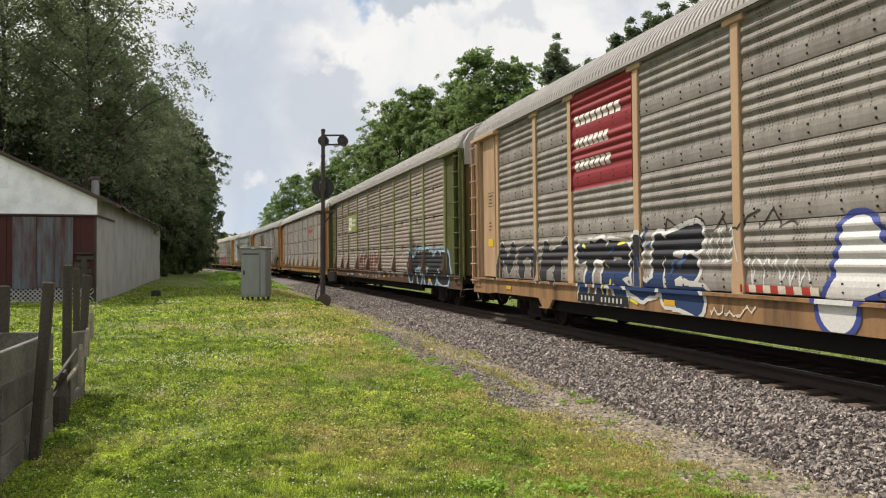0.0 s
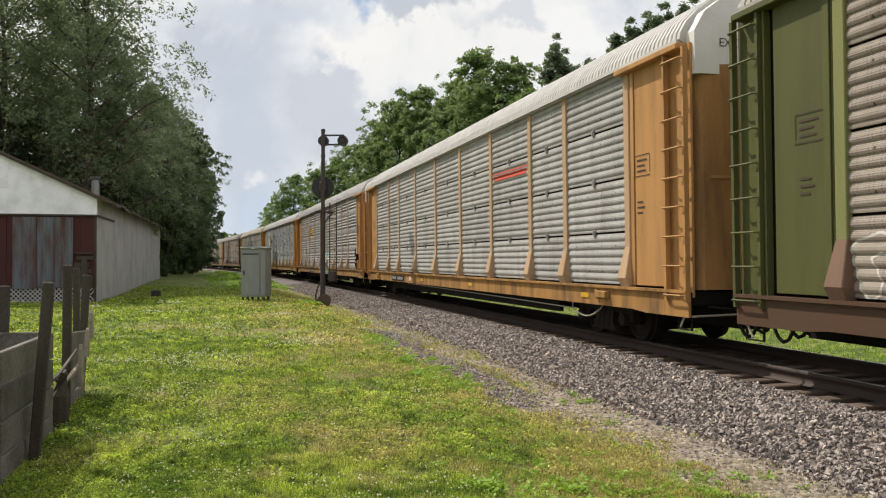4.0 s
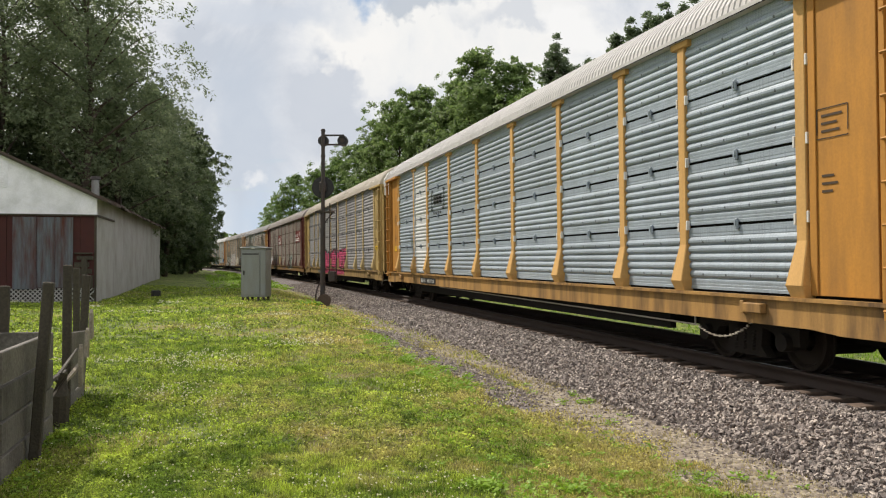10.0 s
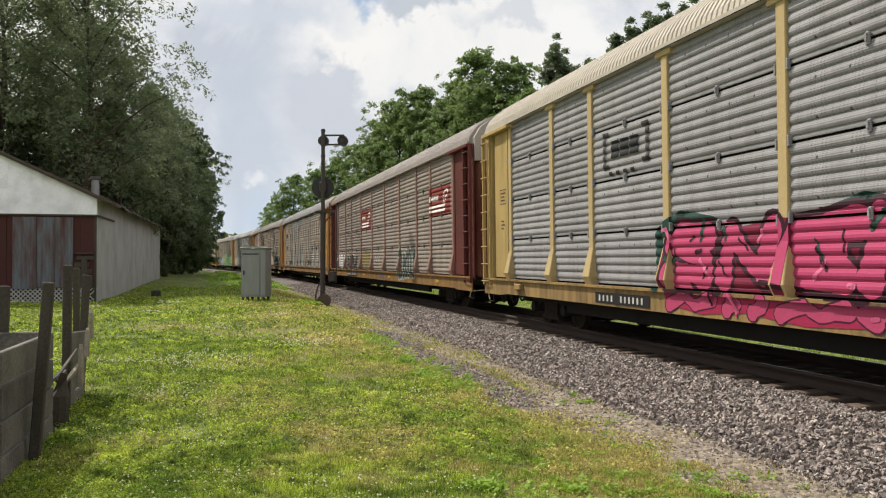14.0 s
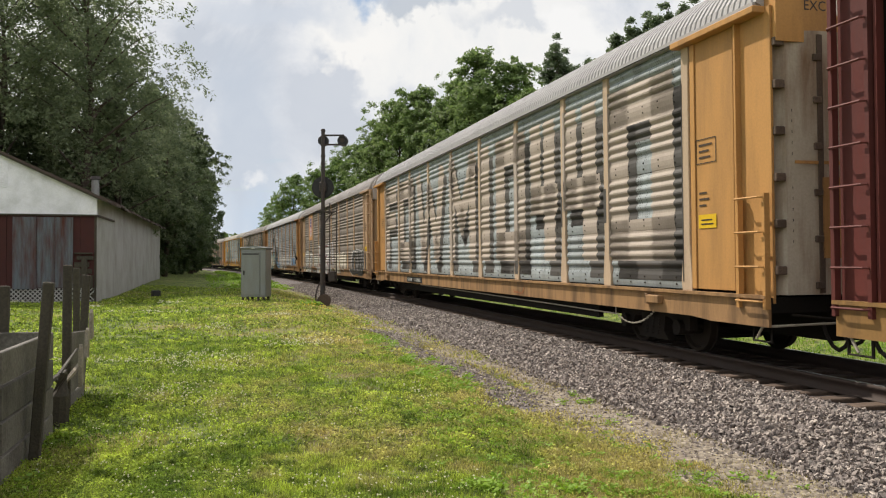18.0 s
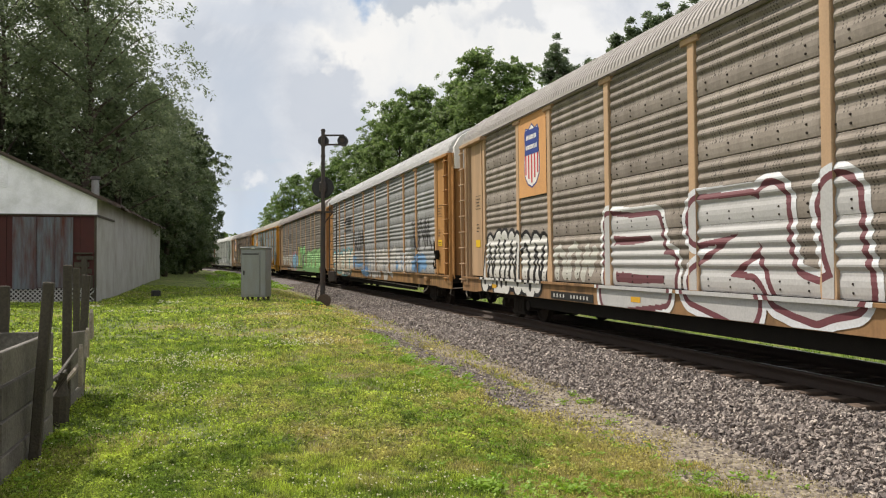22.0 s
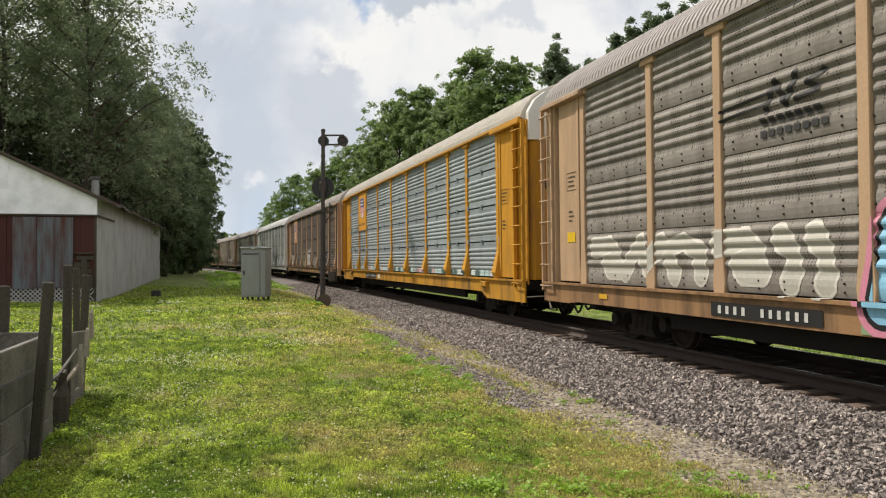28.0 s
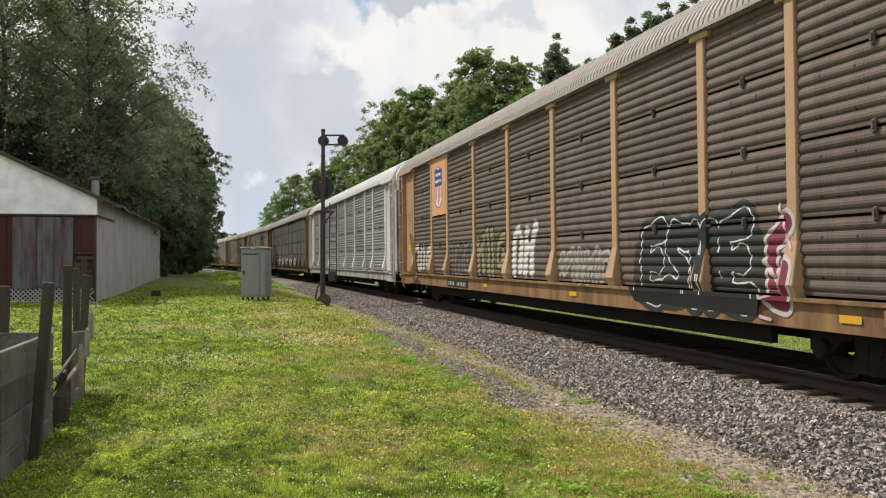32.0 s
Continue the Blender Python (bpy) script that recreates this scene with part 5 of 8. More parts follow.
    for sgn in (-1, 1):
        c = x1 - 5.2
        while c < x1 - 0.15:
            a = max(x1 - 5.2, min(x1 - 0.1, c))
            m = Matrix.Translation((c, y0 + 0.01 + 0.012 * sgn, 0.17)) @ Matrix.Rotation(sgn * radians(45), 4, "Y")
            part("lath", Shape().box(-0.022, 0.022, -0.006, 0.006, -0.40, 0.40, 0.0, m), M["shed_side"], lat)
            c += 0.16
    # Black sheet behind the lattice stands in for the shade under the floor.
    part("dark_void", Shape().box(x0, x1 - 0.1, y0 + 0.3, y0 + 0.34, g - 0.1, 0.5), M["black"], shed)
    # roof: sheets with rough edges
    n = 22
    for i in range(n):
        a, b = y0 - 0.28 + (y1 - y0 + 0.5) * i / n, y0 - 0.28 + (y1 - y0 + 0.5) * (i + 1) / n
        ext = 0.42 + 0.40 * noise.noise((i * 2.7, 1.0, 0.0))
        dz = 0.16 * noise.noise((i * 1.9, 4.0, 0.0))
        e = x1 + ext
        ze = ridge - (e - mid) * rise + dz
        part("roof_sheet", Shape().prism([(mid, ridge), (e, ze - 0.04), (e, ze + 0.05), (mid, ridge + 0.05)], "y", a, b + 0.02), M["shed_roof"], shed)
    part("roof_slope", Shape().prism([(x0 - 0.35, ridge - (mid - x0 + 0.35) * rise), (mid, ridge), (mid, ridge + 0.06), (x0 - 0.35, ridge - (mid - x0 + 0.35) * rise + 0.06)], "y", y0 - 0.28, y1 + 0.25), M["shed_roof"], shed)
    part("gable_trim", Shape().prism([(mid, ridge - 0.10), (x1 + 0.30, ridge - (x1 + 0.30 - mid) * rise - 0.09), (x1 + 0.30, ridge - (x1 + 0.30 - mid) * rise), (mid, ridge)], "y", y0 - 0.26, y0 - 0.22), M["post_wood"], shed)
    vx, vy = cam_ground(-0.4185, 33.5)
    vent = part("vent_pipe", Shape().tube([(vx, vy, 3.6), (vx, vy, 4.72)], 0.15, 14), M["cabinet"], shed, "grey metal vent pipe")
    part("vent_cap", Shape().tube([(vx, vy, 4.74), (vx, vy, 4.86)], [0.21, 0.17], 14), M["grey_iron"], vent)


build_shed()

# ---- signal, relay cabinet, small things by the line ----
def build_signal():
    x, y = cam_ground(-0.1445, 32.3)
    z = ground_z(x, y)
    sig = thing("railway_signal", "dark rusty railway searchlight signal mast beside the track", "railway signal", pose(x, y, z, 0, 0, -14))
    mast = Shape().tube([(0, 0, 0.2), (0, 0, 3.6)], 0.10, 14).tube([(0, 0, 3.58), (0, 0, 6.82)], 0.075, 14)
    mast.tube([(0, 0, 6.8), (0, 0, 6.88)], [0.10, 0.07], 14)
    part("mast", mast, M["grey_iron"], sig)
    part("base", Shape().tube([(0, 0, -0.05), (0, 0, 0.1), (0, 0, 0.34)], [0.28, 0.26, 0.20], 14), M["grey_iron"], sig)
    part("junction_drum", Shape().tube([(0.10, -0.34, 0.22), (0.10, -0.12, 0.22)], 0.25, 18), M["tie"], sig, "rusty round junction drum")
    part("conduit", Shape().tube([(-0.24, -0.1, 0.0), (-0.26, -0.1, 0.4), (-0.20, -0.05, 0.7), (-0.09, -0.05, 0.9)], 0.03, 8), M["grey_iron"], sig)
    # upper arm with two heads
    arm = part("upper_bracket", Shape().box(-0.05, 0.82, -0.05, 0.03, 6.60, 6.66).box(-0.05, 0.82, -0.05, 0.03, 6.24, 6.30), M["grey_iron"], sig)
    for cx, r in ((-0.02, 0.205), (0.74, 0.205)):
        h = part("signal_head", Shape().tube([(cx, 0.05, 6.45), (cx, 0.12, 6.45), (cx, 0.40, 6.45)], [r * 0.85, r, r], 20), M["ink"], sig, "round black signal head seen from behind")
        part("lens", Shape().tube([(cx, 0.402, 6.45), (cx, 0.415, 6.45)], 0.10, 16), M["rail"], h, "dark unlit lens")
        part("back_cover", Shape().tube([(cx, 0.01, 6.45), (cx, 0.052, 6.45)], r * 0.45, 12), M["grey_iron"], h)
    # large lower disc, behind the mast
    disc = part("target_disc", Shape().tube([(-0.03, 0.16, 4.62), (-0.03, 0.20, 4.62)], 0.43, 32), M["ink"], sig, "large round black target disc")
    part("lens", Shape().tube([(-0.03, 0.202, 4.62), (-0.03, 0.22, 4.62)], 0.11, 16), M["rail"], disc, "dark unlit lens")
    part("lamp_housing", Shape().box(-0.15, 0.12, -0.02, 0.155, 4.44, 4.82, 0.03), M["grey_iron"], sig)
    for i, zz in enumerate((5.8, 5.5, 5.25)):
        part("mast_band", Shape().tube([(0, 0, zz), (0, 0, zz + 0.06)], 0.095, 14), M["grey_iron"], sig)
    part("platform", Shape().box(-0.30, 0.42, -0.12, 0.30, 3.62, 3.67), M["grey_iron"], sig, "small iron service platform")
    part("platform_bracket", Shape().tube([(0.05, 0, 3.2), (0.35, 0.1, 3.62)], 0.025, 6), M["grey_iron"], sig)
    la = part("ladder", Shape().tube([(0.26, 0.05, 0.9), (0.26, 0.05, 4.0)], 0.022, 6).tube([(0.52, 0.05, 0.9), (0.52, 0.05, 4.0)], 0.022, 6), M["grey_iron"], sig, "narrow iron ladder")
    for k in range(10):
        part("rung", Shape().tube([(0.26, 0.05, 1.0 + 0.3 * k), (0.52, 0.05, 1.0 + 0.3 * k)], 0.012, 5), M["grey_iron"], la)
    part("case", Shape().box(0.22, 0.48, -0.1, 0.14, 0.95, 1.35, 0.02), M["grey_iron"], sig)


def build_cabinet():
    x, y = cam_ground(-0.2245, 32.0)
    z = ground_z(x, y)
    cab = thing("relay_cabinet", "grey metal trackside relay cabinet standing on short legs", "cabinet", pose(x, y, z, 0, 0, -16))
    w, d, h = 0.48, 0.42, 2.10
    part("body", Shape().box(-w, w, -d, d, 0.16, h - 0.12, 0.012), M["cabinet"], cab)
    part("roof", Shape().box(-w - 0.04, w + 0.04, -d - 0.06, d + 0.04, h - 0.118, h - 0.05, 0.02).prism([(-w - 0.02, h - 0.05), (w + 0.02, h - 0.05), (0, h)], "y", -d - 0.04, d), M["cabinet"], cab)
    door = part("door", Shape().box(-w + 0.03, w - 0.24, -d - 0.03, -d - 0.002, 0.24, h - 0.22, 0.008), M["cabinet"], cab, "tall grey steel door")
    part("handle", Shape().box(-w + 0.10, -w + 0.15, -d - 0.07, -d - 0.03, 1.0, 1.16, 0.01), M["ink"], door)
    part("side_strip", Shape().box(w - 0.21, w - 0.03, -d - 0.025, -d - 0.002, 0.24, h - 0.22, 0.008), M["cabinet"], cab)
    part("vent_slot", Shape().box(-w + 0.06, w - 0.28, -d - 0.036, -d - 0.032, h - 0.34, h - 0.29), M["ink"], door)
    part("tag", Shape().box(-0.06, 0.06, -d - 0.075, -d - 0.062, h - 0.11, h - 0.07), M["white"], cab, "small white plate")
    for sx in (-w + 0.06, -w + 0.24, w - 0.30, w - 0.10):
        part("leg", Shape().box(sx - 0.035, sx + 0.035, -d + 0.02, -d + 0.12, -0.06, 0.17, 0.006), M["grey_iron"], cab)
        part("leg", Shape().box(sx - 0.035, sx + 0.035, d - 0.12, d - 0.02, -0.06, 0.17, 0.006), M["grey_iron"], cab)


def build_bin():
    """An open timber bin: stacked planks held by posts, its far end broken."""
    b = thing("timber_bin", "weathered grey plank bin with leaning dark posts, partly broken", "fence")
    base = -0.40
    rng = random.Random(4)

    def plank(x0, x1, y0, y1, z0, z1, tilt=0.0):
        cx, cy, cz = (x0 + x1) / 2, (y0 + y1) / 2, (z0 + z1) / 2
        m = Matrix.Translation((cx, cy, cz)) @ Matrix.Rotation(tilt, 4, "X" if abs(y1 - y0) > abs(x1 - x0) else "Y")
        part("plank", Shape().box(x0 - cx, x1 - cx, y0 - cy, y1 - cy, z0 - cz, z1 - cz, 0.008, m), M["old_wood"], b)

    for r in range(4):
        z0, z1 = base + r * 0.285, base + r * 0.285 + 0.266
        for y0, y1 in ((1.5, 4.4), (4.41, 7.35), (7.36, 9.35)):
            o = rng.uniform(-0.018, 0.018)
            plank(-1.86 + o, -1.81 + o, y0, y1, z0 + rng.uniform(-0.006, 0.006), z1, rng.uniform(-0.004, 0.004))
        plank(-5.4, -1.88, 9.36, 9.41, z0, z1)
        plank(-5.45, -5.40, 1.5, 9.4, z0, z1)
    # the broken bay beyond
    plank(-1.90, -1.86, 9.45, 11.6, base, base + 0.26)
    plank(-1.90, -1.86, 10.1, 11.7, base + 0.27, base + 0.62, 0.05)
    plank(-1.88, -1.85, 10.55, 11.75, base + 0.6, base + 0.98, -0.06)
    plank(-3.4, -1.9, 9.9, 9.94, base + 0.28, base + 0.5, 0.06)
    for px, d, top, lx, ly in ((-0.4915, 7.50, 1.27, 0.07, 0.0), (-0.4525, 9.75, 1.41, 0.01, 0.02), (-0.4365, 10.96, 1.275, 0.045, -0.01), (-0.4405, 13.0, 1.35, 0.0, 0.0), (-0.531, 8.6, 1.20, 0.02, 0.0)):
        x, y = cam_ground(px, d)
        s = Shape()
        m = Matrix.Translation((x, y, base - 0.1)) @ Matrix.Rotation(lx, 4, "Y") @ Matrix.Rotation(ly, 4, "X")
        s.box(-0.046, 0.046, -0.046, 0.046, 0, top - base + 0.1, 0.010, m)
        part("post", s, M["post_wood"], b)
    x, y = cam_ground(-0.462, 9.0)
    part("rotten_post", Shape().tube([(x, y, base - 0.05), (x + 0.02, y, 0.0), (x + 0.05, y + 0.03, 0.24)], [0.11, 0.10, 0.05], 9), M["post_wood"], b, "short rotten post stump")
    part("splinter", Shape().tube([(x - 0.2, y - 0.3, 0.05), (x + 0.0, y, 0.22), (x + 0.1, y + 0.5, 0.45)], [0.03, 0.025, 0.012], 5), M["old_wood"], b, "pale splintered rail")
    for dy, z0, z1, tilt in ((0.55, 0.02, 0.50, 0.10), (0.95, 0.30, 0.66, -0.16), (1.25, 0.50, 0.86, 0.05)):
        m = Matrix.Translation((x + 0.14, y + dy, (z0 + z1) / 2)) @ Matrix.Rotation(tilt, 4, "X")
        h = (z1 - z0) / 2
        part("split_plank", Shape().prism([(-0.08, -h), (0.08, -h * 0.9), (0.06, h * 0.5), (0.015, h), (-0.03, h * 0.6), (-0.07, h * 0.8)], "x", -0.018, 0.018).moved(m), M["pale_wood"], b, "pale broken plank end")
    part("splinter", Shape().tube([(x - 0.05, y + 0.2, 0.02), (x + 0.08, y + 0.45, 0.20), (x + 0.1, y + 0.9, 0.30)], [0.02, 0.03, 0.012], 5), M["pale_wood"], b, "pale splintered rail")
    part("splinter", Shape().tube([(x - 0.12, y - 0.15, 0.30), (x + 0.02, y + 0.1, 0.10)], [0.02, 0.014], 5), M["old_wood"], b)


build_signal()
build_cabinet()
build_bin()
bx, by = cam_ground(-0.345, 35.5)
tagged(part("utility_box", Shape().box(-0.17, 0.17, -0.15, 0.15, -0.05, 0.26, 0.02), M["ink"], at=pose(bx, by, ground_z(bx, by), 0, 0, 20)), "small black utility box on the lawn", "utility box")


# ---- grass, clover, weeds ----
def patch(x, y, scale, seed):
    """Smooth drifts between about -0.6 and 0.6 at many places at once."""
    u, v = np.asarray(x) * scale + seed * 17.3, np.asarray(y) * scale + seed * 7.9
    i, j = np.floor(u), np.floor(v)
    f, g = u - i, v - j
    f, g = f * f * (3 - 2 * f), g * g * (3 - 2 * g)

    def corner(a, b):
        q = np.sin(a * 127.1 + b * 311.7 + seed * 74.7) * 43758.5453
        return q - np.floor(q)

    return ((corner(i, j) * (1 - f) + corner(i + 1, j) * f) * (1 - g) + (corner(i, j + 1) * (1 - f) + corner(i + 1, j + 1) * f) * g - 0.5) * 1.25


GRID = 0.25
HEIGHTS = np.array([[ground_z(-30 + GRID * i, GRID * j) for i in range(200)] for j in range(260)])


def heights(x, y):
    """Ground heights at many places, between the nodes of a fine grid."""
    u, v = np.clip((np.asarray(x) + 30) / GRID, 0, 198.0), np.clip(np.asarray(y) / GRID, 0, 258.0)
    i, j = u.astype(int), v.astype(int)
    f, g = u - i, v - j
    return (HEIGHTS[j, i] * (1 - f) + HEIGHTS[j, i + 1] * f) * (1 - g) + (HEIGHTS[j + 1, i] * (1 - f) + HEIGHTS[j + 1, i + 1] * f) * g


def field_points(rng, d0, d1, count):
    """Random places before the camera between two depths, on the lawn."""
    d = np.sqrt(rng.random(count) * (d1 * d1 - d0 * d0) + d0 * d0)
    px = (rng.random(count) * 2 - 1) * 0.58
    X = px * d
    return X * math.cos(YAW) + d * math.sin(YAW), -X * math.sin(YAW) + d * math.cos(YAW), d


def lat_of(x, y):
    return (TRACK_X - y * y * BEND / 2) - x


def blades(name, label, mat, rng, sets, keep, height, width):
    """Grass as one mesh of tapering, bent blades."""
    vs, fs, base = [], [], 0
    for d0, d1, count, hs, ws in sets:
        x, y, d = field_points(rng, d0, d1, count)
        ok = keep(x, y, rng)
        x, y, d = x[ok], y[ok], d[ok]
        n = len(x)
        z = heights(x, y)
        ang = rng.random(n) * math.tau
        lean = rng.random(n) * 0.9 + 0.15
        h = height * hs * (0.40 + 0.8 * rng.random(n)) * (0.55 + 1.1 * np.clip(patch(x, y, 3.2, 31.0) + 0.45, 0, 1))
        w = width * ws * (0.6 + 0.8 * rng.random(n))
        ca, sa = np.cos(ang), np.sin(ang)
        b0 = np.stack([x - sa * w, y + ca * w, z - 0.01], 1)
        b1 = np.stack([x + sa * w, y - ca * w, z - 0.01], 1)
        m0 = np.stack([x + ca * h * lean * 0.35 - sa * w * 0.8, y + sa * h * lean * 0.35 + ca * w * 0.8, z + h * 0.6], 1)
        m1 = np.stack([x + ca * h * lean * 0.35 + sa * w * 0.8, y + sa * h * lean * 0.35 - ca * w * 0.8, z + h * 0.6], 1)
        tp = np.stack([x + ca * h * lean, y + sa * h * lean, z + h * (1 - 0.3 * lean)], 1)
        vs.append(np.stack([b0, b1, m1, m0, tp], 1).reshape(-1, 3))
        i = base + np.arange(n) * 5
        fs += np.stack([i, i + 1, i + 2, i + 3], 1).tolist() + np.stack([i + 3, i + 2, i + 4], 1).tolist()
        base += n * 5
    ob = new(name, mesh_of(name, np.concatenate(vs), fs, mat))
    return tagged(ob, label, "grass", kind="stuff")


def on_lawn(x, y, rng):
    lat = lat_of(x, y)
    edge = 3.98 + 0.5 * patch(x, y, 0.5, 3.0) + 0.35 * patch(x, y, 1.9, 13.0)
    ok = (lat > edge) & ~((x < -1.78) & (y < 9.5)) & ~((x < SHED_X + 0.1) & (y > SHED_Y0))
    bare = (0.75 - 0.9 * (lat - 3.7)) + 0.9 * patch(x, y, 0.9, 8.0) + 0.7 * patch(x, y, 2.8, 15.0)
    wave = 0.3 * patch(x, y, 0.8, 12.0)
    gravel = (lat > 4.22 + wave) & (lat < 4.78 + wave) & (y > 9.5) & (y < 20)
    return ok & (rng.random(len(x)) > np.where(gravel, 0.9, np.clip(bare, 0.0, 0.9)))


def dry_places(x, y, rng):
    lat = lat_of(x, y)
    p = patch(x, y, 0.35, 9.0) + 0.55 * patch(x, y, 1.3, 4.0)
    near_edge = (lat > 3.1) & (lat < 5.6) & (rng.random(len(x)) < 0.5 + 0.9 * patch(x, y, 1.1, 17.0))
    between = (lat > 3.35) & (lat < 4.3 + 0.3 * patch(x, y, 0.8, 12.0)) & (y > 10.5) & (rng.random(len(x)) < 0.75)
    beyond = (lat > 3.3) & (lat < 6.4 + patch(x, y, 0.4, 23.0)) & (y > 19) & (rng.random(len(x)) < 0.6)
    return (on_lawn(x, y, rng) & (p > 0.22 - 0.03 * np.clip(x + 1.5, -4, 6))) | near_edge | between | beyond


def green_verge(x, y, rng):
    """Thin yellowish green grass on the strip between the ballast and the old gravel."""
    lat = lat_of(x, y)
    return (lat > 3.3 + 0.4 * patch(x, y, 0.9, 21.0)) & (lat < 4.3 + 0.3 * patch(x, y, 0.8, 12.0)) & (y > 14.5 + 2.5 * patch(x, y, 0.7, 25.0)) & (rng.random(len(x)) < 0.40 + 0.8 * patch(x, y, 1.4, 19.0))


RNG = np.random.default_rng(12)
blades("lawn_grass", "short mown green grass of the lawn", M["blade"], RNG, [(3.4, 8, 120000, 0.9, 1.1), (8, 17, 110000, 0.95, 2.0), (17, 46, 100000, 1.2, 4.4)], on_lawn, 0.05, 0.0035)
blades("dry_grass", "straw-coloured dry grass among the green", M["straw"], RNG, [(3.4, 9, 70000, 0.9, 1.0), (9, 20, 60000, 1.0, 2.0), (20, 40, 26000, 1.2, 4.0)], dry_places, 0.05, 0.003)
blades("verge_grass", "thin yellowish green grass along the ballast", M["blade"], RNG, [(9, 20, 110000, 1.0, 1.8), (20, 36, 40000, 1.4, 3.4)], green_verge, 0.065, 0.0035)


def weed_clumps():
    """Leafy weeds in clumps: broad leaves spreading from a crown, thick along the gravel, loose further out."""
    rng = np.random.default_rng(77)
    spots = []
    for s0, s1, l0, l1, n, h in ((11.0, 18.5, 4.75, 5.35, 150, 0.09), (6.2, 11.0, 4.9, 6.2, 170, 0.06), (4.0, 6.6, 4.3, 6.4, 230, 0.075), (3.8, 6.5, 3.5, 4.4, 16, 0.10), (6.5, 12.0, 3.5, 4.6, 34, 0.07), (20.0, 34.0, 3.9, 5.2, 26, 0.10), (5.0, 16.0, 6.0, 9.5, 190, 0.045), (46.0, 80.0, 5.8, 8.5, 150, 0.24), (30.0, 33.0, 4.9, 5.4, 9, 0.22), (50.0, 110.0, 3.9, 6.2, 300, 0.36), (3.6, 9.2, 9.74, 9.98, 34, 0.075)):
        for _ in range(n):
            spots.append((rng.uniform(s0, s1), rng.uniform(l0, l1) + 0.12 * rng.normal(), h * rng.uniform(0.6, 1.35)))
    vs = []
    for sx, l, h in spots:
        x, y, _ = track(sx, l)
        if patch([x], [y], 0.9, 6.0)[0] < -0.28 and sx < 20:
            continue
        z0 = ground_z(x, y)
        n = 34
        ang = rng.random(n) * math.tau
        rad = h * 0.95 * np.sqrt(rng.random(n))
        zz = z0 + h * (0.15 + 0.85 * rng.random(n)) * (1 - 0.45 * rad / h)
        p = np.stack([x + rad * np.cos(ang), y + rad * np.sin(ang), zz], 1)
        a = np.stack([np.cos(ang), np.sin(ang), 0.35 * rng.normal(size=n) + 0.25], 1)
        a /= np.linalg.norm(a, axis=1)[:, None]
        b = np.cross(a, np.array([0, 0, 1.0]) + 0.5 * rng.normal(size=(n, 3)))
        b /= np.linalg.norm(b, axis=1)[:, None]
        r = (h * 0.24 * (0.6 + 0.8 * rng.random(n)))[:, None]
        vs.append(np.stack([p - a * r, p + b * r * 0.5, p + a * r, p - b * r * 0.5], 1).reshape(-1, 3))
    v = np.concatenate(vs)
    tagged(new("trackside_weeds", mesh_of("trackside_weeds", v, np.arange(len(v)).reshape(-1, 4).tolist(), M["weed"])), "fresh green leafy weeds in clumps along the gravel", "weeds", kind="stuff")
    # a few small yellow flowers among them
    v, f = [], []
    for k in range(90):
        sx, l = rng.normal(7.3, 0.5), rng.normal(4.35, 0.16)
        if k > 60:
            sx, l = rng.normal(30, 1.6), rng.normal(5.2, 0.4)
        x, y, _ = track(sx, l)
        z, r = ground_z(x, y) + rng.uniform(0.04, 0.12), 0.008 if k < 61 else 0.03
        m = len(v)
        v += [(x - r, y, z), (x, y - r, z + r * 0.4), (x + r, y, z), (x, y + r, z - r * 0.2), (x, y, z + r)]
        f += [(m, m + 1, m + 4), (m + 1, m + 2, m + 4), (m + 2, m + 3, m + 4), (m + 3, m, m + 4)]
    tagged(new("yellow_flowers", mesh_of("yellow_flowers", v, f, M["ragwort"])), "small yellow flowers among the weeds", "flowers", kind="stuff")


weed_clumps()


def far_side(x, y, rng):
    return lat_of(x, y) < -4.3


blades("far_grass", "rough grass on the far side of the track", M["weed"], RNG, [(8, 24, 30000, 1.1, 3.0), (24, 60, 26000, 1.8, 6.0)], far_side, 0.08, 0.004)


def clover():
    """White clover heads, scattered in drifts."""
    x, y, d = field_points(RNG, 3.6, 32, 60000)
    ok = on_lawn(x, y, RNG) & (lat_of(x, y) > 5.6)
    x, y, d = x[ok], y[ok], d[ok]
    ok = patch(x, y, 0.55, 1.0) + 0.6 * patch(x, y, 1.9, 5.0) + 0.14 * RNG.normal(size=len(x)) - 0.45 * np.clip((8.0 - d) / 3, 0, 1) - 0.35 * np.clip((d - 15) / 8, 0, 1) > 0.30
    x, y, d = x[ok], y[ok], d[ok]
    v, f = [], []
    for a, b, dd in zip(x, y, d):
        r = (0.0036 + 0.00055 * dd) * (0.7 + 0.5 * random.random())
        z = ground_z(a, b) + 0.055 + 0.02 * random.random()
        k = len(v)
        v += [(a - r, b - r, z), (a + r, b - r, z), (a + r, b + r, z), (a - r, b + r, z), (a, b, z + r * 1.3), (a, b, z - r)]
        f += [(k, k + 1, k + 4), (k + 1, k + 2, k + 4), (k + 2, k + 3, k + 4), (k + 3, k, k + 4), (k + 1, k, k + 5), (k + 2, k + 1, k + 5), (k + 3, k + 2, k + 5), (k, k + 3, k + 5)]
    tagged(new("clover_flowers", mesh_of("clover_flowers", v, f, M["clover"])), "white clover flower heads in the lawn", "flowers", kind="stuff")


clover()


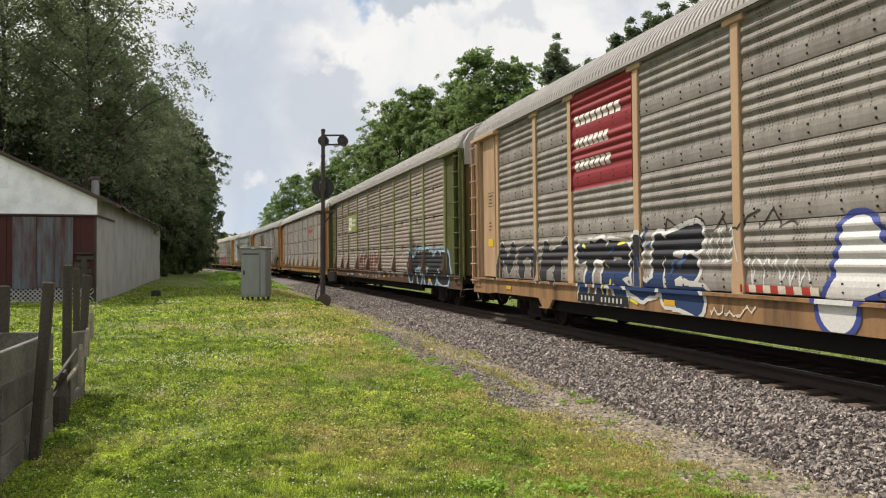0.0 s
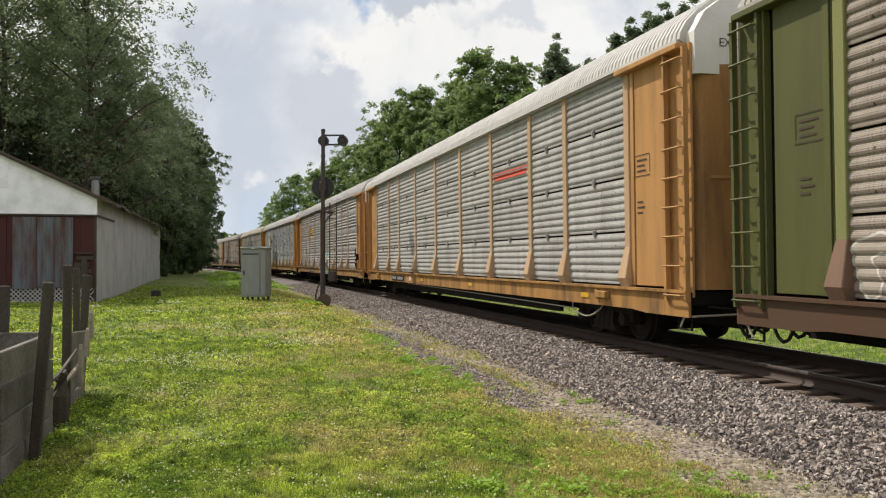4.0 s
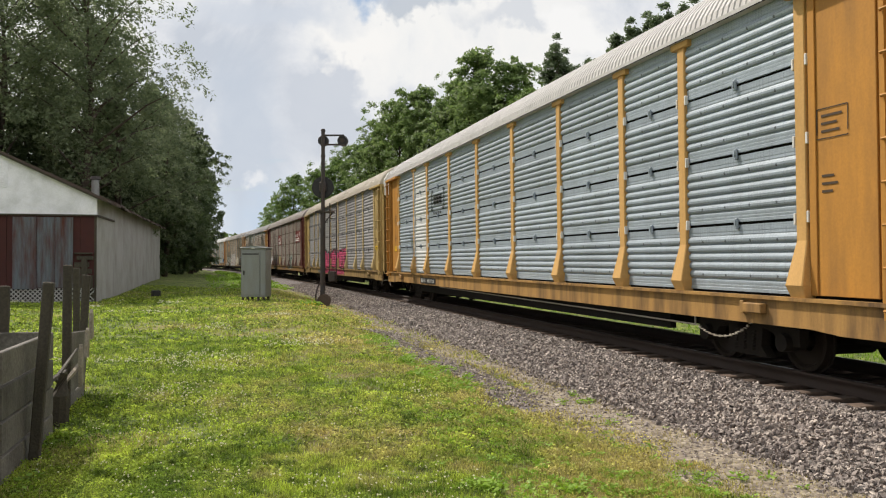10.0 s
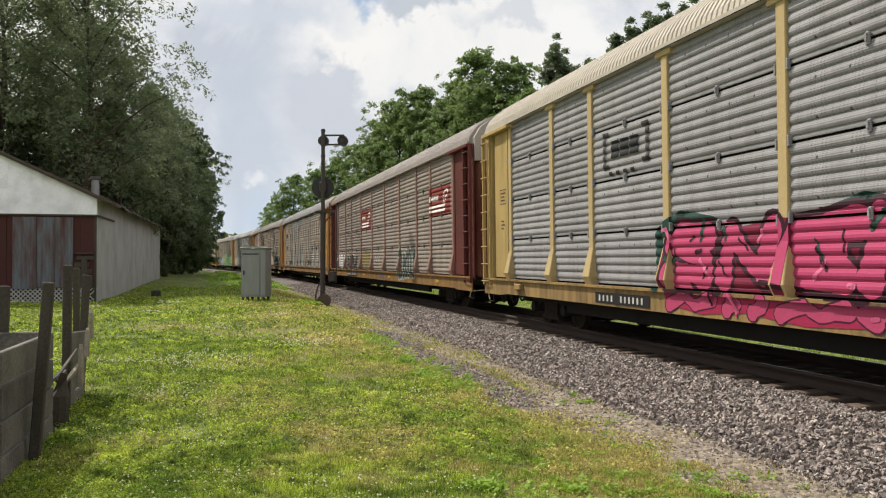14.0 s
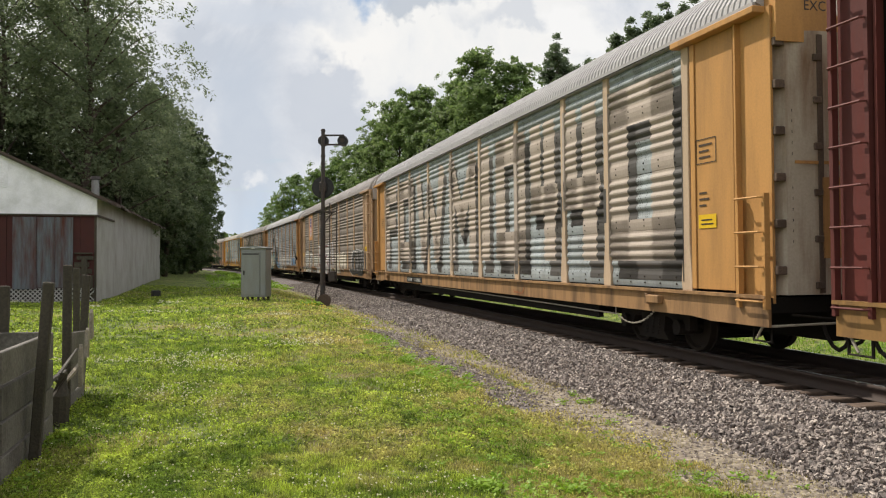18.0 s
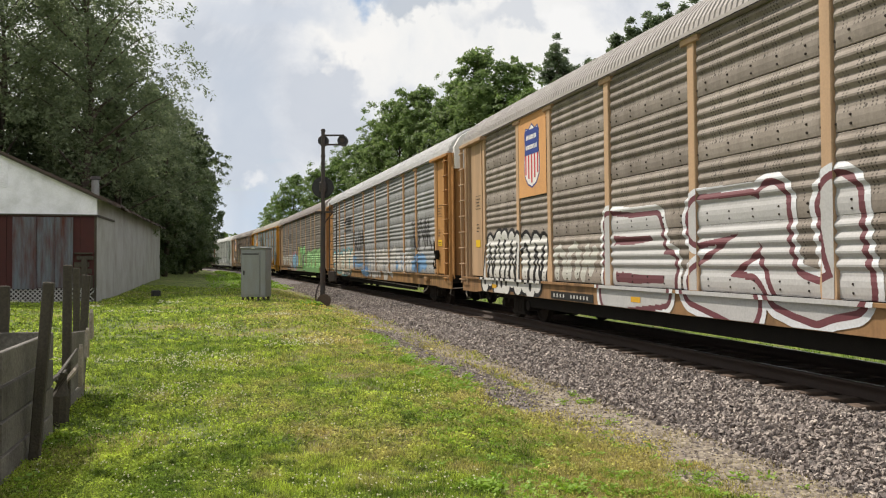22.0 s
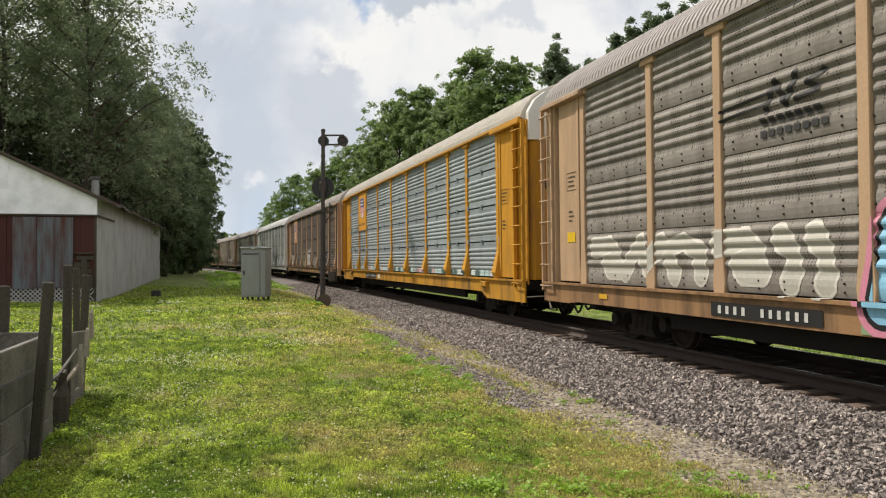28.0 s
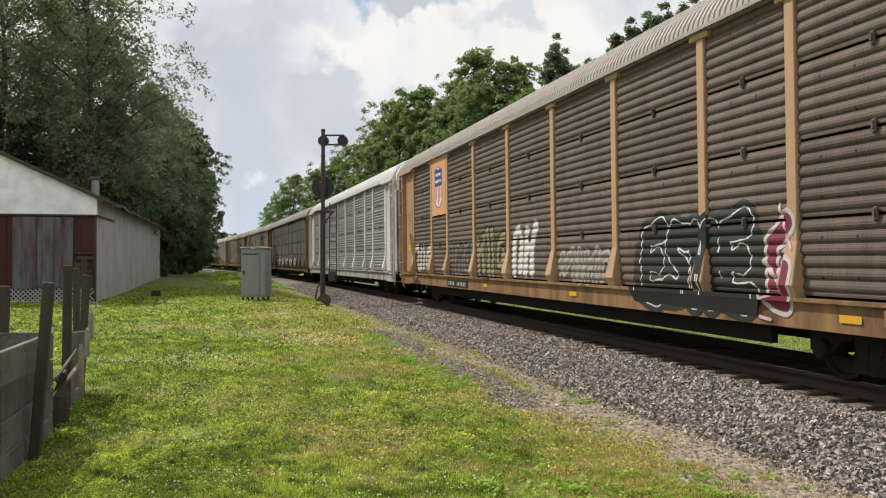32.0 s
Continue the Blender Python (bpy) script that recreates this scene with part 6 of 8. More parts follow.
def clover_leaves():
    """Small broad leaves lying at all tilts between the blades."""
    vs, n0 = [], 0
    for d0, d1, count, size in ((3.4, 7, 110000, 0.0085), (7, 14, 100000, 0.015), (14, 34, 70000, 0.034)):
        x, y, d = field_points(RNG, d0, d1, count)
        ok = on_lawn(x, y, RNG)
        x, y = x[ok], y[ok]
        ok = patch(x, y, 0.8, 2.0) + 0.7 * patch(x, y, 2.6, 3.0) + 0.5 * RNG.random(len(x)) > 0.16
        x, y = x[ok], y[ok]
        n = len(x)
        z = heights(x, y) + 0.012 + 0.045 * RNG.random(n)
        nrm = RNG.normal(size=(n, 3)) * 0.55 + np.array([0, 0, 1.0])
        nrm /= np.linalg.norm(nrm, axis=1)[:, None]
        a = np.cross(nrm, RNG.normal(size=(n, 3)))
        a /= np.linalg.norm(a, axis=1)[:, None]
        b = np.cross(nrm, a)
        r = (size * (0.6 + 0.8 * RNG.random(n)))[:, None]
        p = np.stack([x, y, z], 1)
        vs.append(np.stack([p - a * r, p + b * r * 0.8, p + a * r, p - b * r * 0.8], 1).reshape(-1, 3))
    v = np.concatenate(vs)
    tagged(new("clover_leaves", mesh_of("clover_leaves", v, np.arange(len(v)).reshape(-1, 4).tolist(), M["clover_leaf"])), "small round clover and weed leaves in the lawn", "lawn plants", kind="stuff")


clover_leaves()


# ---- ballast stones and ties ----
def stones(name, label, mat, seed, count, spot, size):
    """Loose angular stones, one mesh."""
    rng = np.random.default_rng(seed)
    rough = np.array([(-1, -1, -1), (1, -1, -1), (1, 1, -1), (-1, 1, -1), (-1, -1, 1), (1, -1, 1), (1, 1, 1), (-1, 1, 1)]) * 0.78
    tri = np.array([(0, 2, 1), (0, 3, 2), (4, 5, 6), (4, 6, 7), (0, 1, 5), (0, 5, 4), (1, 2, 6), (1, 6, 5), (2, 3, 7), (2, 7, 6), (3, 0, 4), (3, 4, 7)])
    pos, r = spot(rng, count)
    n = len(pos)
    v = rough[None] * (0.45 + 0.75 * rng.random((n, 8, 1))) + 0.22 * rng.normal(size=(n, 8, 3))
    ax = rng.normal(size=(n, 3))
    ax /= np.linalg.norm(ax, axis=1)[:, None]
    v = v * (0.5 + 0.8 * rng.random((n, 1, 3)))
    th = rng.random(n) * math.tau
    c, s_ = np.cos(th)[:, None, None], np.sin(th)[:, None, None]
    k = ax[:, None, :]
    v = v * c + np.cross(np.broadcast_to(k, v.shape), v) * s_ + k * (v * k).sum(2, keepdims=True) * (1 - c)
    v = v * (size * r)[:, None, None] + pos[:, None, :]
    f = (np.arange(n)[:, None, None] * 8 + tri[None]).reshape(-1, 3)
    ob = new(name, mesh_of(name, v.reshape(-1, 3), f.tolist(), mat))
    return tagged(ob, label, "ballast", kind="stuff")


BED_LAT, BED_Z = [0.9, 1.3, 1.8, 2.3, 2.9, 3.4, 3.9], [-0.25, -0.24, -0.225, -0.26, -0.335, -0.40, -0.45]


def shoulder(rng, count):
    s = 0.5 + 60 * rng.random(count) ** 1.9
    lat = 1.27 + 2.1 * rng.random(count) + 0.35 * np.abs(rng.normal(size=count)) * (rng.random(count) < 0.25)
    th = BEND * s
    x = TRACK_X - (1 - np.cos(th)) / BEND - lat * np.cos(th)
    y = np.sin(th) / BEND - lat * np.sin(th)
    z = np.interp(lat, BED_LAT, BED_Z) + 0.012 + 0.03 * rng.random(count)
    r = 0.5 + 0.7 * rng.random(count) ** 1.5 + s * 0.011
    return np.stack([x, y, z], 1), r


stones("ballast_stones", "loose angular grey and purplish ballast stones", M["ballast"], 3, 66000, shoulder, 0.0275)


def verge_spots(rng, count):
    s = 0.5 + 30 * rng.random(count) ** 1.3
    lat = 3.0 + 1.5 * rng.random(count) ** 1.4
    strip = (rng.random(count) < 0.3)
    s = np.where(strip, 9.8 + 10.5 * rng.random(count), s)
    lat = np.where(strip, 4.55 + 0.22 * rng.normal(size=count) + 0.25 * np.sin(s * 0.9), lat)
    x, y = [], []
    for a, l in zip(s, lat):
        p = track(a, l)
        x.append(p[0])
        y.append(p[1])
    z = np.array([max(ground_z(a, b), float(np.interp(l, BED_LAT, BED_Z))) for a, b, l in zip(x, y, lat)]) + 0.015
    return np.stack([np.array(x), np.array(y), z], 1), np.where(strip, 0.9, 0.45) + 0.4 * rng.random(count)


stones("verge_gravel", "small pale and grey gravel scattered along the verge", M["ballast"], 5, 20000, verge_spots, 0.019)


def build_ties():
    rng = random.Random(2)
    bed = thing("tie_row", "old dark wooden railway ties under the rails", "railway ties", kind="structure")
    meshes = []
    for k in range(5):
        s = Shape().box(-1.30 + rng.uniform(-0.06, 0.06), 1.30, -0.115, 0.115, -0.17, 0.0, 0.012)
        meshes.append(s.mesh("tie", M["tie"]))
    rest = Shape()
    for i in range(620):
        s = -8 + 0.52 * i
        x, y, th = track(s)
        z = -0.185 + rng.uniform(-0.008, 0.006)
        if 14 <= i < 300:
            part("tie", meshes[i % 5], parent=bed, at=pose(x, y, z, 0, -math.degrees(CANT), math.degrees(th) + rng.uniform(-0.6, 0.6)))
        else:
            rest.box(-1.30, 1.30, -0.115, 0.115, -0.17, 0.0, 0.0, pose(x, y, z, 0, -math.degrees(CANT), math.degrees(th)))
    tagged(part("distant_ties", rest, M["tie"], bed), kind="stuff")


build_ties()


# ---- signs, marks and graffiti on the cars ----
# places on a car's side: a runs towards the camera from the car's middle, z is the height over the rail
PAINTS = {}


def coat(rgb, dirt=0.25):
    key = tuple(rgb)
    if key not in PAINTS:
        PAINTS[key] = surface("coat_%d" % len(PAINTS), rgb, 0.6, 0.0, stain=tuple(c * 0.6 + 0.02 for c in rgb), stain_amt=dirt, scale=3.0, grain=30, grain_amt=0.1, bump=0.03, gloss=0.2)
    return PAINTS[key]


def lay(i, name, polys, rgb, proud=0.004, label="", plate=None):
    """Lays flat polygons of (a, z) as a coat of paint over a car's ribs and posts."""
    kind = CARS[i]["kind"]
    bm = bmesh.new()
    for poly in polys:
        try:
            bm.faces.new([bm.verts.new((0.0, -a, z)) for a, z in poly])
        except ValueError:
            pass
    for z, up in ((0.67, True), (4.79, False)):
        bmesh.ops.bisect_plane(bm, geom=bm.verts[:] + bm.edges[:] + bm.faces[:], plane_co=(0, 0, z), plane_no=(0, 0, 1), dist=1e-5, clear_inner=up, clear_outer=not up)
    if not bm.faces:
        bm.free()
        return None
    zs = [v.co.z for v in bm.verts]
    ys = [v.co.y for v in bm.verts]
    cuts = [0.98, 0.985, ROW_Z0]
    for r in range(4):
        cuts += [ROW_Z0 + r * ROW_H + p[0] for p in profile(kind)]
    cuts += [1.18, 1.45, 1.72]
    for z in cuts:
        if min(zs) + 1e-3 < z < max(zs) - 1e-3:
            bmesh.ops.bisect_plane(bm, geom=bm.verts[:] + bm.edges[:] + bm.faces[:], plane_co=(0, 0, z), plane_no=(0, 0, 1), dist=1e-5)
    for p in POSTS:
        for d in (-0.106, -0.10, 0.10, 0.106):
            if min(ys) < p + d < max(ys):
                bmesh.ops.bisect_plane(bm, geom=bm.verts[:] + bm.edges[:] + bm.faces[:], plane_co=(0, p + d, 0), plane_no=(0, 1, 0), dist=1e-5)
    if kind != "wave" and not plate:
        gone = []
        for f in bm.faces:
            c = f.calc_center_median()
            r = (c.z - ROW_Z0) % ROW_H
            if c.z > ROW_Z0 and (r < 0.019 or r > ROW_H - 0.017) and min(abs(c.y - p) for p in POSTS) > 0.1:
                gone.append(f)
        bmesh.ops.delete(bm, geom=gone, context="FACES")
    for v in bm.verts:
        v.co.x = -((plate if plate else side_out(kind, v.co.y, v.co.z, i in FLAT_FOOT)) + proud)
    bmesh.ops.recalc_face_normals(bm, faces=bm.faces)
    me = bpy.data.meshes.new(name)
    bm.to_mesh(me)
    bm.free()
    me.materials.append(coat(rgb))
    return part(name, me, parent=cars[i], label=label)


def rect(a0, a1, z0, z1):
    return [(a0, z0), (a1, z0), (a1, z1), (a0, z1)]


def ribbon(points, width):
    """Quads along a line, with round ends."""
    out = []
    for (a, b), (c, d) in zip(points, points[1:]):
        L = math.hypot(c - a, d - b) or 1e-6
        nx, nz = -(d - b) / L * width / 2, (c - a) / L * width / 2
        out.append([(a - nx, b - nz), (c - nx, d - nz), (c + nx, d + nz), (a + nx, b + nz)])
    for a, b in points:
        out.append([(a + width / 2 * math.cos(k * math.tau / 8), b + width / 2 * math.sin(k * math.tau / 8)) for k in range(8)])
    return out


STROKES = {                            # letters, and plain bent strokes for what cannot be read
    "0": [[(0.15, 0.05), (0.1, 0.8), (0.5, 1), (0.85, 0.7), (0.8, 0.1)]],
    "1": [[(0.2, 0), (0.35, 0.55), (0.2, 1)], [(0.75, 1), (0.8, 0.4), (0.7, 0)]],
    "2": [[(0.05, 0.9), (0.6, 1), (0.85, 0.65), (0.45, 0.3), (0.6, 0), (0.95, 0.05)]],
    "3": [[(0.1, 0), (0.15, 0.9)], [(0.15, 0.5), (0.7, 0.7), (0.75, 0)], [(0.7, 0.7), (0.95, 1)]],
    "4": [[(0.05, 0), (0.35, 1), (0.62, 0.15), (0.95, 0.9)]],
    "5": [[(0.9, 0.95), (0.3, 0.75), (0.2, 0.15), (0.8, 0.05), (0.85, 0.45)]],
    "A": [[(0.0, 0), (0.42, 1), (0.62, 1), (1.0, 0)], [(0.25, 0.32), (0.8, 0.32)]],
    "B": [[(0.08, 0), (0.05, 1), (0.75, 0.95), (0.8, 0.62), (0.2, 0.52)], [(0.2, 0.52), (0.95, 0.42), (0.92, 0.06), (0.08, 0)]],
    "C": [[(0.95, 0.85), (0.4, 1), (0.05, 0.6), (0.12, 0.12), (0.55, 0), (0.98, 0.16)]],
    "E": [[(0.95, 1), (0.1, 0.92), (0.05, 0.06), (0.98, 0)], [(0.1, 0.5), (0.75, 0.52)]],
    "F": [[(0.1, 0), (0.1, 0.95), (0.98, 1)], [(0.1, 0.5), (0.75, 0.52)]],
    "G": [[(0.95, 0.9), (0.3, 1), (0.05, 0.5), (0.25, 0.02), (0.95, 0.1), (0.92, 0.45), (0.55, 0.45)]],
    "H": [[(0.1, 0), (0.12, 1)], [(0.9, 0), (0.86, 1)], [(0.12, 0.5), (0.88, 0.52)]],
    "I": [[(0.5, 0), (0.5, 1)]],
    "K": [[(0.1, 0), (0.12, 1)], [(0.95, 1), (0.2, 0.48), (1.0, 0)]],
    "L": [[(0.15, 1), (0.1, 0.05), (0.95, 0.02)]],
    "M": [[(0.0, 0), (0.15, 1), (0.5, 0.4), (0.85, 1), (1.0, 0)]],
    "N": [[(0.08, 0), (0.12, 1), (0.85, 0.05), (0.92, 1)]],
    "O": [[(0.5, 1), (0.06, 0.72), (0.08, 0.2), (0.5, 0), (0.94, 0.25), (0.92, 0.75), (0.5, 1)]],
    "P": [[(0.1, 0), (0.1, 1), (0.85, 0.95), (0.88, 0.5), (0.15, 0.42)]],
    "R": [[(0.1, 0), (0.12, 1), (0.82, 0.95), (0.85, 0.58), (0.25, 0.48)], [(0.4, 0.5), (1.0, 0.0)]],
    "S": [[(0.92, 0.88), (0.3, 1), (0.06, 0.72), (0.85, 0.42), (0.8, 0.04), (0.05, 0.08)]],
    "T": [[(0.0, 0.92), (1.0, 1.0)], [(0.5, 0.95), (0.48, 0)]],
    "U": [[(0.08, 1), (0.1, 0.15), (0.5, 0), (0.9, 0.15), (0.92, 1)]],
    "W": [[(0.0, 1), (0.2, 0), (0.5, 0.65), (0.8, 0), (1.0, 1)]],
    "Y": [[(0.0, 1), (0.48, 0.5), (1.0, 1)], [(0.48, 0.5), (0.45, 0)]],
    "Z": [[(0.05, 0.95), (0.85, 1), (0.9, 0.7), (0.1, 0.15), (0.95, 0.0)]],
}


def field(segs, a, z):
    """Signed distance of places (a, z) on one height to fat strokes."""
    d = np.full(len(a), 9.0)
    for x0, y0, x1, y1, r0, r1 in segs:
        if z < min(y0, y1) - 0.75 or z > max(y0, y1) + 0.75:
            continue
        dx, dz = x1 - x0, y1 - y0
        t = np.clip(((a - x0) * dx + (z - y0) * dz) / (dx * dx + dz * dz + 1e-9), 0, 1)
        d = np.minimum(d, np.hypot(a - x0 - t * dx, z - y0 - t * dz) - (r0 + (r1 - r0) * t))
    return d


def closest(marks, at, a):
    """The place of the mark nearest to at, if it lies within reach, else that of at."""
    if len(marks):
        m = marks[np.argmin(np.abs(marks - at))]
        if abs(m - at) < 7:
            at = m
    return a[min(at, len(a) - 1)]


def spray(i, segs, box, layers, cells=()):
    """Sprays strokes on a car's side, row by row over its ribs. layers: name, from, to, colour, label, kind."""
    kind, flat = CARS[i]["kind"], i in FLAT_FOOT
    a0, a1, z0, z1 = box
    z0, z1 = max(z0, 0.67), min(z1, 4.78)
    cuts = {0.98, ROW_Z0, 1.18, 1.72} | {ROW_Z0 + r * ROW_H + p[0] for r in range(4) for p in profile(kind)} | set(np.arange(z0, z1, 0.022))
    rows = [z0] + sorted(z for z in cuts if z0 + 0.004 < z < z1 - 0.004) + [z1]
    a = np.arange(a0, a1, 0.012)
    edges = sorted(-p + e for p in POSTS for e in (-0.1, 0.1))
    out = [[([], []) for _ in range(len(cells) + 1)] for _ in layers]
    edges = sorted(edges + list(cells))
    d_top = None
    for zb, zt in zip(rows, rows[1:]):
        zm = (zb + zt) / 2
        r = (zm - ROW_Z0) % ROW_H
        seam = kind != "wave" and zm > ROW_Z0 and (r < 0.019 or r > ROW_H - 0.017)
        d = field(segs, a, zm)
        d_low = d_top if d_top is not None else field(segs, a, zb)
        d_top = field(segs, a, zt)
        for (name, lo, hi, rgb, label, tag), cell in zip(layers, out):
            k, kb, kt = (np.flatnonzero(np.diff(np.concatenate([[0], ((e >= lo) & (e < hi)).astype(int), [0]]))) for e in (d, d_low, d_top))
            for s_, e_ in zip(k[::2], k[1::2]):
                x0, x1 = a[s_], a[min(e_, len(a) - 1)]
                stops = [x0] + [q for q in edges if x0 + 0.004 < q < x1 - 0.004] + [x1]
                for p, q in zip(stops, stops[1:]):
                    y = -(p + q) / 2
                    if seam and min(abs(y - w) for w in POSTS) > 0.1:
                        continue
                    ob, ot = side_out(kind, y, zb + 1e-4, flat) + 0.005, side_out(kind, y, zt - 1e-4, flat) + 0.005
                    v, f = cell[sum(c < -y for c in cells) if name == "graffiti" else 0]
                    n = len(v)
                    pb, qb, pt, qt = p, q, p, q
                    if p == x0:
                        pb, pt = (closest(kk[::2], s_, a) for kk in (kb, kt))
                    if q == x1:
                        qb, qt = (closest(kk[1::2], e_, a) for kk in (kb, kt))
                    v += [(-ob, -pb, zb), (-ob, -qb, zb), (-ot, -qt, zt), (-ot, -pt, zt)]
                    f.append((n, n + 1, n + 2, n + 3))
    for (name, lo, hi, rgb, label, tag), v, f in [(l, *c) for l, cell in zip(layers, out) for c in cell]:
        if f:
            ob = part(name, mesh_of(name, v, f, coat(rgb)), parent=cars[i], label=label)
            if tag:
                tagged(ob, kind=tag)


def throw_up(i, a0, a1, z0, z1, word, fill, line, seed, weight=0.30, halo=None, accents=(), label="graffiti", edge=0.06, low=None):
    """Sprayed letters with swelling strokes in an outline, with a thin cloud behind; low is a height and the colour below it."""
    rng = random.Random(seed)
    count = len(word)
    w, h = (a1 - a0) / count, z1 - z0
    th = max(0.06, min(weight * 0.74 * min(w, h), 0.50))
    segs = []
    for k, ch in enumerate(word):
        ca, lean = a0 + (k + 0.5) * w, rng.uniform(-0.16, 0.20)
        up, dn = rng.uniform(-0.10, 0.04) * h, rng.uniform(-0.04, 0.07) * h
        for st in STROKES[ch]:
            pts = []
            for (x, y), (x2, y2) in zip(st, st[1:]):
                for q in (0.0, 0.5):
                    pts.append((x + (x2 - x) * q + 0.03 * math.sin(q * 6 + k), y + (y2 - y) * q + 0.02 * math.sin(q * 9 + seed)))
            pts.append(st[-1])
            l = [(ca + (x - 0.5) * (w * 1.02 - th * 0.7) + lean * (z - 0.5) * w, z0 + dn + th * 0.5 + z * (h - th + up - dn)) for x, z in pts]
            n = len(l) - 1
            for m, (p, q) in enumerate(zip(l, l[1:])):
                ra, rb = (th * (0.62 - 0.22 * math.sin(math.pi * (m + e) / n)) for e in (0, 1))
                segs.append((*p, *q, ra, rb))
    layers = [("graffiti", -1.0, 0.0, fill, label, "stuff"), ("graffiti_outline", 0.0, edge, line, "outline of the graffiti", "stuff")]
    if halo:
        layers.append(("graffiti_cloud", edge, edge + 0.09, halo, "thin sprayed cloud behind the graffiti", "stuff"))
    cells, wide = [a0 + w * k for k in range(1, count)], (a0 - 0.5, a1 + 0.5)
    spray(i, segs, (*wide, low[0] if low else z0 - 0.3, z1 + 0.3), layers, cells)
    if low:
        spray(i, segs, (*wide, z0 - 0.3, low[0]), [("graffiti", -1.0, 0.0, low[1], label, "stuff")] + layers[1:], cells)
    for rgb, n in accents:
        spots = []
        for k in range(n):
            ca, cz = rng.uniform(a0, a1), rng.uniform(z0, z1 - 0.1)
            spots += ribbon([(ca, cz), (ca + rng.uniform(-0.25, 0.25), cz + rng.uniform(-0.25, 0.3))], rng.uniform(0.03, 0.08))
        tagged(lay(i, "graffiti_accent", spots, rgb, 0.011), kind="stuff")


def scrawl(i, a0, a1, z0, z1, rgb, width, seed, n=4, label="sprayed scrawl"):
    """A quick one-line tag of zigzags."""
    rng = random.Random(seed)
    segs = []
    for k in range(n):
        c0, c1 = a0 + (a1 - a0) * k / n, a0 + (a1 - a0) * (k + 1.1) / n
        pts = [(c0, rng.uniform(z0, z1))]
        for q in range(5):
            pts.append((c0 + (c1 - c0) * (q + rng.random()) / 5, z0 + (z1 - z0) * (rng.random() if q % 2 else rng.choice((0.05, 0.95)))))
        segs += [(*p, *q, width / 2, width / 2 * rng.uniform(0.6, 1.0)) for p, q in zip(pts, pts[1:])]
    spray(i, segs, (a0 - 0.2, a1 + 0.3, z0 - 0.1, z1 + 0.1), [("graffiti_scrawl", -1.0, 0.0, rgb, label, "stuff")])


def bars(i, a0, a1, z0, z1, count, rgb, name="lettering", gap=0.28, seed=0, label="", plate=None):
    """Plain bars in the place of a mark's letters."""
    rng = random.Random(seed)
    w = (a1 - a0) / count
    polys = []
    for k in range(count):
        a = a0 + k * w
        polys.append(rect(a, a + w * (1 - gap), z0, z1))
    tagged(lay(i, name, polys, rgb, 0.016, label, plate), kind="stuff")


def number_plate(i, a0, a1, z0=0.70, z1=0.90):
    lay(i, "number_plate", [rect(a0, a1, z0, z1)], (0.02, 0.02, 0.02), 0.008, "black reporting mark panel with plain white bars")
    w = a1 - a0
    bars(i, a0 + 0.08 * w, a0 + 0.40 * w, z0 + 0.045, z1 - 0.045, 4, (0.5, 0.5, 0.48), gap=0.6)
    bars(i, a0 + 0.50 * w, a0 + 0.94 * w, z0 + 0.045, z1 - 0.045, 6, (0.5, 0.5, 0.48), gap=0.6)


def reflectors(i, rgb=(0.75, 0.38, 0.02)):
    for a in (-10.9, -3.3, 2.4, 9.9):
        lay(i, "reflector", [rect(a, a + 0.34, 0.78, 0.87)], rgb, 0.010, "yellow reflective strip")


def text_polys(body, a0, a1, z0, z1, bold=0.0):
    """Faces of a word in the built-in font, fitted into a box."""
    cu = bpy.data.curves.new("word", "FONT")
    cu.body, cu.offset, cu.resolution_u = body, bold, 2
    ob = bpy.data.objects.new("word", cu)
    scene.collection.objects.link(ob)
    dg = bpy.context.evaluated_depsgraph_get()
    me = bpy.data.meshes.new_from_object(ob.evaluated_get(dg))
    co = [v.co.copy() for v in me.vertices]
    polys = [[co[k] for k in p.vertices] for p in me.polygons]
    bpy.data.objects.remove(ob)
    bpy.data.meshes.remove(me)
    x0, x1 = min(c.x for c in co), max(c.x for c in co)
    y0, y1 = min(c.y for c in co), max(c.y for c in co)
    return [[(a0 + (c.x - x0) / (x1 - x0) * (a1 - a0), z0 + (c.y - y0) / (y1 - y0) * (z1 - z0)) for c in p] for p in polys]


PLATE = WALL + 0.052


